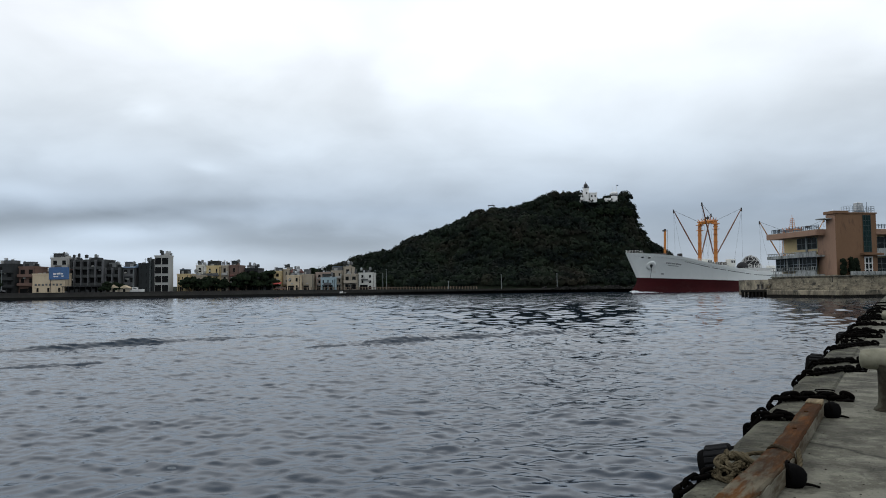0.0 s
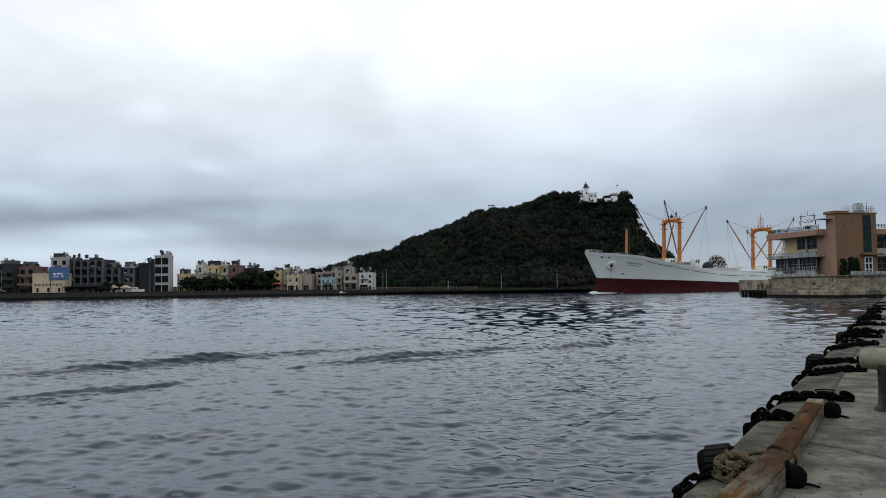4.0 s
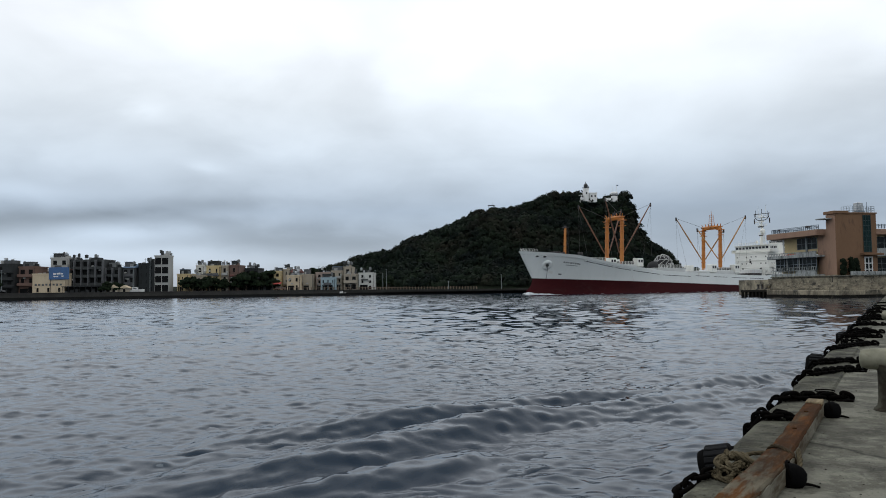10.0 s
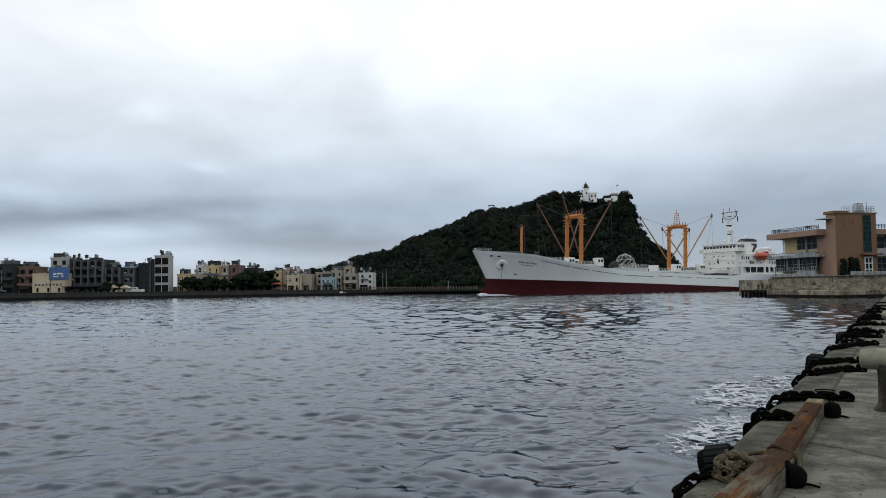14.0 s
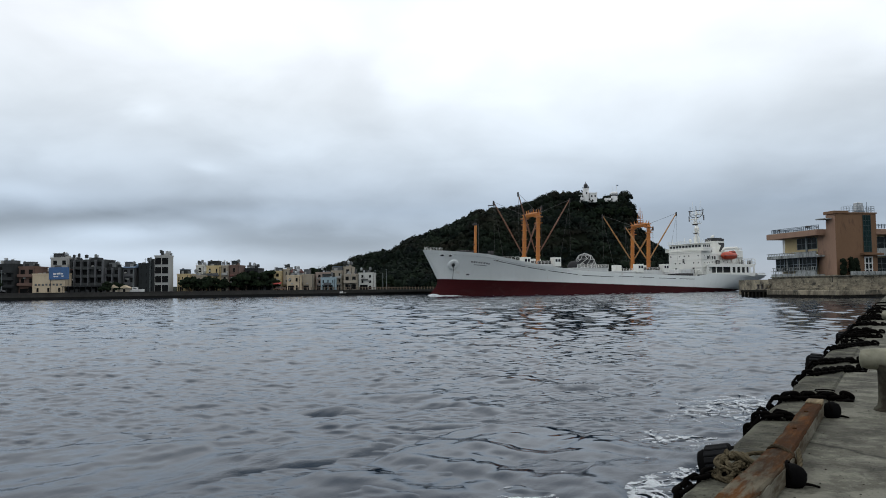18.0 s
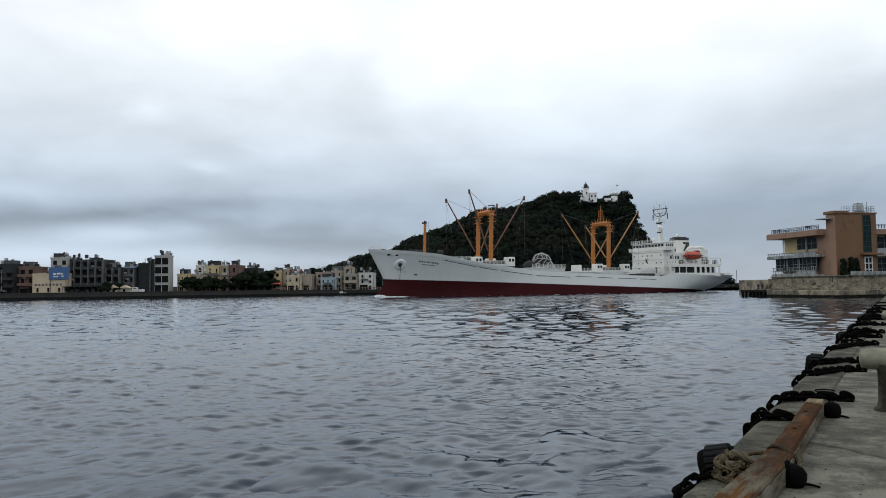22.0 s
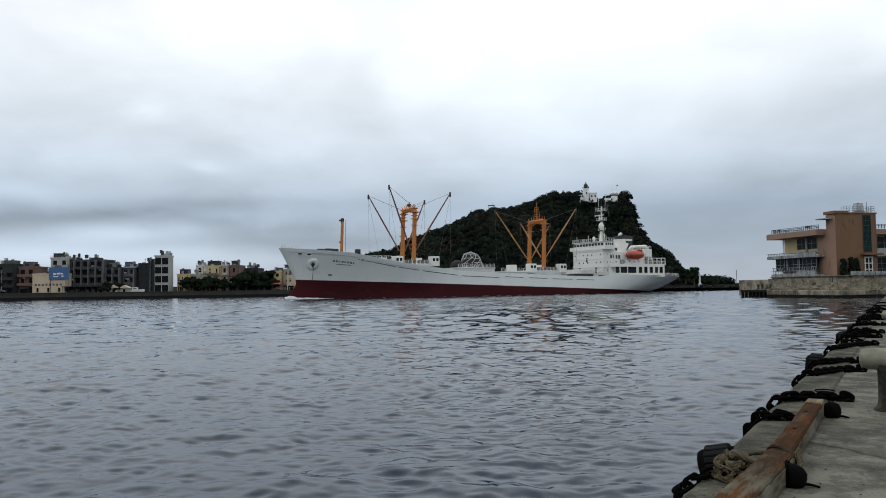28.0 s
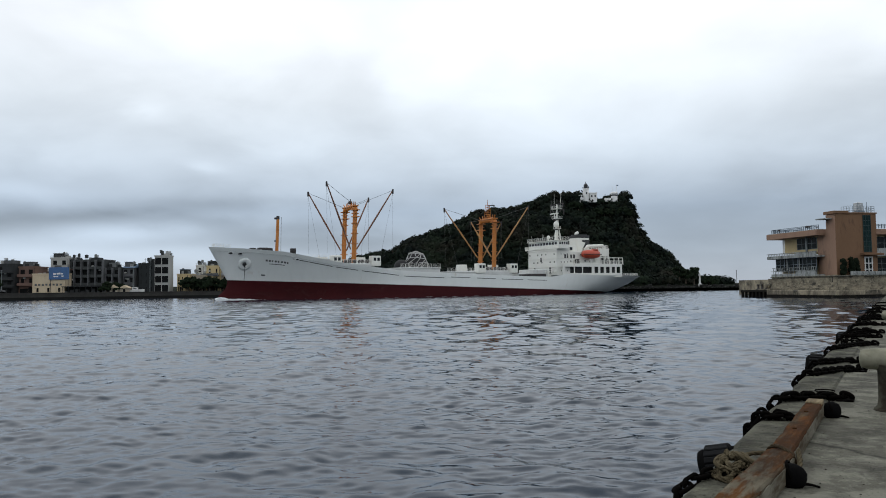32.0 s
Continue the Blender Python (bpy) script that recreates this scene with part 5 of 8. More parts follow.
# ---- the harbour building on its own wharf ----
PLASTER = mat("salmon_brown_plaster", (0.180, 0.098, 0.050), (0.140, 0.076, 0.039), 0.85, scale=0.5, fine=9, stain=(0.09, 0.050, 0.030), stain_amt=0.3, stretch=(1, 1, 0.3))
LEDGE = mat("algae_dark_ledge", (0.017, 0.0155, 0.0125), (0.008, 0.0075, 0.0065), 0.9, spec=0.08, scale=0.8, fine=8, bump=0.02, stain=(0.06, 0.055, 0.04), stain_amt=0.3, stretch=(1, 1, 0.5))
# paler copy of the salmon plaster, brightened for walls facing the light
PLASTER_PALE = mat("pale_lit_pink_plaster", (0.30, 0.185, 0.125), (0.24, 0.145, 0.096), 0.85, scale=0.5, fine=9, stain=(0.14, 0.09, 0.068), stain_amt=0.4, stretch=(1, 1, 0.3))
YELLOWWALL = mat("yellow_wall_paint", (0.50, 0.39, 0.21), (0.42, 0.33, 0.17), 0.85, scale=0.6, fine=8, stain=(0.33, 0.26, 0.14), stain_amt=0.2)
BALCONY = mat("stained_white_balcony", (0.33, 0.35, 0.34), (0.21, 0.225, 0.22), 0.8, scale=0.9, fine=8, stain=(0.06, 0.062, 0.058), stain_amt=0.6, stretch=(1, 1, 0.4), hard=0.1)
REVET = mat("stone_revetment", (0.33, 0.285, 0.20), (0.12, 0.102, 0.072), 0.9, scale=0.35, fine=9, bump=0.05, stain=(0.035, 0.032, 0.025), stain_amt=0.6, stretch=(1, 1, 0.6), vary=0.12, hard=0.12)
TEALGLASS = mat("dark_teal_glazing", (0.008, 0.028, 0.027), (0.005, 0.016, 0.016), 0.25, spec=0.1, scale=0.8)
ROOMGLASS = mat("dim_room_glazing", (0.005, 0.009, 0.010), (0.010, 0.015, 0.016), 0.25, spec=0.1, scale=0.5)
ALU = mat("pale_window_frame", (0.22, 0.25, 0.25), (0.15, 0.17, 0.17), 0.5, scale=1.5)
RAILBLUE = mat("dull_blue_rail_paint", (0.09, 0.125, 0.16), (0.05, 0.07, 0.09), 0.6, scale=1.0, stain=(0.06, 0.04, 0.03), stain_amt=0.3)
RAILGREY = mat("grey_blue_rail", (0.20, 0.24, 0.27), (0.14, 0.17, 0.2), 0.5, scale=1.0)
WHITEPAINT = mat("white_paint", (0.72, 0.72, 0.70), (0.6, 0.6, 0.58), 0.6, scale=1.0, stain=(0.4, 0.38, 0.34), stain_amt=0.15)

TEALFRAME = mat("dark_teal_frame", (0.018, 0.05, 0.048), (0.012, 0.033, 0.032), 0.5, scale=1.0)
HB = pose(58.4, 114.0, 0, 0, 0, 11.5)


def glazed(parent, face, a0, a1, z0, z1, n, at, rows=2, tint=None, t=0.045, frame_mat=None):
    """A window band: frame with mullions and single panes. face 'x': on a wall of constant x, looking to -x; 'y': of constant y."""
    def bx(p, q, d0, d1, za, zb):
        return (d0, d1, p, q, za, zb) if face == "x" else (p, q, d0, d1, za, zb)
    fr = Geo()
    for z in [z0 + (z1 - z0) * k / rows for k in range(rows + 1)]:
        fr.box(*bx(a0 - t, a1 + t, at - 0.10, at, z - t / 2, z + t / 2))
    for k in range(n + 1):
        p = a0 + (a1 - a0) * k / n
        fr.box(*bx(p - t / 2, p + t / 2, at - 0.105, at - 0.003, z0, z1))
    w = part("window_frame", fr, frame_mat or ALU, parent)
    for k in range(n):
        for r in range(rows):
            p, q = a0 + (a1 - a0) * k / n + t / 2, a0 + (a1 - a0) * (k + 1) / n - t / 2
            part("pane", Geo().box(*bx(p, q, at - 0.05, at - 0.02, z0 + (z1 - z0) * r / rows + t / 2, z0 + (z1 - z0) * (r + 1) / rows - t / 2)), tint or ROOMGLASS, w)


def harbour_building():
    b = empty("harbour_building", HB, "two-storey salmon harbour building with white balconies and a stair tower", "building")
    # stair tower
    tw = part("stair_tower", Geo().cbox(0, 7.0, 0, 2.05, 3.2, 12.5, 0.05), PLASTER, b, "brown plaster stair tower")
    # thin skin puts the light on the tower's left face into its colour
    part("tower_side", Geo().cbox(-0.03, 0.0, 0.05, 2.05, 3.2, 12.4, 0.01), PLASTER_PALE, tw)
    part("tower_cap", Geo().cbox(-0.25, 2.2, -0.2, 2.3, 12.5, 12.95, 0.04).cbox(2.2, 7.1, -0.12, 2.25, 12.5, 12.72, 0.04), PLASTER, tw)
    part("sun_slab", Geo().cbox(-1.4, -0.04, 0.7, 2.6, 11.75, 11.92, 0.03), BALCONY, tw, "thin projecting concrete slab")
    glazed(b, "y", 4.65, 5.95, 6.8, 12.3, 3, -0.01, 7, TEALGLASS, 0.04, TEALFRAME)
    part("door_canopy", Geo().cbox(4.0, 7.4, -0.9, -0.0, 6.3, 6.6, 0.03), PLASTER, b)
    glazed(b, "y", 4.75, 5.95, 3.3, 6.0, 2, -0.01, 3, None, 0.12, WHITEPAINT)
    tank = part("roof_tank", Geo().lathe([(0.6, 0), (0.66, 0.08), (0.66, 1.15), (0.62, 1.2), (0.25, 1.35)], 18, (5.0, 1.2, 13.0)), TANKSTEEL, b, "stainless steel water tank")
    for k in range(4):
        part("tank_hoop", Geo().torus(Matrix.Translation((5.0, 1.2, 13.2 + k * 0.33)), 0.67, 0.03, 18, 5), TANKSTEEL, tank)
    part("tank_stand", Geo().box(4.4, 5.6, 0.6, 1.8, 12.72, 13.0).box(4.2, 4.26, 0.3, 0.36, 12.6, 14.3).box(5.7, 5.76, 0.3, 0.36, 12.6, 14.3), RAILGREY, b)
    part("tower_rail", rail([(2.6, 1.9, 12.7), (2.6, 0.2, 12.7), (6.9, 0.2, 12.7), (6.9, 1.9, 12.7)], 1.0, 0.6, 0.025), RAILGREY, b)
    # the wing behind the tower
    part("wing_wall", Geo().cbox(0.001, 7, 2.06, 4.1, 3.2, 10.3, 0.02), PLASTER_PALE, b, "pale pink end wall, light from the left put into its colour")
    part("upper_wall", Geo().cbox(0.35, 7, 4.1, 12.6, 7.0, 9.45, 0.02), YELLOWWALL, b, "yellow upper wall")
    part("lower_wall", Geo().cbox(0.35, 7, 4.1, 13.4, 3.2, 6.2, 0.02), YELLOWWALL, b)
    roof = part("roof_slab", Geo().cbox(-1.5, 7.5, 2.3, 14.7, 9.45, 10.32, 0.04), PLASTER_PALE, b, "deep salmon roof fascia")
    part("roof_top", Geo().cbox(-1.4, 7.4, 2.4, 14.6, 10.32, 10.4, 0.02), BALCONY, roof)
    part("roof_rail", rail([(7, 13.6, 10.4), (-1.2, 13.6, 10.4), (-1.2, 2.2, 10.4)], 0.62, 0.5, 0.045, 3), RAILBLUE, b)
    for y, s in ((11.6, 0.18), (4.6, 0.25), (4.1, 0.18)):
        part("roof_lamp", Geo().cbox(-1.25 - s, -1.25 + s, y - s, y + s, 10.75, 10.75 + s * 1.3, 0.08), DARKSTEEL, b)
    for z0, z1, y1 in ((6.2, 7.0, 14.7), (3.25, 4.15, 13.7)):
        sl = part("balcony", Geo().cbox(-1.5, 0.35, 2.6, y1, z0, z0 + 0.28, 0.03), BALCONY, b, "stained white balcony")
        part("balcony_parapet", Geo().cbox(-1.5, -1.38, 2.6, y1, z0 + 0.28, z0 + 0.5, 0.02).cbox(-1.38, 0.3, y1 - 0.12, y1, z0 + 0.28, z0 + 0.5, 0.02).cbox(-1.49, -1.39, 2.6, 7.4, z0 + 0.5, z1, 0.01), BALCONY, sl)
        for k in range(int((y1 - 7.5) / 0.42)):
            part("parapet_post", Geo().box(-1.47, -1.41, 7.62 + k * 0.42, 7.70 + k * 0.42, z0 + 0.5, z1), BALCONY, sl)
        part("balcony_coping", Geo().cbox(-1.56, -1.32, 2.55, y1 + 0.05, z1, z1 + 0.09, 0.02), BALCONY, sl)
    glazed(b, "x", 4.6, 9.3, 7.55, 9.3, 4, 0.35, 2)
    glazed(b, "x", 3.4, 13.3, 4.2, 6.18, 9, -0.75, 2, None, 0.05, RAILGREY)
    part("sunroom_side", Geo().cbox(-0.75, 0.3, 13.2, 13.32, 4.2, 6.18, 0.01), ROOMGLASS, b)
    part("window_column", Geo().cbox(0.1, 0.34, 6.8, 7.1, 7.0, 9.45, 0.02), ALU, b)
    part("white_blind", Geo().cbox(0.36, 0.4, 12.7, 13.1, 7.0, 9.45, 0.01), WHITEPAINT, b)
    for k in range(26):
        part("baluster", Geo().box(-1.44, -1.40, 2.9 + k * 0.41, 2.98 + k * 0.41, 4.24, 4.7), BALCONY, b)
    part("balcony_handrail", Geo().cbox(-1.46, -1.38, 2.7, 13.6, 4.7, 4.76, 0.01), BALCONY, b)
    for y in (7.2, 10.2):
        part("balcony_post", Geo().cbox(-1.0, -0.88, y, y + 0.14, 4.15, 6.2, 0.02), BALCONY, b)
    # wing on the other side
    part("east_wall", Geo().cbox(7.02, 30, 2.2, 13, 3.2, 9.45, 0.02), YELLOWWALL, b, "yellow wall of the longer wing")
    er = part("east_roof_slab", Geo().cbox(7.0, 31, 0.7, 14, 9.45, 10.32, 0.04), PLASTER_PALE, b)
    part("east_rail", rail([(7.2, 0.9, 10.4), (31, 0.9, 10.4)], 0.62, 0.5, 0.045, 3), RAILBLUE, b)
    part("east_balcony", Geo().cbox(7.0, 31, 0.7, 2.2, 6.2, 6.5, 0.03).cbox(7.0, 31, 0.7, 0.82, 6.5, 7.4, 0.02), BALCONY, b)
    glazed(b, "y", 7.6, 12.4, 3.4, 6.0, 5, 2.2, 3)
    glazed(b, "y", 7.8, 12.4, 7.3, 9.2, 4, 2.2, 2)
    part("flower_box", Geo().cbox(7.4, 12, 1.6, 2.1, 3.2, 3.9, 0.04), YELLOWWALL, b)


harbour_building()


def wharf():
    """Wharf of the harbour building: earth and concrete core, a face of rough stones, a ledge at the waterline, a low jetty."""
    w = empty("wharf", HB, "old stone-faced wharf with a concrete ledge at the waterline", "wharf", kind="structure")
    part("wharf_core", Geo().box(-1.7, 70, -2.2, 13.2, -2, 3.16).box(22, 70, 13.2, 60, -2, 3.16), REVET, w)
    part("wharf_deck", Geo().cbox(-1.95, 70, -2.45, 13.4, 3.16, 3.3, 0.03), CONCRETE, w)
    part("ledge", Geo().cbox(-2.6, 70, -3.1, 13.55, 0.42, 1.15, 0.08), REVET, w, "worn concrete ledge above the tide mark")
    part("ledge_foot", Geo().box(-2.55, 70, -3.05, 13.5, -1.5, 0.42), LEDGE, w, "black wet foot of the ledge")
    part("lower_platform", Geo().cbox(-2.1, 8, 13.6, 17.4, 0.9, 1.4, 0.08), REVET, w, "lower broken stone platform")
    rb = random.Random(4)
    for k in range(16):
        y, s = rb.uniform(13.5, 17.0), rb.uniform(0.2, 0.5)
        part("broken_stone", Geo().cbox(-s, s, -s * 0.8, s * 0.9, -s * 0.6, s * 0.7, 0.06, Matrix.Translation((rb.uniform(-1.7, 0.5), y, 1.4 + s * 0.35 + max(0, 15.6 - y) * 0.3)) @ Matrix.Rotation(rb.uniform(0, 3), 4, "Z") @ Matrix.Rotation(rb.uniform(-0.3, 0.3), 4, "X")), REVET, w)
    rng = random.Random(11)
    kinds = []
    for k in range(6):
        me = Geo()
        pts = [(-0.5, -0.5), (0.5, -0.5), (0.5, 0.5), (-0.5, 0.5)]
        j = lambda: rng.uniform(-0.07, 0.07)
        base = [(0.0, a + j(), c + j()) for a, c in pts]
        top = [(-0.035, a * 0.975 + j() * 0.2, c * 0.96 + j() * 0.25) for a, c in pts]
        me.add(base + top, [(0, 1, 5, 4), (1, 2, 6, 5), (2, 3, 7, 6), (3, 0, 4, 7), (4, 5, 6, 7)])
        m = me.mesh("stone")
        m.materials.append(REVET)
        kinds.append(m)
    for side in (0, 1):
        z = 1.2
        while z < 3.05:
            h = rng.uniform(0.28, 0.9)
            a = -2.2 if side == 0 else -1.7
            end = 13.2 if side == 0 else 11.0
            while a < end:
                l = rng.uniform(0.4, 2.2)
                s = new("stone", kinds[rng.randrange(6)])
                s.parent = w
                if side == 0:
                    s.matrix_basis = Matrix.Translation((-1.7, a + l / 2, z + h / 2)) @ Matrix.Diagonal((1, l, h, 1))
                else:
                    s.matrix_basis = Matrix.Translation((a + l / 2, -2.2, z + h / 2)) @ Matrix.Rotation(radians(90), 4, "Z") @ Matrix.Diagonal((1, l, h, 1))
                a += l
            z += h
    j = empty("jetty", HB, "low dark jetty on stub piles beside the wharf", "jetty")
    part("jetty_deck", Geo().cbox(-2.4, 3, 13.6, 21.2, 0.85, 1.2, 0.04), LEDGE, j)
    for k in range(9):
        part("pile", Geo().cbox(-2.35, -1.95, 12.6 + k * 1.02, 13.0 + k * 1.02, -1.5, 0.86, 0.04), LEDGE, j)
    part("jetty_back", Geo().box(-0.5, 2.8, 13.7, 21, -1.5, 0.84), WETWALL, j)
    for y, s in ((17.0, 0.2), (16.0, 0.18), (14.8, 0.2)):
        bl = tagged(part("mooring_post", Geo().lathe([(s, 0), (s * 0.8, 0.3), (s * 0.8, 0.5), (s * 1.3, 0.62), (s * 1.2, 0.75)], 10), DARKSTEEL), "small dark mooring post on the old wharf", "mooring post", "mooring posts")
        bl.matrix_world = HB @ pose(-1.75, y, 1.4)
    for k in range(6):
        p = tagged(part("planter", Geo().cbox(-0.42, 0.42, -0.25, 0.25, 0, 0.55, 0.04), BALCONY), "stained white concrete planter block at the wharf edge", "planter", "planter blocks")
        p.matrix_world = HB @ pose(1.2 + k * 1.0, -1.9, 3.3)


wharf()


SHRUBLEAF = foliage_mat("dark_shrub_foliage", (0.006, 0.010, 0.006), (0.016, 0.024, 0.012), (0.018, 0.018, 0.010), 0.8, 0.15)


def shrub(x, y, z, r, h, seed, label):
    """A clipped columnar evergreen on a few stems."""
    rng = np.random.default_rng(seed)
    s = empty("shrub", pose(x, y, z), label, "shrub", "clipped shrubs")
    g = Geo()
    for k in range(4):
        g.tube((0, 0, 0), (math.cos(k * 1.7) * r * 0.4, math.sin(k * 1.7) * r * 0.4, h * 0.5), 0.05, 0.03, n=5)
    part("stem", g, BARK, s)
    n = 22
    up = np.linspace(0.06, 0.90, n)
    a = rng.random(n) * math.tau
    out = r * 0.42 * np.sqrt(rng.random(n)) * np.interp(up, (0, 0.7, 1), (1, 1, 0.5))
    c = np.stack([out * np.cos(a), out * np.sin(a), up * h], -1)
    q, f = leaf_cloud(c, np.interp(up, (0, 0.7, 0.95), (0.58, 0.58, 0.42)) * r, 190, 0.11, rng, 0.9, 0.4)
    part("foliage", array_mesh("foliage", q, f), SHRUBLEAF, s)


for i, (lx, h) in enumerate(((0.38, 2.55), (1.72, 2.75), (2.55, 2.6))):
    p = HB @ Vector((lx, -0.9, 3.3))
    shrub(p.x, p.y, p.z, 0.56, h, 20 + i, "dark clipped evergreen shrub against the tower wall")


# ---- the near quay: x along its edge, +y over the water ----
QUAY = pose(1.15, 3.91, 0, 0, 0, 59.41)
QZ = 1.05
CHAINBLACK = mat("blackened_chain", (0.0022, 0.0020, 0.0019), (0.004, 0.0032, 0.0026), 0.9, spec=0.02, scale=9.0, bump=0.003, stain=(0.014, 0.009, 0.006), stain_amt=0.15)
RUBBER = mat("tyre_rubber", (0.0025, 0.0025, 0.0028), (0.005, 0.0048, 0.0046), 0.9, spec=0.03, scale=5.0, bump=0.004)
# lighter copy of the tyre rubber, so lugs show against shaded grooves
TREAD = mat("lit_tread_rubber", (0.011, 0.0115, 0.0125), (0.006, 0.006, 0.0065), 0.8, spec=0.12, scale=5.0, bump=0.004)
OLDROPE = mat("tarred_rope", (0.05, 0.036, 0.02), (0.02, 0.015, 0.009), 0.95, spec=0.1, scale=14.0, bump=0.006)
ROPE = mat("frayed_rope", (0.125, 0.102, 0.062), (0.035, 0.028, 0.017), 0.95, spec=0.1, scale=14.0, bump=0.006)
BOLLARD = mat("mossy_painted_iron", (0.25, 0.24, 0.18), (0.15, 0.145, 0.105), 0.85, spec=0.2, scale=2.4, fine=7, bump=0.006, stain=(0.09, 0.075, 0.05), stain_amt=0.3, hard=0.1)

# rust-brown iron, darker than the head to carry the shade below it
STEMIRON = worn_mat("shaded_stem_iron", (0.055, 0.052, 0.037), (0.030, 0.025, 0.017), (0.016, 0.013, 0.009), big=4.0, grain=50, patch_at=0.5, dirt_at=0.52, relief=0.006)


def quay():
    q = empty("quay", QUAY, "worn concrete quay with a raised edge beam", "quay", kind="structure")
    part("quay_body", Geo().box(-40, 100, -90, -0.42, -3, QZ - 0.02), EDGE_CONC, q)
    # deck in cast bays with open joints
    rng = random.Random(2)
    x = -12.0
    while x < 96:
        L = 6.0
        for y0, y1 in ((-4.4, -0.4185), (-8.6, -4.405), (-40, -8.605)):
            part("deck_bay", Geo().cbox(x, x + L - 0.02, y0, y1, QZ - 0.02, QZ + rng.uniform(0.0, 0.003), 0.003), CONCRETE, q)
        x += L
    # edge beam, chipped along its nose
    x = -8.0
    k = 0
    while x < 98:
        L = 3.0
        n = 24
        vs, fs = [], []
        sec0 = [(-0.42, -3.0), (-0.42, QZ + 0.002), (-0.40, QZ + 0.02), (-0.06, QZ + 0.012), (-0.015, QZ - 0.02), (0.0, QZ - 0.07), (0.0, -3.0)]
        m = len(sec0)
        for i in range(n + 1):
            ch = max(0, rng.gauss(0.0, 0.012))
            for j, (yy, zz) in enumerate(sec0):
                d = ch if j in (3, 4, 5) else 0
                vs.append((x + (L - 0.015) * i / n, yy - d, zz - d * 0.8 + (rng.uniform(-0.004, 0.004) if j in (2, 3) else 0)))
        for i in range(n):
            for j in range(m - 1):
                a = i * m + j
                fs.append((a, a + m, a + m + 1, a + 1))
        fs += [tuple(range(m)), tuple(range(n * m, n * m + m))[::-1]]
        part("edge_beam", Geo().add(vs, fs), EDGE_CONC, q)
        x += L
        k += 1


quay()


def placed(ob, m):
    ob.matrix_world = m
    return ob


def bar_faces(rings, m):
    """Faces of a closed bar of so many rings of m points."""
    fs = [(i * m + j, i * m + (j + 1) % m, (i + 1) * m + (j + 1) % m, (i + 1) * m + j) for i in range(rings - 1) for j in range(m)]
    return fs + [tuple(range(m))[::-1], tuple(range((rings - 1) * m, rings * m))]


BARPAINT = worn_mat("peeling_pale_paint_on_steel", (0.128, 0.112, 0.080), (0.088, 0.038, 0.012), (0.022, 0.014, 0.009), big=4.0, grain=60, patch_at=0.49, dirt_at=0.50, relief=0.006, spec=0.05, stretch=(0.3, 1.6, 1.6))
SIDEPAINT = worn_mat("chalky_grey_paint", (0.175, 0.165, 0.13), (0.10, 0.085, 0.06), (0.045, 0.032, 0.02), big=4.0, grain=60, patch_at=0.52, dirt_at=0.55, relief=0.004, spec=0.05, stretch=(0.3, 1.6, 1.6))
BARRUST = worn_mat("orange_rusted_steel", (0.128, 0.047, 0.011), (0.105, 0.080, 0.048), (0.024, 0.013, 0.007), big=4.0, grain=60, patch_at=0.555, dirt_at=0.47, relief=0.006, spec=0.05, stretch=(0.3, 1.6, 1.6))




# rusted steel rubbing bar lying along the edge, in two butted lengths
def rub_bar(s0, s1):
    b = empty("rubbing_bar", QUAY @ pose(0, 0, QZ + 0.012), "long rusted steel bar lying along the quay edge", "steel bar")
    for a0, a1, w, h, y, mt, lab in ((s0, 0.735, 0.076, 0.114, -0.397, BARPAINT, "near length with peeling pale paint"), (0.745, s1, 0.064, 0.106, -0.389, BARRUST, "orange rusted length")):
        n = max(8, int((a1 - a0) / 0.05))
        sec = [(-w, 0.0), (-w, h - 0.012), (-w + 0.010, h), (-w * 0.4, h + 0.003), (w * 0.4, h + 0.002), (w - 0.010, h), (w, h - 0.012), (w, 0.0)]
        vs = []
        for i in range(n + 1):
            s = a0 + (a1 - a0) * i / n
            for yy, z in sec:
                o = noise.noise(Vector((s * 4, yy * 18, z * 18))) * 0.006 + noise.noise(Vector((s * 17, yy * 60, z * 60))) * 0.0025
                vs.append((s, y + yy + (0.05 * max(0.0, 0.72 - s)) + o * 0.6, z + (o if z > 0 else 0)))
        bar = part("bar", Geo().add(vs, bar_faces(n + 1, len(sec))), mt, b, lab)
        # what is left of the paint on the landward side, ragged along its top
        skin = []
        for i in range(n + 1):
            s = a0 + (a1 - a0) * i / n
            yy = y - w + 0.05 * max(0.0, 0.72 - s) - 0.0055
            zt = h * (0.80 + 0.16 * noise.noise(Vector((s * 9, 3.0, 7.0))))
            skin += [(s, yy, 0.004), (s, yy, zt), (s, yy + 0.004, zt), (s, yy + 0.004, 0.004)]
        part("paint_skin", Geo().add(skin, bar_faces(n + 1, 4)), SIDEPAINT, bar, "pale grey paint left on the bar's side")
    part("end_plate", Geo().cbox(s1 - 0.13, s1 + 0.05, -0.452, -0.335, 0.07, 0.122, 0.006), TIMBER, b, "weathered tan timber offcut on the bar's end")
    for s in (1.5, 2.25):
        part("bolt", Geo().lathe([(0.016, 0), (0.016, 0.012), (0.006, 0.014)], 6, (s, -0.388, 0.104)), BARRUST, b)


TIMBER = worn_mat("weathered_timber", (0.24, 0.19, 0.115), (0.15, 0.115, 0.07), (0.07, 0.052, 0.034), big=6.0, grain=120, stretch=(0.3, 2.5, 2.5), relief=0.004)
rub_bar(-3.2, 2.85)


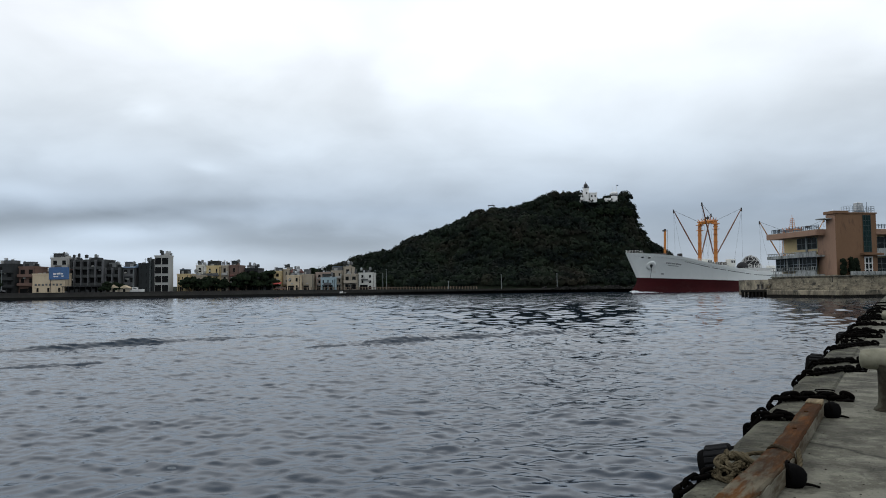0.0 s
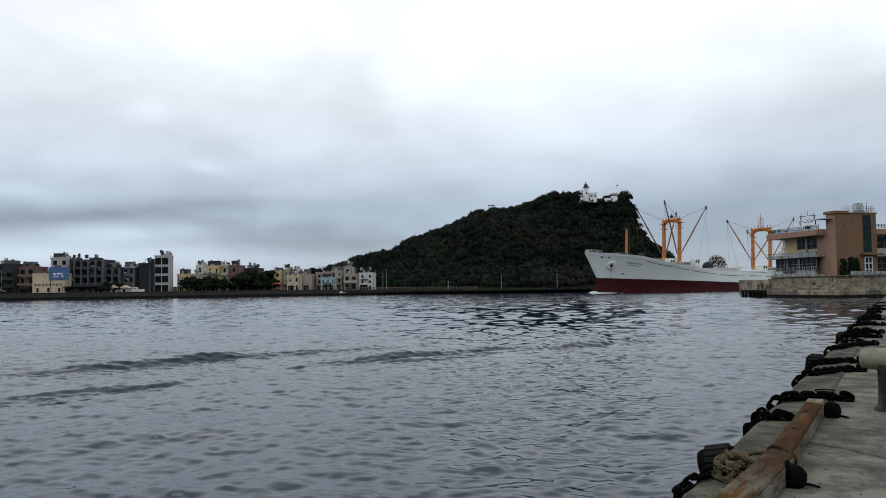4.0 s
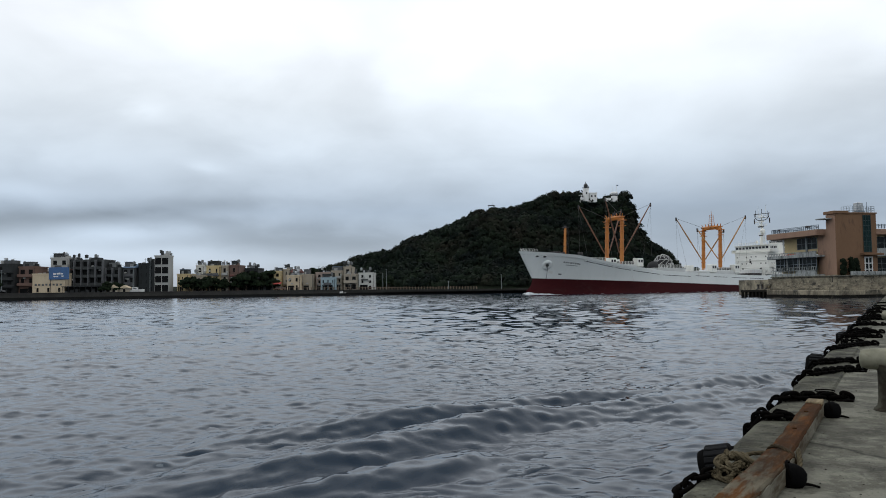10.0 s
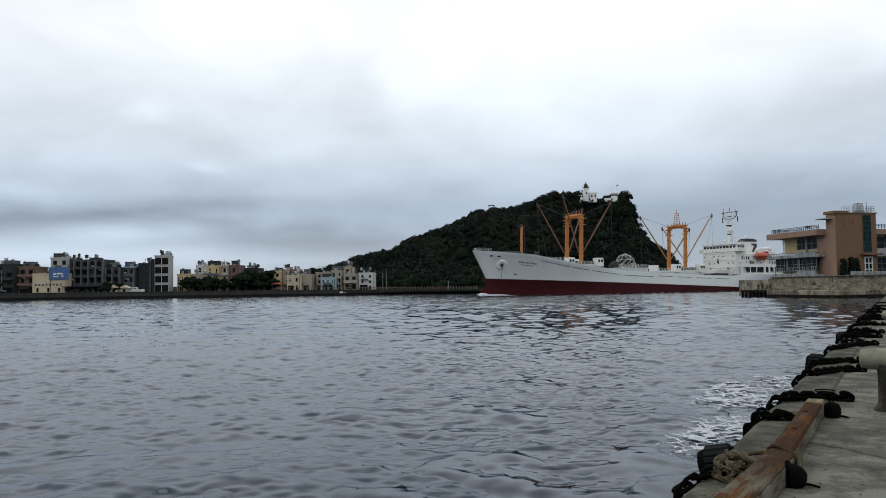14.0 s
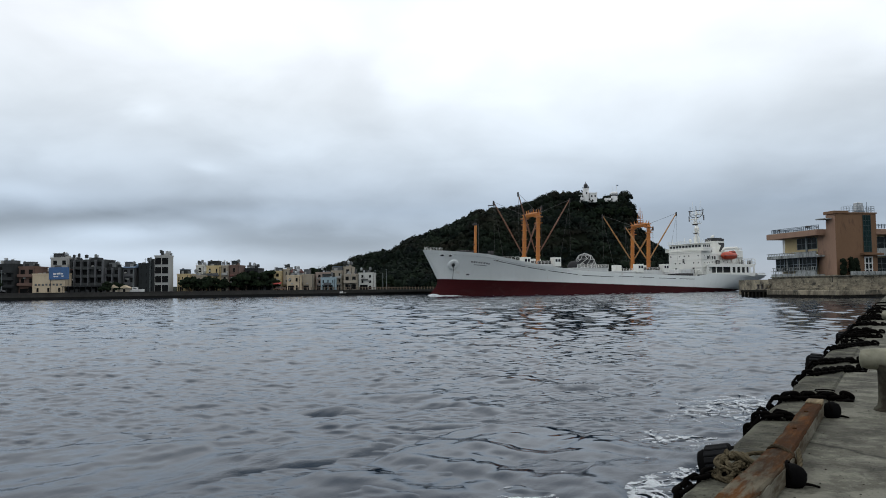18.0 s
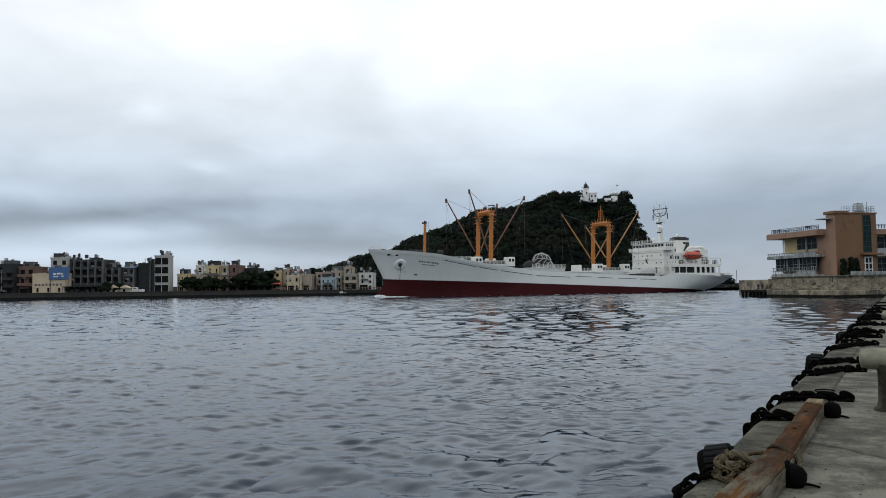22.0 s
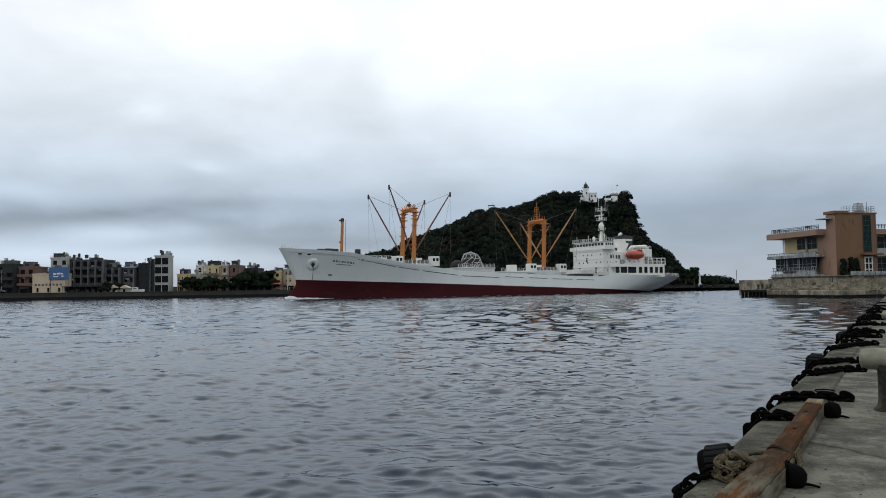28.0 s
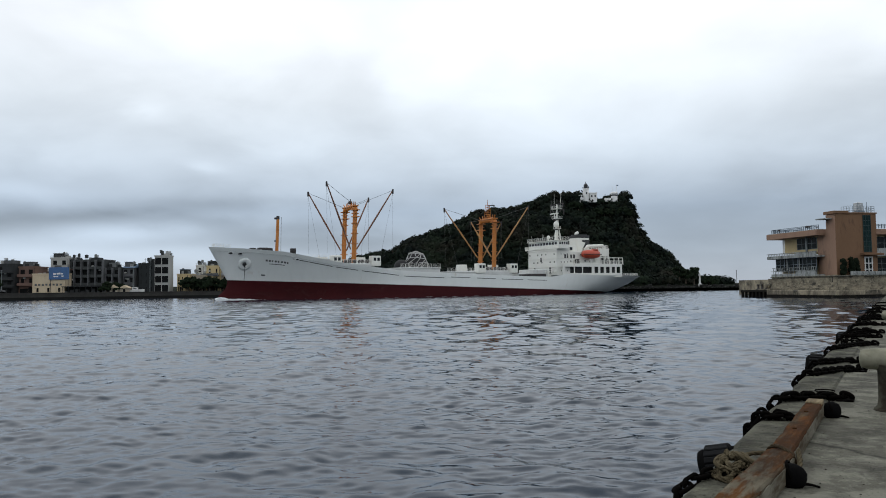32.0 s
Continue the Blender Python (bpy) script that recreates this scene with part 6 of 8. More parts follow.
def link_mesh():
    g = Geo()
    pts = []
    for i in range(14):
        a = i * math.tau / 14
        x = 0.034 * math.cos(a) + (0.034 if math.cos(a) >= 0 else -0.034)
        pts.append(Vector((x, 0.036 * math.sin(a), 0)))
    vs, fs = [], []
    for i, p in enumerate(pts):
        d = (pts[(i + 1) % 14] - pts[i - 1]).normalized()
        nrm = Vector((d.y, -d.x, 0))
        for k in range(6):
            b = k * math.tau / 6
            vs.append(p + (nrm * math.cos(b) + Vector((0, 0, 1)) * math.sin(b)) * 0.0155)
    for i in range(14):
        for k in range(6):
            fs.append((i * 6 + k, ((i + 1) % 14) * 6 + k, ((i + 1) % 14) * 6 + (k + 1) % 6, i * 6 + (k + 1) % 6))
    me = g.add(vs, fs).mesh("link", True)
    me.materials.append(CHAINBLACK)
    return me


LINK = link_mesh()


def chain(pts, label, size=1.0):
    """Chain links laid end to end along points of the quay."""
    c = empty("mooring_chain", QUAY, label, "chain", "chains over the quay edge")
    pts = [Vector(p) for p in pts]
    seg = [(b - a).length for a, b in zip(pts, pts[1:])]
    total, step = sum(seg), 0.088 * size
    n = int(total / step)
    for i in range(n):
        d = (i + 0.5) * step
        for a, b, l in zip(pts, pts[1:], seg):
            if d <= l:
                break
            d -= l
        p = a.lerp(b, min(1, d / l))
        o = new("link", LINK)
        o.parent = c
        tw = (90 if i % 2 else 0) + random.uniform(-14, 14)
        o.matrix_basis = Matrix.Translation(p) @ (b - a).to_track_quat("X", "Z").to_matrix().to_4x4() @ Matrix.Rotation(radians(tw * 0.9 + 8), 4, "X") @ Matrix.Scale(size, 4)
    return c


def over_edge(s, s_in, d_in, drop=1.2, z=0.026, size=1.0, jump=0.0):
    """From a ring on the deck across the edge beam and down to the water."""
    a = (s_in, -d_in, QZ + z)
    return [a, ((s_in * 0.6 + s * 0.4), -d_in * 0.6, QZ + z + 0.01 + jump), (s * 0.85 + s_in * 0.15, -0.15, QZ + z + 0.02 + jump * 0.5), (s, -0.03, QZ + 0.03), (s - 0.02, 0.035, QZ - 0.06), (s - 0.02, 0.04, QZ - drop)]


SPOTS = [(0.0, 0.1, 0.28, 0.0), (2.42, 2.5, 0.33, 0.0), (3.55, 3.85, 0.52, 0.0), (5.6, 6.5, 0.54, 0.0), (7.0, 7.6, 0.5, 0.0), (9.5, 11.0, 0.58, 0.0),
         (12.6, 13.0, 0.6, 0.0), (14.2, 14.6, 0.62, 0.03), (17.4, 17.9, 0.6, 0.0), (20.6, 21.2, 0.6, 0.02), (22.8, 23.4, 0.58, 0.0), (26.5, 27, 0.6, 0.0), (30, 30.5, 0.6, 0.0), (35, 35.5, 0.6, 0.0), (41, 41.5, 0.6, 0.0)]
random.seed(5)
for i, (s, s_in, d_in, jmp) in enumerate(SPOTS):
    if i == 0:
        chain([(0.62, -0.16, QZ + 0.03), (0.32, -0.05, QZ + 0.03), (0.18, 0.03, QZ - 0.02), (0.1, 0.05, QZ - 0.3), (0.08, 0.05, QZ - 1.1)], "blackened chain hanging over the quay edge", 0.8)
        continue
    chain(over_edge(s, s_in, d_in, size=0.85, jump=jmp), "heavy blackened chain draped over the quay edge", 0.95)
    chain(over_edge(s + 0.085, s_in + 0.07, d_in - 0.03, size=0.85, jump=jmp * 0.5), "second strand of blackened chain over the edge", 0.95)
    if i in (6, 8, 10, 12):
        chain(over_edge(s + 0.24, s_in + 0.3, d_in - 0.06, size=0.85, jump=0.05), "tangled third strand of blackened chain", 1.0)
    if i in (5, 7, 9, 11):
        chain([(s_in - 0.1, -d_in + 0.1, QZ + 0.04), (s_in + 0.12, -d_in + 0.22, QZ + 0.07), (s_in + 0.08, -0.2, QZ + 0.07), (s_in - 0.2, -0.12, QZ + 0.05)], "loose chain heaped on the edge beam", 0.95)
    if i < 2:
        continue
    e = placed(empty("ring_bolt", Matrix(), "black mooring ring with shackle bolted to the deck", "mooring ring", "mooring rings"), QUAY @ pose(s_in, -d_in - 0.03, QZ))
    part("base_plate", Geo().cbox(-0.08, 0.08, -0.07, 0.07, 0, 0.02, 0.006), CHAINBLACK, e)
    part("eye", Geo().torus(Matrix.Translation((0, 0.01, 0.035)) @ Matrix.Rotation(radians(90), 4, "X"), 0.035, 0.014, 14, 6), CHAINBLACK, e, "", True)
    part("ring", Geo().torus(Matrix.Translation((0.02, -0.015, 0.045)) @ Matrix.Rotation(radians(34), 4, "Y") @ Matrix.Rotation(radians(20), 4, "X"), 0.048, 0.020, 18, 7), CHAINBLACK, e, "", True)
    part("shackle", Geo().path([(0.0, 0.05, 0.03), (0.03, 0.10, 0.06), (0.02, 0.16, 0.055), (-0.03, 0.155, 0.05), (-0.03, 0.09, 0.04), (0.0, 0.05, 0.03)], 0.017, 6), CHAINBLACK, e, "", True)
    if i == 2:
        bow = [(0.05 * math.cos(a) - 0.02, 0.16 + 0.08 * math.sin(a), 0.07 + 0.02 * math.cos(a * 0.5)) for a in np.linspace(-1.6, 4.4, 22)]
        part("wire_loop", Geo().path(bow, 0.006, 5), CHAINBLACK, e, "thin wire loop over the chain", True)

# rubber blocks by the bar
for s, d, r, h in ((0.46, 0.425, 0.068, 0.112), (2.84, 0.455, 0.06, 0.12)):
    e = placed(empty("rubber_block", Matrix(), "black worn rubber block chained beside the bar", "rubber block", "rubber blocks"), QUAY @ pose(s, -d - 0.06, QZ))
    blk = Geo().lathe([(r * 0.75, 0), (r * 0.98, 0.015), (r * 1.08, h * 0.35), (r * 1.05, h * 0.6), (r * 0.82, h * 0.88), (r * 0.35, h)], 18)
    blk.v = [tuple(Vector(p) * (1 + 0.10 * noise.noise(Vector(p) * 22))) for p in blk.v]
    part("block", blk, RUBBER, e, "", True)
    part("lashing", Geo().torus(Matrix.Translation((0, 0, h * 0.55)) @ Matrix.Rotation(radians(70), 4, "X"), r * 1.02, 0.007, 20, 5), CHAINBLACK, e, "wire lashing round the block")
    part("tail", Geo().path([(0, -r * 0.8, 0.02), (0.02, -r * 1.4, 0.012), (0.0, -r * 1.9, 0.01)], [0.009, 0.008, 0.006], 6), CHAINBLACK, e)


def tyre(s, z, tilt, R=0.28):
    t = placed(empty("tyre_fender", Matrix(), "old black tyre hung as a fender on the quay face", "tyre", "tyre fenders"), QUAY @ pose(s, 0.075, z, 90 + tilt, 0, 0))
    g = Geo()
    prof = [(0.23, -0.10), (0.27, -0.125), (0.36, -0.13), (0.405, -0.105), (0.42, -0.05), (0.42, 0.05), (0.405, 0.105), (0.36, 0.13), (0.27, 0.125), (0.23, 0.10), (0.25, 0.05), (0.33, 0.02), (0.33, -0.02), (0.25, -0.05)]
    n, m = 36, len(prof)
    vs = [(r * R / 0.42 * math.cos(i * math.tau / n), r * R / 0.42 * math.sin(i * math.tau / n), zz) for i in range(n) for r, zz in prof]
    fs = [(i * m + j, ((i + 1) % n) * m + j, ((i + 1) % n) * m + (j + 1) % m, i * m + (j + 1) % m) for i in range(n) for j in range(m)]
    body = part("tyre", g.add(vs, fs), RUBBER, t, "", True)
    lugs = max(16, round(R * 100))
    for i in range(lugs):
        a = i * math.tau / lugs
        part("tread_block", Geo().cbox(-0.02, 0.02, -0.02, 0.02, -0.078, 0.078, 0.006, Matrix.Rotation(a, 4, "Z") @ Matrix.Translation((R * 1.0, 0, 0))), TREAD, body)


for s, z, tl, R in ((1.50, 0.905, -12, 0.105), (8.45, 0.82, 3, 0.25), (14.9, 0.76, -3, 0.28), (19.0, 0.72, 0, 0.28), (24.5, 0.75, 2, 0.28), (33, 0.75, 0, 0.28)):
    tyre(s, z, tl, R)


def rope_strands(pts, r, turns=26.0, n=3):
    """A laid rope: strands twisted round a line."""
    pts = [Vector(p) for p in pts]
    fine = []
    for i in range(len(pts) - 1):
        p0, p1, p2, p3 = pts[max(i - 1, 0)], pts[i], pts[i + 1], pts[min(i + 2, len(pts) - 1)]
        for k in range(5):
            f = k / 5
            fine.append(0.5 * (2 * p1 + (p2 - p0) * f + (2 * p0 - 5 * p1 + 4 * p2 - p3) * f * f + (3 * p1 - p0 - 3 * p2 + p3) * f ** 3))
    fine.append(pts[-1])
    g = Geo()
    for k in range(n):
        out, run = [], 0.0
        for i, p in enumerate(fine):
            d = (fine[min(i + 1, len(fine) - 1)] - fine[max(i - 1, 0)]).normalized()
            a = d.cross(Vector((0.13, 0.21, 1))).normalized()
            c = d.cross(a)
            run += (fine[i] - fine[i - 1]).length if i else 0
            w = run * turns * 2 + k * math.tau / n
            out.append(p + (a * math.cos(w) + c * math.sin(w)) * r * 0.55)
        g.path(out, r * 0.6, 5)
    return g


def rope_pile():
    r = placed(empty("rope", Matrix(), "frayed tan mooring rope knotted round the bar", "rope"), QUAY @ pose(0.42, -0.2, QZ + 0.015))
    rng = random.Random(3)
    for k in range(5):
        pts = []
        ph, rad = rng.random() * 6, rng.uniform(0.045, 0.08)
        cx, cy = rng.uniform(-0.05, 0.05), rng.uniform(-0.03, 0.045)
        tx, ty = rng.uniform(-0.7, 0.7), rng.uniform(-0.7, 0.7)
        for i in range(11):
            a = ph + i * 0.62
            x, y = rad * math.cos(a) * 1.25, rad * math.sin(a) * (1 + 0.3 * math.sin(i))
            pts.append((cx + x + 0.02 * math.sin(i * 1.7 + k), cy + y + 0.02 * math.cos(i * 1.2 + k), max(0.014, 0.045 + 0.012 * k + x * tx + y * ty)))
        part("coil", rope_strands(pts, 0.0135, 22.0), ROPE, r, "", True)
    blot = []
    for k in range(26):
        a = k * math.tau / 26
        q = 0.85 + 0.3 * noise.noise(Vector((math.cos(a) * 2, math.sin(a) * 2, 5)))
        blot.append((0.13 + 0.23 * q * math.cos(a), -0.03 + 0.10 * q * math.sin(a)))
    # black lump puts the shade between the coils into colour
    part("dark_core", Geo().lathe([(0.075, 0.0), (0.078, 0.02), (0.06, 0.042), (0.02, 0.052)], 14), CHAINBLACK, r, "black lump for the dark gaps between the coils", True)
    # flat black blot with a wavy edge, lying under the rope
    part("dark_patch", Geo().prism(blot, -0.012, 0.012), CHAINBLACK, r, "flat black patch under the rope")
    loop = []
    for i in range(19):
        a = math.pi * (-0.08 + 1.16 * i / 18)
        loop.append((0.42 + 0.03 * math.sin(a * 2) - 0.14 * (1 - math.cos(a)) * 0.5, -0.195 + 0.086 * math.cos(a), 0.005 + 0.118 * math.sin(a) ** 0.5 if math.sin(a) > 0 else 0.01))
    part("loop", rope_strands(loop, 0.0105), OLDROPE, r, "dark tarred rope loop round the bar", True)
    part("strand", rope_strands([(0.52, -0.10, 0.05), (0.45, -0.02, 0.05), (0.3, 0.05, 0.045), (0.12, 0.04, 0.09), (0.0, 0.0, 0.12)], 0.0125), ROPE, r, "", True)
    part("strand", rope_strands([(0.36, -0.285, 0.112), (0.27, -0.30, 0.08), (0.19, -0.305, 0.04), (0.11, -0.30, 0.016), (0.03, -0.295, 0.03)], 0.014), ROPE, r, "pale rope end hanging down the bar's side", True)
    for k in range(22):
        a = rng.random() * 6
        p = Vector((0.10 * math.cos(a), 0.07 * math.sin(a), rng.uniform(0.02, 0.09)))
        part("frayed_end", Geo().path([p, p + Vector((rng.uniform(-.05, .05), rng.uniform(-.05, .05), 0.02)), p + Vector((rng.uniform(-.08, .08), rng.uniform(-.07, .07), rng.uniform(-0.03, 0.0)))], [0.008, 0.005, 0.002], 5), ROPE, r)


rope_pile()


def bollard(s, d, k=1.0):
    b = placed(empty("bollard", Matrix(), "mossy yellow-grey iron bollard with a broad head", "bollard", "bollards on the quay"), QUAY @ pose(s, -d, QZ, 0, 0, 90))
    part("stem", Geo().lathe([(0.16, 0), (0.155, 0.015), (0.13, 0.04), (0.12, 0.10), (0.12, 0.32), (0.15, 0.38)], 24), STEMIRON, b, "rusty stem, darkened in colour for the shade under the head", True)
    g = Geo()
    rings = []
    for i in range(11):
        a = math.pi * i / 10
        rings.append((0.02 + 0.088 * max(0.0, math.sin(a)) ** 0.3, -0.25 * math.cos(a)))
    g.lathe(rings, 18, m=Matrix.Translation((0, 0, 0.42)) @ Matrix.Rotation(radians(90), 4, "Y") @ Matrix.Diagonal((0.86, 1.15, 1, 1)))
    part("head", g, BOLLARD, b, "", True)


for s in (3.42, 13.4, 23.4, 33.4, 43.4):
    bollard(s, 0.94)


def grit():
    """Small stones, flakes of rust and dirt strewn over the deck."""
    rng = np.random.default_rng(31)
    n = 2600
    x, y = -1.5 + 14 * rng.random(n) ** 1.5, -0.05 - 3.2 * rng.random(n) ** 1.3
    r = 0.0025 + 0.006 * rng.random(n) ** 4
    ring = np.array([(math.cos(a), math.sin(a), 0) for a in np.linspace(0, math.tau, 6)[:-1]] + [(0, 0, 0.6)])
    v = np.stack([x, y, np.full(n, QZ + 0.004) + np.where(y > -0.4, 0.013, 0)], -1)[:, None, :] + ring[None] * (r[:, None, None] * (0.7 + 0.6 * rng.random((n, 6, 1))))
    f = np.array([(k, (k + 1) % 5, 5, 5) for k in range(5)])
    fs = (np.arange(n)[:, None, None] * 6 + f[None, :, :3]).reshape(-1, 3)
    g = part("grit", array_mesh("grit", v.reshape(-1, 3), fs), GRIT)
    g.matrix_world = QUAY
    tagged(g, "dark grit and rust flakes strewn over the quay deck", "grit", kind="stuff")


GRIT = mat("dark_grit", (0.03, 0.026, 0.02), (0.015, 0.013, 0.01), 0.95, spec=0.1, scale=8.0)
grit()


# ---- lighthouse on the hill, beacons, trees, poles and clutter of the far shore ----
LIGHTWHITE = mat("lighthouse_white", (0.78, 0.78, 0.76), (0.68, 0.68, 0.66), 0.7, scale=0.6)


def lighthouse():
    L = empty("lighthouse", pose(71.0, 378, 45.1), "white brick lighthouse with a black dome and keeper's house", "lighthouse")
    part("tower", Geo().lathe([(1.9, -1.5), (1.7, 2.5), (1.35, 5.2), (1.65, 5.3), (1.65, 5.6)], 8), LIGHTWHITE, L, "white octagonal tower")
    part("gallery_rail", rail([(1.55 * math.cos(a), 1.55 * math.sin(a), 5.6) for a in [k * math.tau / 8 for k in range(9)]], 0.8, 0.7, 0.05), DARKSTEEL, L)
    part("lantern", Geo().lathe([(0.95, 5.6), (0.95, 6.8)], 8), PANE, L, "dark glazed lantern")
    part("dome", Geo().lathe([(1.1, 6.8), (1.0, 7.2), (0.7, 7.8), (0.22, 8.2), (0.07, 9.0)], 12), BLACKPAINT, L, "black lantern dome", True)
    for x0, x1, h in ((-3.6, -1.6, 1.9), (1.6, 5.0, 3.0)):
        hs = part("keeper_house", Geo().cbox(x0, x1, -2, 3, -1.5, h, 0.06), LIGHTWHITE, L)
        part("cornice", Geo().cbox(x0 - 0.2, x1 + 0.2, -2.2, 3.2, h, h + 0.3, 0.05), LIGHTWHITE, hs)
        for k in range(2):
            c = x0 + (x1 - x0) * (k + 0.5) / 2
            part("window", Geo().box(c - 0.35, c + 0.35, -2.04, -2.0, 1.0, 2.1), PANE, hs)
    part("window", Geo().box(-0.35, 0.35, -1.75, -1.6, 2.6, 3.6), PANE, L)


lighthouse()


def hilltop_station():
    s = empty("lookout_station", pose(84.9, 378, 45.4), "small white round lookout with mast and flag", "lookout")
    part("wall", Geo().lathe([(1.6, -1.5), (1.6, 2.4), (1.9, 2.5), (1.9, 2.9), (1.0, 3.4)], 14), LIGHTWHITE, s)
    part("window_band", Geo().lathe([(1.63, 1.3), (1.63, 2.0)], 14), PANE, s)
    part("mast", Geo().tube((-0.9, 0, 3.2), (-0.9, 0, 6.2), 0.09, n=5).tube((1.2, 0, 3.0), (1.2, 0, 7.0), 0.09, n=5), WHITEPAINT, s)
    part("flag", Geo().cbox(1.25, 2.1, -0.02, 0.02, 6.4, 6.9, 0.005), ROOFBLUE, s)
    part("terrace", Geo().cbox(-4.6, -1.7, -1, 2, -1.5, 0.3, 0.05), LIGHTWHITE, s)


hilltop_station()
hut = empty("lookout_hut", pose(24.2, 379, 41.2), "small open hut on the ridge with thin posts", "hut")
part("hut_roof", Geo().cbox(-1.6, 1.6, -1.2, 1.2, 1.7, 1.95, 0.03), DARKSTEEL, hut)
for dx, dy in ((-1.2, -0.9), (1.2, -0.9), (-1.2, 0.9), (1.2, 0.9)):
    part("post", Geo().tube((dx, dy, -2), (dx, dy, 1.7), 0.1, n=5), DARKSTEEL, hut)
part("aerial", Geo().tube((0.4, 0, 1.9), (0.4, 0, 3.6), 0.05, n=4), DARKSTEEL, hut)

def tree(x, y, z, h, r, seed, label="dark green broadleaf tree on the far quay", clumps=26, leaf=0.42):
    """Tapered trunk, limbs and an uneven crown of leaf clumps."""
    rng = np.random.default_rng(seed)
    t = empty("tree", pose(x, y, z), label, "tree", "trees along the far shore")
    g = Geo().path([(0, 0, -0.5), (0.1, 0, h * 0.25), (0.0, 0.1, h * 0.5), (0.05, 0, h * 0.72)], [0.28, 0.22, 0.16, 0.08], 7)
    c = []
    for k in range(clumps):
        a, e = rng.random() * math.tau, rng.random()
        rr = r * (0.25 + 0.75 * rng.random() ** 0.6) * (1.0 - 0.45 * max(0, e - 0.35))
        c.append((rr * math.cos(a), rr * math.sin(a), h * (0.38 + 0.58 * e) - 0.12 * rr))
        if k < 8:
            g.path([(0, 0, h * (0.25 + 0.05 * k)), (c[-1][0] * 0.5, c[-1][1] * 0.5, (h * (0.3 + 0.05 * k) + c[-1][2]) / 2), c[-1]], [0.1, 0.07, 0.03], 5)
    part("trunk", g, BARK, t)
    q, f = leaf_cloud(np.array(c), rng.uniform(0.32, 0.55, clumps) * r * 0.8, 95, leaf, rng, 0.8)
    part("crown", array_mesh("crown", q, f), TREELEAF, t)
    return t


for i, (x, h, r) in enumerate(((63.5, 4.0, 2.3), (66.5, 4.2, 2.2), (75.5, 3.8, 2.3), (79, 4.4, 2.4), (81.8, 4.2, 2.3), (86.0, 4.2, 2.4), (88.2, 5.0, 2.5), (90.4, 5.4, 2.2))):
    tree(x, 374.5, float(hill_z(np.array(x), np.array(374.5))) - 0.6, h, r, 300 + i, "dark low evergreen scrub on the hilltop", 22, 0.45)
for i, (x, h, r, dy) in enumerate(((-95.4, 5.4, 2.9, 0), (-91.6, 4.6, 2.6, 1), (-88.4, 5.6, 2.8, 0), (-84.6, 4.8, 2.4, 1), (-79.8, 5.2, 2.6, 2), (-76.0, 7.4, 3.8, 1), (-71.6, 7.0, 3.8, 2), (-68.4, 7.6, 3.4, 3), (-66.4, 5.0, 2.4, 0),
                                   (-53.4, 9.0, 2.2, 12), (-51.6, 8.0, 2.0, 12), (-155, 6.5, 2.4, -4), (-26.0, 4.0, 2.2, 8), (-23.0, 5.4, 2.8, 8), (-120.5, 3.8, 2.2, -4), (-117, 3.4, 2.0, -4))):
    yy = shore_y(x) + 8 + dy
    tree(x, yy, 2.1, h, r, 40 + i)
for i, (x, y, z, h, r) in enumerate(((108.5, 333, 3.0, 7.0, 2.4), (105.5, 335, 3.5, 5.5, 2.4), (112.0, 334, 2.0, 3.6, 2.2), (115.5, 335, 1.8, 4.0, 2.6), (117.6, 336, 1.8, 3.0, 2.0), (102.5, 334, 5, 5, 2.4))):
    tree(x, y, z, h, r, 80 + i, "wind-bent dark tree behind the breakwater")


def palm(x, y, z, h, seed):
    rng = random.Random(seed)
    p = empty("palm", pose(x, y, z), "dark palm beside the grey house", "palm")
    part("trunk", Geo().path([(0, 0, -0.5), (0.15, 0, h * 0.5), (0.1, 0, h)], [0.2, 0.15, 0.12], 7), BARK, p)
    for k in range(16):
        a = k * math.tau / 16 + rng.random() * 0.3
        e = rng.uniform(-0.2, 0.9)
        pts, L = [], rng.uniform(1.9, 2.6)
        for i in range(7):
            f = i / 6
            pts.append(Vector((0.1 + math.cos(a) * L * f * math.cos(e * 0.6), math.sin(a) * L * f * math.cos(e * 0.6), h + L * (e * f * 0.6 - 0.6 * f * f))))
        vs, fs = [], []
        side = Vector((-math.sin(a), math.cos(a), 0))
        for i, q in enumerate(pts):
            w = 0.34 * math.sin(math.pi * min(0.95, (i + 0.7) / 7))
            vs += [q - side * w - Vector((0, 0, w * 0.6)), q, q + side * w - Vector((0, 0, w * 0.6))]
        for i in range(6):
            o = i * 3
            fs += [(o, o + 1, o + 4, o + 3), (o + 1, o + 2, o + 5, o + 4)]
        part("frond", Geo().add(vs, fs), TREELEAF, p)


palm(-157.0, 268, 2.5, 5.6, 3)


# billboard over the cream house, lettering too small to read
sb = empty("billboard", pose(-137.3, 274.6, 2.0), "blue billboard with white unreadable lettering over the cream house", "billboard")
part("panel", Geo().cbox(-3.6, 3.6, -0.1, 0.1, 5.2, 9.6, 0.03), mat("blue_sign_paint", (0.045, 0.12, 0.27), (0.035, 0.09, 0.21), 0.5, scale=0.5), sb)
for x0, x1, z0, z1 in ((-2.0, -0.9, 6.9, 7.5), (-0.7, 0.4, 7.0, 7.6), (0.6, 1.5, 7.0, 7.5), (-1.9, -1.1, 6.1, 6.5), (-0.9, -0.2, 6.1, 6.5), (0.9, 1.7, 6.2, 6.6)):
    part("lettering_bar", Geo().cbox(x0, x1, -0.13, -0.1, z0, z1, 0.005), WHITEPAINT, sb)
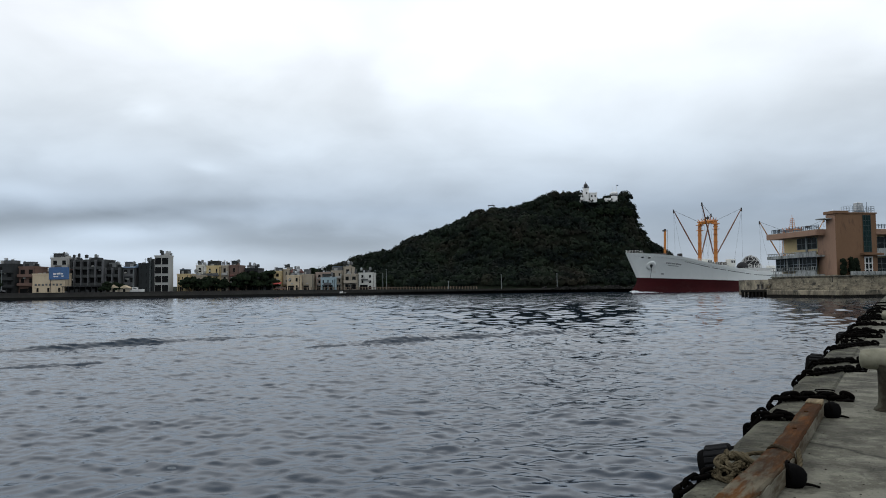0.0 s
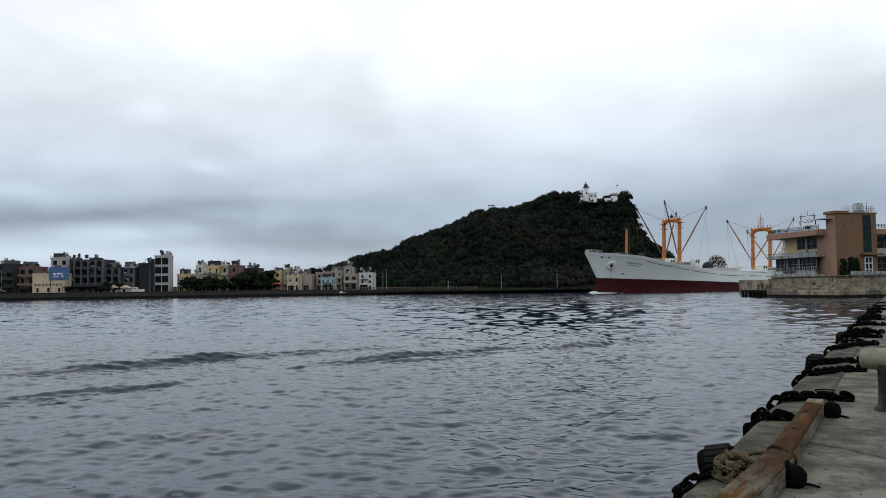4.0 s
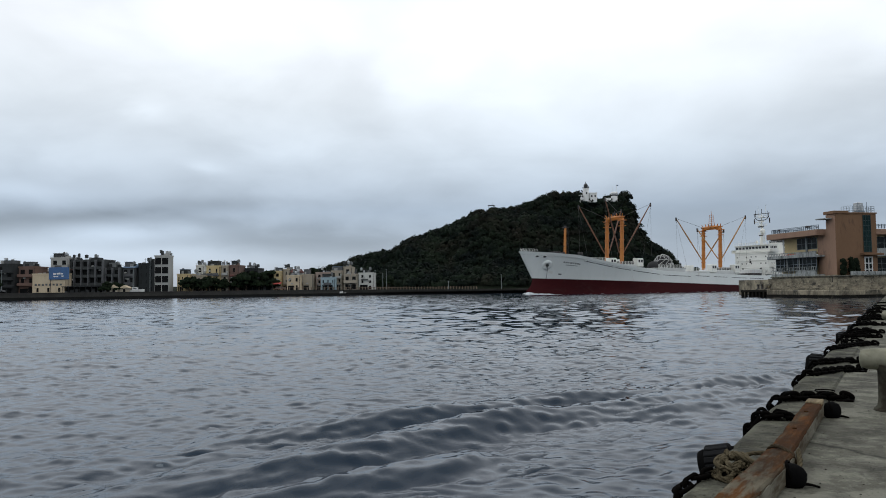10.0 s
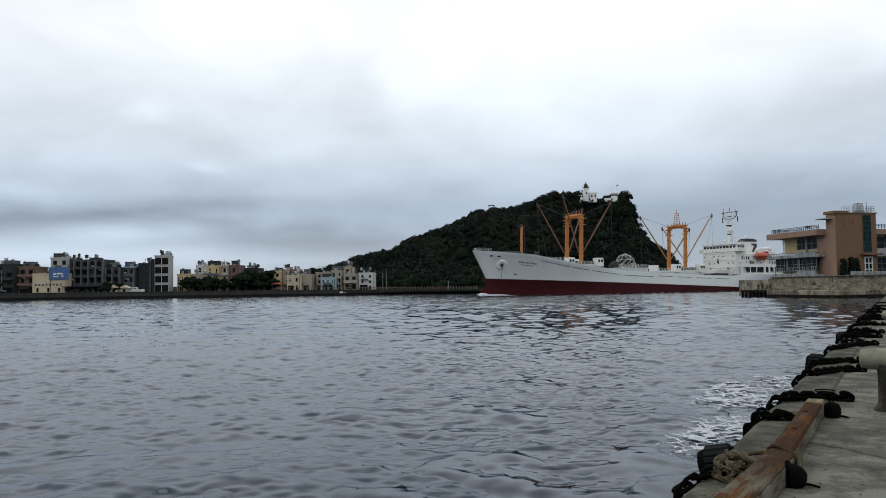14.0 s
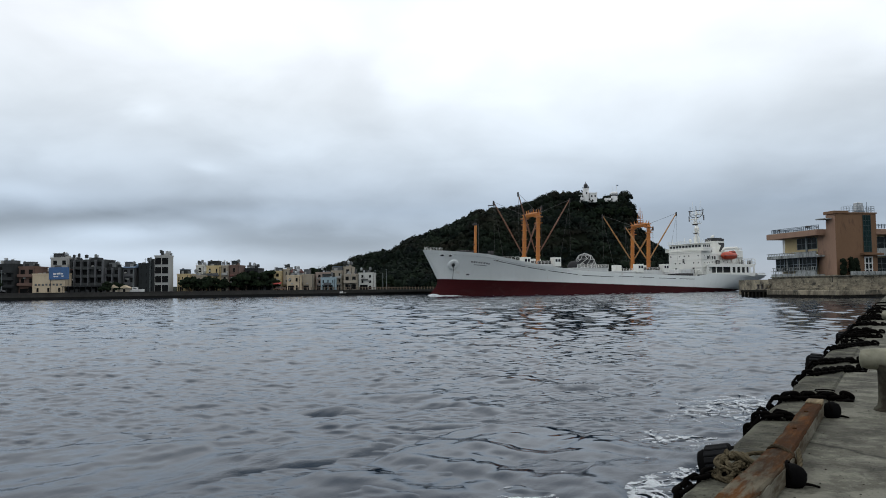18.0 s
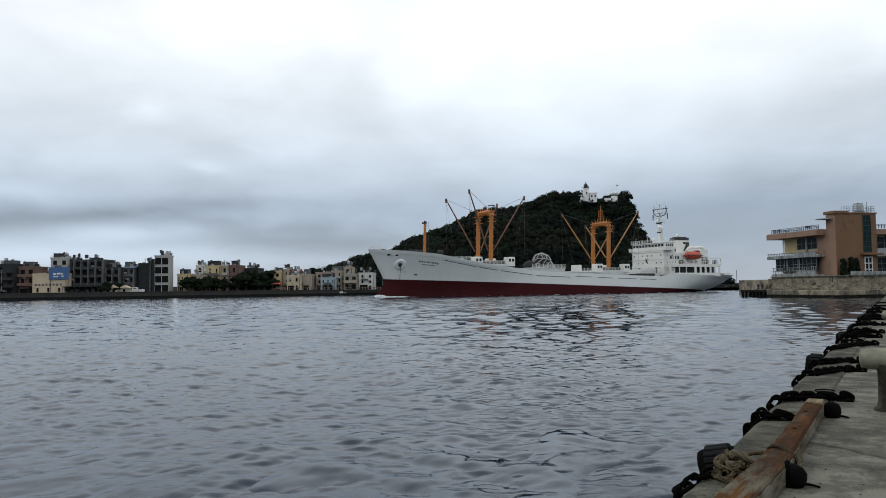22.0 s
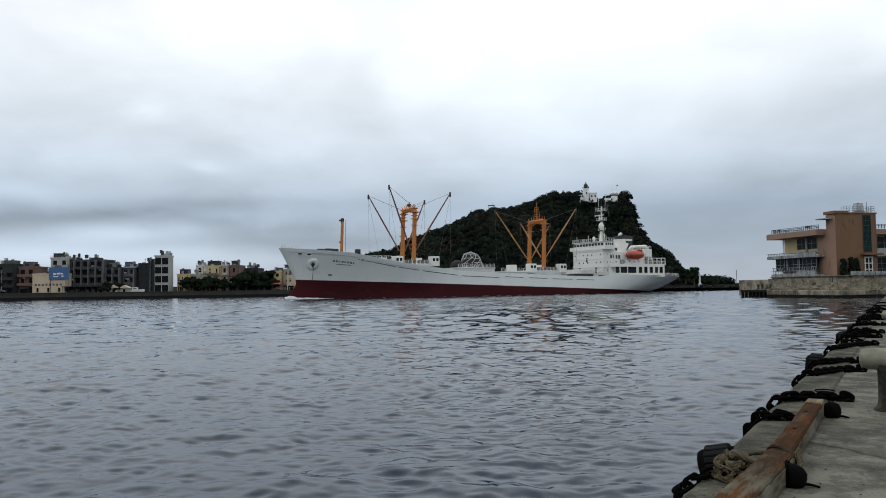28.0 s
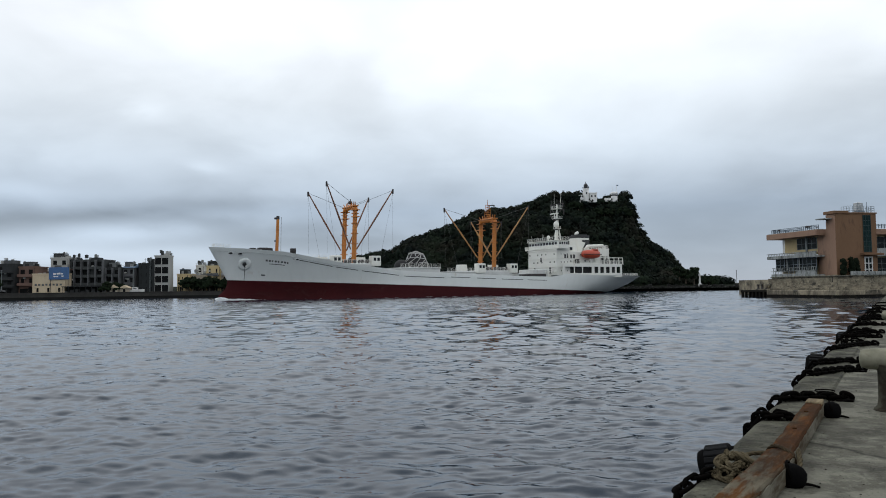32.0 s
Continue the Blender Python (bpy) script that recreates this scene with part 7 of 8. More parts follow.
for dx in (-3.2, 3.2):
    part("post", Geo().tube((dx, 0.25, 0), (dx, 0.25, 9.2), 0.1, n=6), DARKSTEEL, sb)
ws = empty("wall_lettering", pose(-141.2, 274.94, 2.0), "row of dark unreadable characters on the cream wall", "sign")
for k in range(8):
    part("lettering_bar", Geo().cbox(-4.9 + k * 1.28, -4.9 + k * 1.28 + 0.75, -0.05, 0.0, 3.0 + 0.1 * (k % 2), 3.75, 0.01), NAMEGREY, ws)


def lamp_post(x, y, z, h, label, arm=0.0, mt=None):
    p = empty("lamp_post", pose(x, y, z), label, "lamp post", "posts along the far shore")
    part("pole", Geo().tube((0, 0, -0.3), (0, 0, h), 0.13, 0.08, n=6), mt or ALU, p)
    part("head", Geo().cbox(-0.25 - arm, 0.25, -0.12, 0.12, h, h + 0.18, 0.03), mt or ALU, p)


for x, h in ((-27.0, 7.6), (-24.0, 6.4), (-22.6, 8.0), (23.2, 5.4), (46.0, 5.6), (-36.8, 6.2), (2.0, 3.0), (-152.0, 8.5), (-112.0, 11.0)):
    lamp_post(x, shore_y(x) + 3.4, 1.9, h, "pale slender post near the far sea wall")


def balustrade(x0, x1, step):
    f = empty("fence", pose(0, 0, 0), "low brown and grey post fence along the far quay", "fence")
    x = x0
    while x < x1:
        y = shore_y(x) + 0.3
        z = float(np.interp(x, (-320, -60, 20, 320), (2.7, 2.3, 1.7, 1.6))) + 0.1
        part("post", Geo().cbox(x - 0.16, x + 0.16, y - 0.16, y + 0.16, z, z + 1.05, 0.03), FENCEBROWN, f)
        if x + step < x1:
            y2 = shore_y(x + step) + 0.3
            part("fence_rail", Geo().tube((x, y, z + 0.8), (x + step, y2, z + 0.8), 0.06, n=5), FENCEBROWN, f)
        x += step


FENCEBROWN = mat("brown_fence_paint", (0.21, 0.155, 0.11), (0.13, 0.10, 0.075), 0.85, scale=1.0)
balustrade(-34, 14, 1.15)
balustrade(-62, -36, 1.6)


def boat(x, y, z, L, rz, label):
    b = empty("small_boat", pose(x, y, z, 0, 0, rz), label, "boat", "small boats on the far shore")
    n = 9
    vs = []
    for i in range(n):
        f = i / (n - 1)
        w = L * 0.17 * min(1, (1.02 - f) * 2.2) ** 0.7
        for yy, zz in ((-w, 0.9 + 0.25 * f), (-w * 0.7, 0.1), (w * 0.7, 0.1), (w, 0.9 + 0.25 * f)):
            vs.append((L * (f - 0.5), yy, zz))
    fs = []
    for i in range(n - 1):
        for j in range(4):
            a, c = i * 4 + j, i * 4 + (j + 1) % 4
            fs.append((a, a + 4, c + 4, c))
    fs += [(0, 1, 2, 3), tuple(range((n - 1) * 4, n * 4))[::-1]]
    part("boat_hull", Geo().add(vs, fs), WHITEPAINT, b)
    part("cabin", Geo().cbox(-L * 0.25, L * 0.08, -L * 0.1, L * 0.1, 0.9, 1.75, 0.08), WHITEPAINT, b)
    part("cabin_window", Geo().box(-L * 0.2, L * 0.03, -L * 0.1 - 0.02, -L * 0.1, 1.25, 1.6), PANE, b)


def quay_hut(x, y, z, w, d, h):
    """A small gabled hut with a dark doorway."""
    t = empty("quay_hut", pose(x, y, z), "small tan gabled hut on the far quay", "hut", "huts on the far quay")
    part("wall", Geo().cbox(-w, w, 0, d, -0.2, h, 0.03), WALLS["beige"], t)
    part("roof", Geo().add([(-w - 0.4, -0.5, h), (w + 0.4, -0.5, h), (0, -0.5, h + 1.0), (-w - 0.4, d + 0.3, h), (w + 0.4, d + 0.3, h), (0, d + 0.3, h + 1.0)], [(0, 1, 2), (5, 4, 3), (0, 2, 5, 3), (2, 1, 4, 5), (1, 0, 3, 4)]), WALLS["cream"], t, "pale gabled roof")
    part("doorway", Geo().box(-0.5, 0.4, -0.04, 0.0, 0, h - 0.3), OPENING, t)


quay_hut(-117.6, 274.6, 2.3, 1.5, 2.4, 1.7)
quay_hut(-114.2, 275.2, 2.3, 1.7, 2.4, 1.5)
# shed and crates are added, filling a dark strip of fence and bushes
ls = empty("dark_strip_filler", pose(-129.0, 274.0, 2.4), "added long low dark shed filling the dark strip before the tower block", "shed")
part("roof", Geo().cbox(-6.6, 6.6, -1.2, 2.6, 2.1, 2.3, 0.03), WALLS["dark"], ls)
part("back_wall", Geo().box(-6.4, 6.4, 2.3, 2.5, -0.2, 2.1), OPENING, ls)
for k in range(7):
    part("post", Geo().tube((-6.2 + k * 2.06, -1.0, -0.2), (-6.2 + k * 2.06, -1.0, 2.1), 0.07, n=5), WALLS["dark"], ls)
    part("filler_crate", Geo().cbox(-6.0 + k * 1.9, -5.0 + k * 1.9 + 0.3 * (k % 2), 0.2, 1.2, -0.1, 0.7 + 0.35 * (k % 3), 0.03), WALLS["dark"] if k % 2 else WALLS["mid"], ls)
rm = empty("radio_mast", pose(-107.2, 281, 2.3), "thin pale mast before the netted building", "mast")
part("pole", Geo().tube((0, 0, -0.2), (0, 0, 12.5), 0.10, 0.05, n=5), ALU, rm)
part("crosspiece", Geo().box(-0.8, 0.8, -0.03, 0.03, 11.4, 11.46), ALU, rm)


boat(-39.6, 300.2, 0.0, 3.6, 4, "small white boat moored at the far wall")
boat(-110.5, 277.0, 2.3, 5.6, 6, "white boat hauled out on the far quay")
boat(-115.6, 276.2, 2.3, 3.4, 6, "pale hauled-out boat under a cover")


def car(x, y, z, rz, mt, label):
    c = empty("car", pose(x, y, z, 0, 0, rz), label, "car", "parked cars on the far quay")
    prof = [(-2.1, 0.35), (-2.15, 0.75), (-1.9, 0.95), (-1.3, 1.4), (0.5, 1.42), (1.15, 0.98), (1.95, 0.85), (2.1, 0.6), (2.1, 0.35)]
    n = len(prof)
    part("body", Geo().add([(px, -0.85, pz) for px, pz in prof] + [(px, 0.85, pz) for px, pz in prof], [(k, n + k, n + (k + 1) % n, (k + 1) % n) for k in range(n)] + [tuple(range(n)), tuple(range(n, 2 * n))[::-1]]), mt, c)
    part("side_window", Geo().add([(-1.25, -0.87, 1.3), (0.4, -0.87, 1.32), (0.9, -0.87, 1.0), (-1.6, -0.87, 1.0)], [(0, 3, 2, 1)]), PANE, c)
    for dx in (-1.3, 1.3):
        for dy in (-0.75, 0.75):
            part("wheel", Geo().tube((dx, dy - 0.1, 0.32), (dx, dy + 0.1, 0.32), 0.32, n=12), RUBBER, c)


car(-157.5, 263.4, 2.62, 8, WHITEPAINT, "white car parked on the far quay")
car(-153.0, 264.4, 2.62, 8, WALLS["grey"], "grey car parked on the far quay")
car(-62.6, 296.0, 2.35, 10, WALLS["brick"], "dark red car parked by the pale house")
aw = empty("awning", pose(-64.2, 296.6, 2.2), "red awning on posts in front of the yellow house", "awning")
part("canopy", Geo().add([(-1.6, -1, 2.5), (1.6, -1, 2.5), (1.6, 1.6, 3.3), (-1.6, 1.6, 3.3), (-1.6, -1, 2.6), (1.6, -1, 2.6), (1.6, 1.6, 3.4), (-1.6, 1.6, 3.4)], [(0, 3, 2, 1), (4, 5, 6, 7), (0, 1, 5, 4), (1, 2, 6, 5), (2, 3, 7, 6), (3, 0, 4, 7)]), mat("red_canvas", (0.42, 0.06, 0.05), (0.3, 0.05, 0.04), 0.9, scale=1.0), aw)
for dx in (-1.5, 1.5):
    part("post", Geo().tube((dx, -0.9, -0.2), (dx, -0.9, 2.55), 0.05, n=5), DARKSTEEL, aw)

# beacon and mast at the breakwater
bc = empty("beacon", pose(110.3, 331, 1.6), "small white harbour beacon on the breakwater", "beacon")
part("base", Geo().cbox(-0.7, 0.7, -0.7, 0.7, -0.3, 1.3, 0.06), WHITEPAINT, bc)
part("column", Geo().lathe([(0.38, 1.3), (0.28, 4.6), (0.5, 4.7), (0.5, 4.9), (0.25, 5.0), (0.25, 5.8), (0.1, 6.2)], 10), WHITEPAINT, bc)
lamp_post(126.2, 331, 1.6, 6.6, "dark thin signal mast on the breakwater", 0.0, DARKSTEEL)


def breakwater():
    """Rubble along the end of the far shore."""
    rng = np.random.default_rng(9)
    n = 900
    x = rng.uniform(40, 190, n)
    y = np.interp(x, (40, 70, 140, 320), (306, 316, 330, 372)) + rng.uniform(-2.2, 2.0, n)
    z = rng.uniform(-0.2, 2.0, n) * np.clip((y - np.interp(x, (40, 70, 140, 320), (306, 316, 330, 372)) + 2.2) / 2.5, 0.1, 1)
    r = rng.uniform(0.4, 0.95, n)
    cube = np.array([(a, b, c) for a in (-1, 1) for b in (-1, 1) for c in (-1, 1)], float)
    v = np.stack([x, y, z], -1)[:, None, :] + (cube[None] + rng.normal(0, 0.22, (n, 8, 3))) * r[:, None, None] * 0.8
    f = np.array([(0, 1, 3, 2), (4, 6, 7, 5), (0, 4, 5, 1), (2, 3, 7, 6), (0, 2, 6, 4), (1, 5, 7, 3)])
    fs = (np.arange(n)[:, None, None] * 8 + f[None]).reshape(-1, 4)
    tagged(part("breakwater_rocks", array_mesh("breakwater_rocks", v.reshape(-1, 3), fs), WETWALL), "dark rubble stones along the breakwater", "rocks", kind="stuff")


breakwater()


# ---- moving water pieces: boat swell, foam, bow wave ----
def swell(seed, length, width, height, label):
    """One long low crest, sinking away at its ends; x along the crest, it travels to -y."""
    nx, ny = int(length / 0.075), int(width / 0.05)
    u, v = np.linspace(-1, 1, nx), np.linspace(-1, 1, ny)
    U, V = np.meshgrid(u, v)
    X, Y = U * length / 2, V * width / 2
    # the crest line wavers and its height comes and goes
    line = 0.05 + 0.09 * np.sin(U * 4.3 + seed * 1.7) + 0.05 * np.sin(U * 11 + seed) - 0.10 * U * U
    env = np.cos(U * math.pi / 2) ** 0.9 * (0.78 + 0.16 * np.sin(U * 7 + seed * 2.1) + 0.10 * np.sin(U * 17 + seed))
    d = V - line
    prof = np.exp(-(d / np.where(d < 0, 0.26, 0.42)) ** 2) - 0.10
    Z = height * env * prof + 0.02
    Z += waves(X, Y, np.full_like(X, 0.07), seed + 50, 0.14, 0.45, 80, 0.050, radians(-95), 0.7)
    Z += waves(X, Y, np.full_like(X, 0.07), seed + 70, 0.7, 2.0, 20, 0.010, radians(-70), 0.5)
    Z -= 0.34 * smoothstep(0.62, 1.0, np.maximum(np.abs(U), np.abs(V)))
    i = (np.arange(ny - 1)[:, None] * nx + np.arange(nx - 1)[None, :]).ravel()
    ob = part("swell_crest", array_mesh("swell_crest", np.stack([X, Y, Z], -1).reshape(-1, 3), np.stack([i, i + 1, i + nx + 1, i + nx], -1), True), WATER)
    return tagged(ob, label, "wave", "swell from a passing boat")


# crest, height, turn, then way along and distance off at the start, and the speeds of both
SWELLS = [(swell(k, ln, w, h, "long dark crest of boat swell rolling to the quay"), *way) for k, ln, w, h, way in (
    (1, 21, 3.8, 0.30, (42, 11.5, 31.7, -0.35, -2.4)), (2, 20, 3.8, 0.31, (33, 19.0, 26.8, -0.92, -1.66)), (3, 13, 2.8, 0.18, (40, 18.6, 24.8, -0.4, -1.74)),
    (5, 11, 2.6, 0.18, (44, 5.4, 24.0, -0.2, -1.74)))]


def chop(seed, length, width, label):
    """A patch of short confused waves thrown back from the quay; it dips under the surface at its rim."""
    nx, ny = int(length / 0.062), int(width / 0.062)
    X, Y = np.meshgrid(np.linspace(-length / 2, length / 2, nx), np.linspace(-width / 2, width / 2, ny))
    res = np.full_like(X, 0.06)
    Z = 0.03 + waves(X, Y, res, seed, 0.9, 2.6, 30, 0.017, radians(-70), 1.2) + waves(X, Y, res, seed + 9, 0.17, 0.7, 60, 0.019, radians(-90), 0.9)
    rim = np.maximum(np.abs(X) / (length / 2), np.abs(Y) / (width / 2)) + 0.08 * np.sin(X * 2.1 + seed) + 0.08 * np.sin(Y * 2.7 + X)
    Z -= 0.4 * smoothstep(0.5, 1.0, rim)
    i = (np.arange(ny - 1)[:, None] * nx + np.arange(nx - 1)[None, :]).ravel()
    ob = part("chop", array_mesh("chop", np.stack([X, Y, Z], -1).reshape(-1, 3), np.stack([i, i + 1, i + nx + 1, i + nx], -1), True), WATER)
    return tagged(ob, label, "wave", "swell from a passing boat")


CHOPS = [(chop(21, 9.0, 6.0, "dark confused chop thrown back from the quay"), 4.2, 2.7), (chop(33, 12.0, 8.0, "low crossing chop spreading off the quay"), 10.5, 6.5), (chop(45, 9.0, 7.0, "dark lumpy chop drifting over the near water"), 2.0, 7.0)]


def foam_patch(seed, length, width, fill, cell, label):
    """Lacy foam: small flecks along the walls of uneven bubbles, thicker in clots; fill: how much of it is white."""
    rng = np.random.default_rng(seed)
    n, m = int(length / cell), int(width / cell)
    x, y = np.meshgrid((np.arange(n) + 0.5) * cell - length / 2, (np.arange(m) + 0.5) * cell - width / 2, indexing="ij")
    xw = x + 0.12 * np.sin(y * 5.1 + seed) + 0.05 * np.sin(y * 13 + x * 4 + seed * 2) + 0.025 * np.sin(y * 31 - x * 9)
    yw = y + 0.12 * np.sin(x * 4.3 + seed * 3) + 0.05 * np.sin(x * 11 - y * 5 + seed) + 0.025 * np.sin(x * 27 + y * 8)
    wall = np.full(x.shape, 9.0)
    for size in (0.62, 0.27):
        # distance between the nearest and the second nearest bubble centre
        px, py = np.meshgrid(np.arange(-length / 2 - size, length / 2 + size, size), np.arange(-width / 2 - size, width / 2 + size, size * 0.75), indexing="ij")
        px, py = (px + rng.uniform(-0.45, 0.45, px.shape) * size).ravel(), (py + rng.uniform(-0.35, 0.35, py.shape) * size).ravel()
        f1, f2 = np.full(x.shape, 9.0), np.full(x.shape, 9.0)
        for a, c in zip(px, py):
            d = np.hypot(xw - a, (yw - c) * 1.2)
            f2 = np.minimum(f2, np.maximum(f1, d))
            f1 = np.minimum(f1, d)
        wall = np.minimum(wall, (f2 - f1) / size + (0.0 if size > 0.5 else 0.06))
    clot = sum(np.sin(x * rng.uniform(1, 4) + y * rng.uniform(-5, 5) + rng.random() * 6) for _ in range(4)) / 4
    rough = sum(np.sin(x * rng.uniform(6, 30) + y * rng.uniform(-30, 30) + rng.random() * 6) for _ in range(8)) / 8
    rim = (x / (length / 2)) ** 2 + (y / (width / 2)) ** 2 + 0.5 * clot
    keep = wall < fill * np.clip(0.42 + 0.8 * clot + 0.9 * rough, 0.05, 0.95) * np.clip(1.5 - 1.5 * rim, 0, 1)
    i, j = np.nonzero(keep)
    cx, cy = x[i, j] + rng.normal(0, cell * 0.25, len(i)), y[i, j] + rng.normal(0, cell * 0.25, len(i))
    k = cell * rng.uniform(0.7, 1.15, len(i))
    z = rng.uniform(-0.003, 0.003, len(i))
    ring = np.array([(-1.2, -0.3), (0.2, -0.8), (1.2, 0.2), (-0.1, 0.9)])
    v = np.stack([cx[:, None] + ring[None, :, 0] * k[:, None], cy[:, None] + ring[None, :, 1] * k[:, None], np.repeat(z[:, None], 4, 1)], -1).reshape(-1, 3)
    ob = part("foam", array_mesh("foam", v, np.arange(len(v)).reshape(-1, 4)), FOAM)
    return tagged(ob, label, "foam", "foam patches by the quay", kind="stuff")


def spray(seed, label):
    """Drops thrown up where a crest meets the quay face."""
    rng = np.random.default_rng(seed)
    n = 700
    h = rng.random(n) ** 2.2 * 0.75
    c = np.stack([rng.normal(0, 0.8 - 0.5 * h, n), 0.12 + np.abs(rng.normal(0, 0.25, n)), h], -1)
    r = rng.uniform(0.006, 0.022, n)
    tet = np.array([(1, 1, 1), (1, -1, -1), (-1, 1, -1), (-1, -1, 1)], float)
    v = (c[:, None, :] + tet[None] * r[:, None, None]).reshape(-1, 3)
    f = (np.arange(n)[:, None, None] * 4 + np.array([(0, 1, 2), (0, 3, 1), (0, 2, 3), (1, 3, 2)])[None]).reshape(-1, 3)
    return tagged(part("spray", array_mesh("spray", v, f), FOAM), label, "spray", kind="stuff")


# way of each patch: time, distance along the quay, distance off it, height
FOAMS = [(foam_patch(1, 7.0, 1.1, 0.22, 0.022, "white foam where swell breaks along the quay"), [(0, 25, 0.9, -0.9), (7.6, 25, 0.9, -0.6), (8.8, 24, 0.7, 0.015), (12.0, 19, 0.7, 0.025), (13.2, 17, 0.7, -0.4), (32, 17, 0.9, -0.9)]),
         (foam_patch(2, 6.4, 2.4, 0.28, 0.016, "bright churned foam at the quay face"), [(0, 14, 1.0, -0.9), (12.0, 14, 1.0, -0.4), (12.6, 13.6, 1.2, 0.035), (13.4, 13.0, 1.4, 0.035), (14.4, 12.2, 1.5, 0.015), (15.4, 11.6, 1.6, -0.2), (16.4, 11.6, 1.6, -0.8), (32, 11, 1.6, -0.9)]),
         (foam_patch(3, 3.6, 2.1, 0.20, 0.011, "lacy drifting foam off the quay"), [(0, 11, 1.5, -0.9), (14.8, 11, 1.5, -0.4), (15.6, 10.6, 1.5, 0.015), (17.0, 10.2, 1.5, 0.015), (18.5, 9.7, 1.5, 0.015), (20.0, 8.6, 1.4, 0.0), (21.4, 8.0, 1.4, -0.06), (22.4, 7.8, 1.4, -0.4), (32, 9.3, 1.8, -0.9)]),
         (foam_patch(4, 3.8, 2.3, 0.24, 0.010, "thick lacy foam drifting out over the water"), [(0, 8, 1.5, -0.9), (14.8, 7.8, 1.5, -0.4), (15.6, 7.2, 1.5, 0.020), (17.0, 6.4, 1.55, 0.020), (18.0, 5.7, 1.6, 0.015), (19.0, 5.3, 1.5, 0.005), (20.4, 5.0, 1.3, -0.005), (21.4, 4.6, 1.2, -0.05), (22.4, 4.4, 1.2, -0.4), (32, 3.9, 1.8, -0.9)]),
         (foam_patch(5, 1.6, 0.7, 0.26, 0.016, "small foam lick at the foot of the quay"), [(0, 6.6, 0.7, -0.9), (23.0, 6.6, 0.7, -0.5), (23.8, 6.2, 0.6, 0.025), (25.2, 5.6, 0.6, 0.025), (26.0, 5.3, 0.7, -0.5), (32, 5, 0.7, -0.9)]),
         (foam_patch(6, 3.8, 1.7, 0.30, 0.012, "thick white foam thrown back from the quay"), [(0, 7.6, 0.9, -0.9), (13.0, 7.8, 0.9, -0.5), (13.7, 7.4, 1.0, 0.045), (14.5, 7.1, 1.15, 0.035), (15.4, 6.6, 1.3, -0.02), (16.2, 6.4, 1.4, -0.5), (32, 6.4, 1.4, -0.9)]),
         (foam_patch(7, 3.2, 2.4, 0.22, 0.009, "lacy foam drifting past the near end of the quay"), [(0, 4.6, 1.5, -0.9), (14.8, 4.8, 1.4, -0.4), (15.6, 4.5, 1.4, 0.015), (17.0, 4.0, 1.5, 0.015), (18.0, 3.6, 1.5, 0.015), (19.0, 3.3, 1.45, 0.005), (20.2, 3.1, 1.35, -0.005), (21.2, 2.9, 1.3, -0.05), (22.2, 2.7, 1.3, -0.5), (32, 2.6, 1.6, -0.9)]),
         (spray(31, "white spray thrown up against the quay face"), [(0, 12, 0.3, -1.4), (11.4, 12, 0.3, -1.3), (12.2, 11.4, 0.3, 0.0), (12.6, 11.0, 0.35, 0.035), (13.1, 10.6, 0.4, -0.6), (13.8, 10.4, 0.4, -1.3), (32, 10.4, 0.4, -1.4)])]


def bow_wave():
    b = empty("bow_wave", Matrix(), "white bow wave and foam along the ship's waterline", "bow wave")
    rng = np.random.default_rng(12)
    for sg in (1, -1):
        g = Geo()
        n = 60
        vs = []
        for i in range(n):
            f = i / (n - 1)
            u = 1.1 + 16 * f
            inner = float(half_breadth(max(u, 4.9), 0.1)) if u > 4.9 else max(0.0, 0.7 * math.sin(min(1, (u - 1.1) / 3.0) * 1.2))
            h = (0.62 * math.exp(-((f - 0.08) / 0.10) ** 2) + 0.35 * math.exp(-((f - 0.34) / 0.22) ** 2)) * (0.8 + 0.4 * rng.random()) + 0.10 * (1 - f)
            wd = 0.5 + 1.6 * f + 0.5 * rng.random()
            for k, (a, c) in enumerate(((-0.1, 0.5), (0.25, 1.0), (0.6, 0.75), (0.85, 0.35), (1.0, -0.4))):
                vs.append((-u, sg * (inner + wd * a), h * c + rng.uniform(-0.04, 0.04) - 0.03))
        fs = []
        for i in range(n - 1):
            for k in range(4):
                a = i * 5 + k
                fs.append((a, a + 5, a + 6, a + 1))
        part("foam_roll", g.add(vs, fs), FOAM, b, "", True)
        g = Geo()
        vs, fs = [], []
        u = 16.0
        while u < 120:
            L = rng.uniform(0.5, 2.6)
            hb = float(half_breadth(u, 0.1))
            o = len(vs)
            w = rng.uniform(0.1, 0.45)
            vs += [(-u, sg * (hb - 0.1), 0.10), (-u - L, sg * (float(half_breadth(u + L, 0.1)) - 0.1), 0.10), (-u - L * 0.8, sg * (hb + w), 0.05), (-u - L * 0.2, sg * (hb + w), 0.05)]
            fs.append((o, o + 1, o + 2, o + 3))
            u += L + rng.uniform(0.5, 5.0)
        part("foam_line", Geo().add(vs, fs), FOAM, b)
    return b


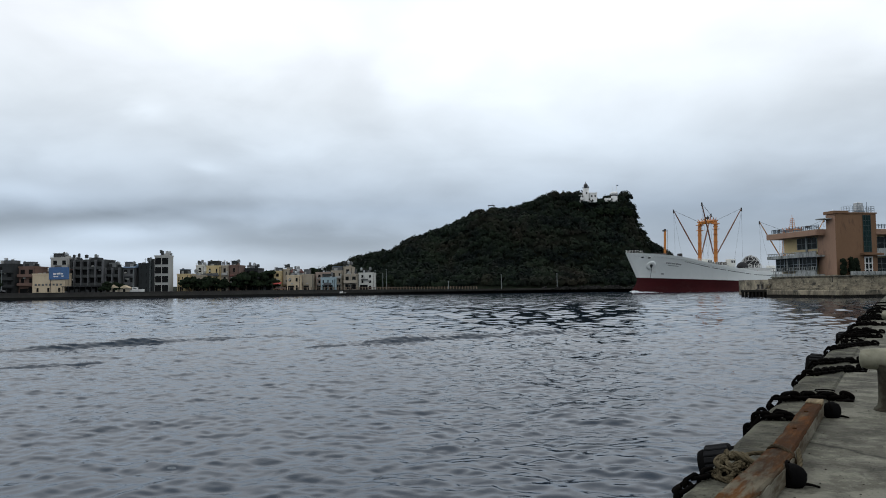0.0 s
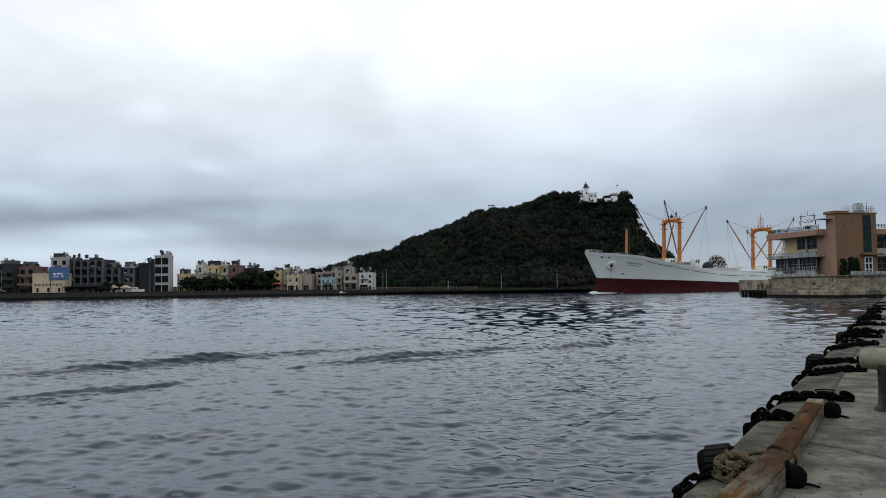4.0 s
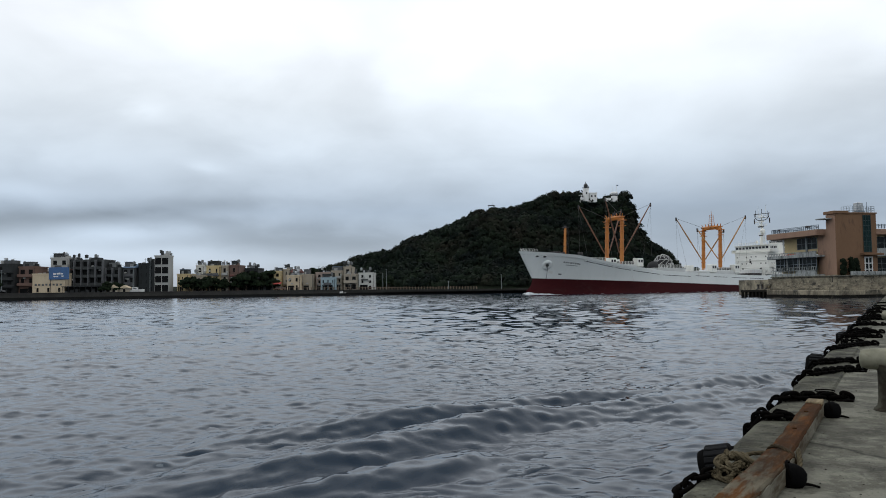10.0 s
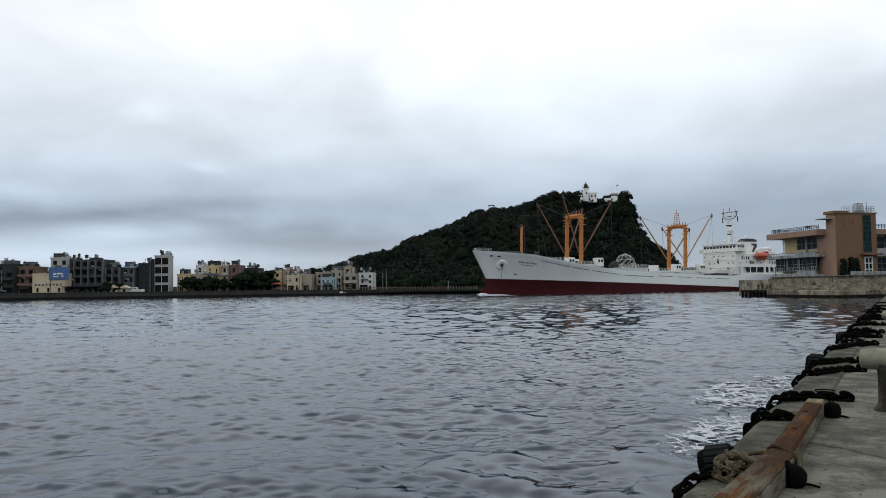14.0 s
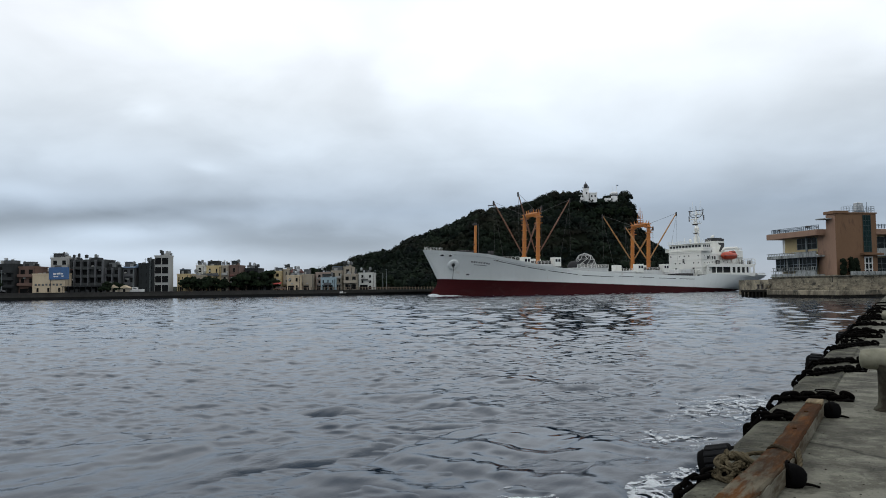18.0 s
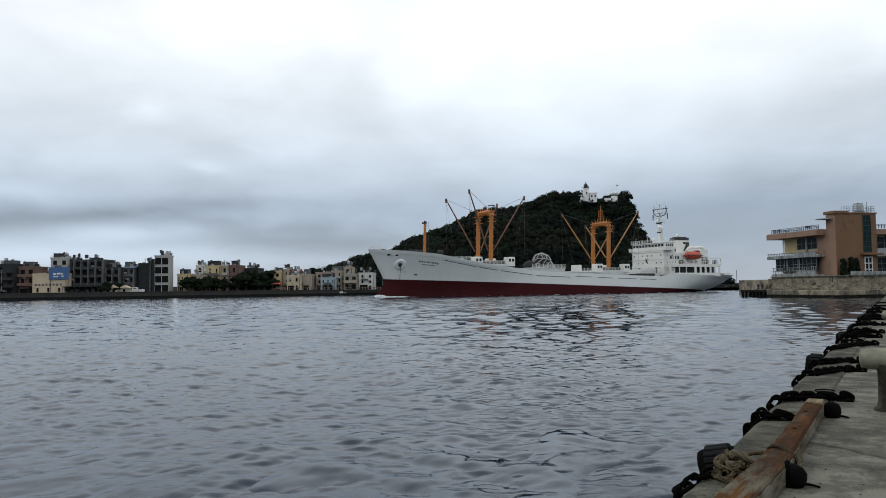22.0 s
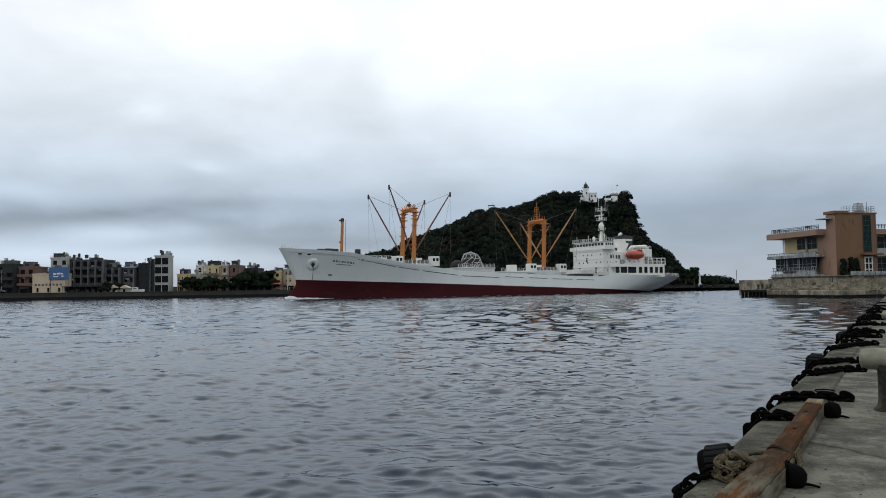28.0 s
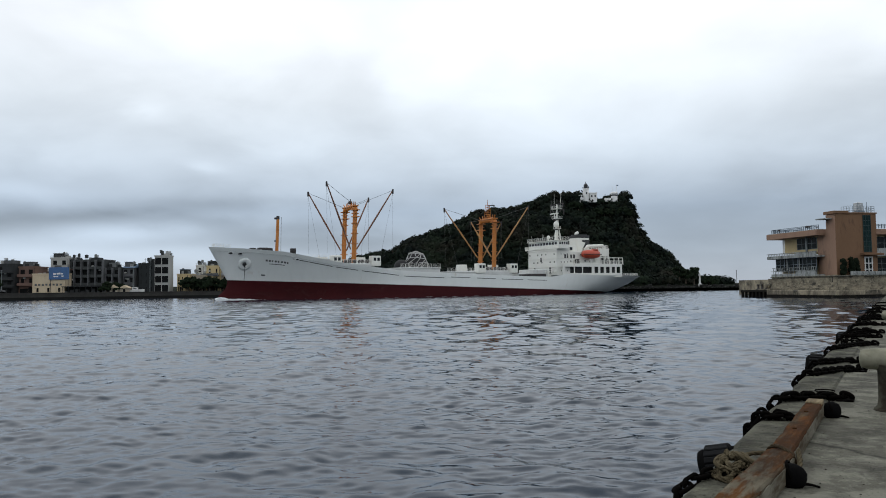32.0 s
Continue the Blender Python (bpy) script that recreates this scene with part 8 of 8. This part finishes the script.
BOW_WAVE = bow_wave()


# ---- what moves ----
SHIP_KEYS = [(0.0, -0.6), (6.0, 0.3), (9.0, 0.5), (13.0, 0.4), (19.0, 0.0), (23.0, -0.1), (28.0, -0.4), (32.0, 0.25)]


def ship_pose(t, extra):
    """Under way at about eight knots, turning a little to port."""
    along = 3.9597 * t + 0.00606 * (t * t / 2 - 16 * t) + extra
    a = radians(208.24)
    return pose(56.99 + math.cos(a) * along, 240.78 + math.sin(a) * along, 0, 0, 0, 208.24 + 0.0477 * (t - 16))


def motions():
    rows = [(t, ship_pose(t, e)) for t, e in SHIP_KEYS]
    walk(BOW_WAVE, rows)
    # swell runs aslant to the quay and is lost under it
    for crest, turn, along, off, va, vo in SWELLS:
        out = []
        a = radians(turn)
        for t in (0.0, 4.0, 8.0, 10.0, 12.0, 13.0, 14.0, 16.0, 20.0, 32.0):
            tt = min(t, 16.0)
            p, q = along + va * tt, off + vo * tt
            sink = float(np.interp(q, (1.5, 4.5), (-0.9, 0.0))) + float(np.interp(t, (0, 6, 9), (-0.06, -0.03, 0.0)))
            out.append((t, pose(p * math.cos(a) - q * math.sin(a), p * math.sin(a) + q * math.cos(a), sink, rz=turn)))
        walk(crest, out)
    for patch, s, d in CHOPS:
        walk(patch, [(t, QUAY @ pose(s + 0.10 * (t - 17), d + 0.16 * (t - 17), z)) for t, z in ((0.0, -0.6), (11.5, -0.6), (13.5, -0.08), (15.0, 0.0), (18.5, 0.0), (21.0, -0.03), (25.0, -0.12), (28.0, -0.6), (32.0, -0.6))])
    for patch, keys in FOAMS:
        walk(patch, [(float(t), QUAY @ pose(s, d, z)) for t, s, d, z in keys])
    walk(SHIP, [(t, ship_pose(t, e)) for t, e in SHIP_KEYS])
    walk(surface_a, [(t, pose(0.12 * (t - 16), -0.30 * (t - 16), 0)) for t in (0.0, 16.0, 32.0)])
    walk(surface_b, [(t, pose(0.20 * (t - 16), -0.22 * (t - 16), 0)) for t in (0.0, 16.0, 32.0)])


motions()
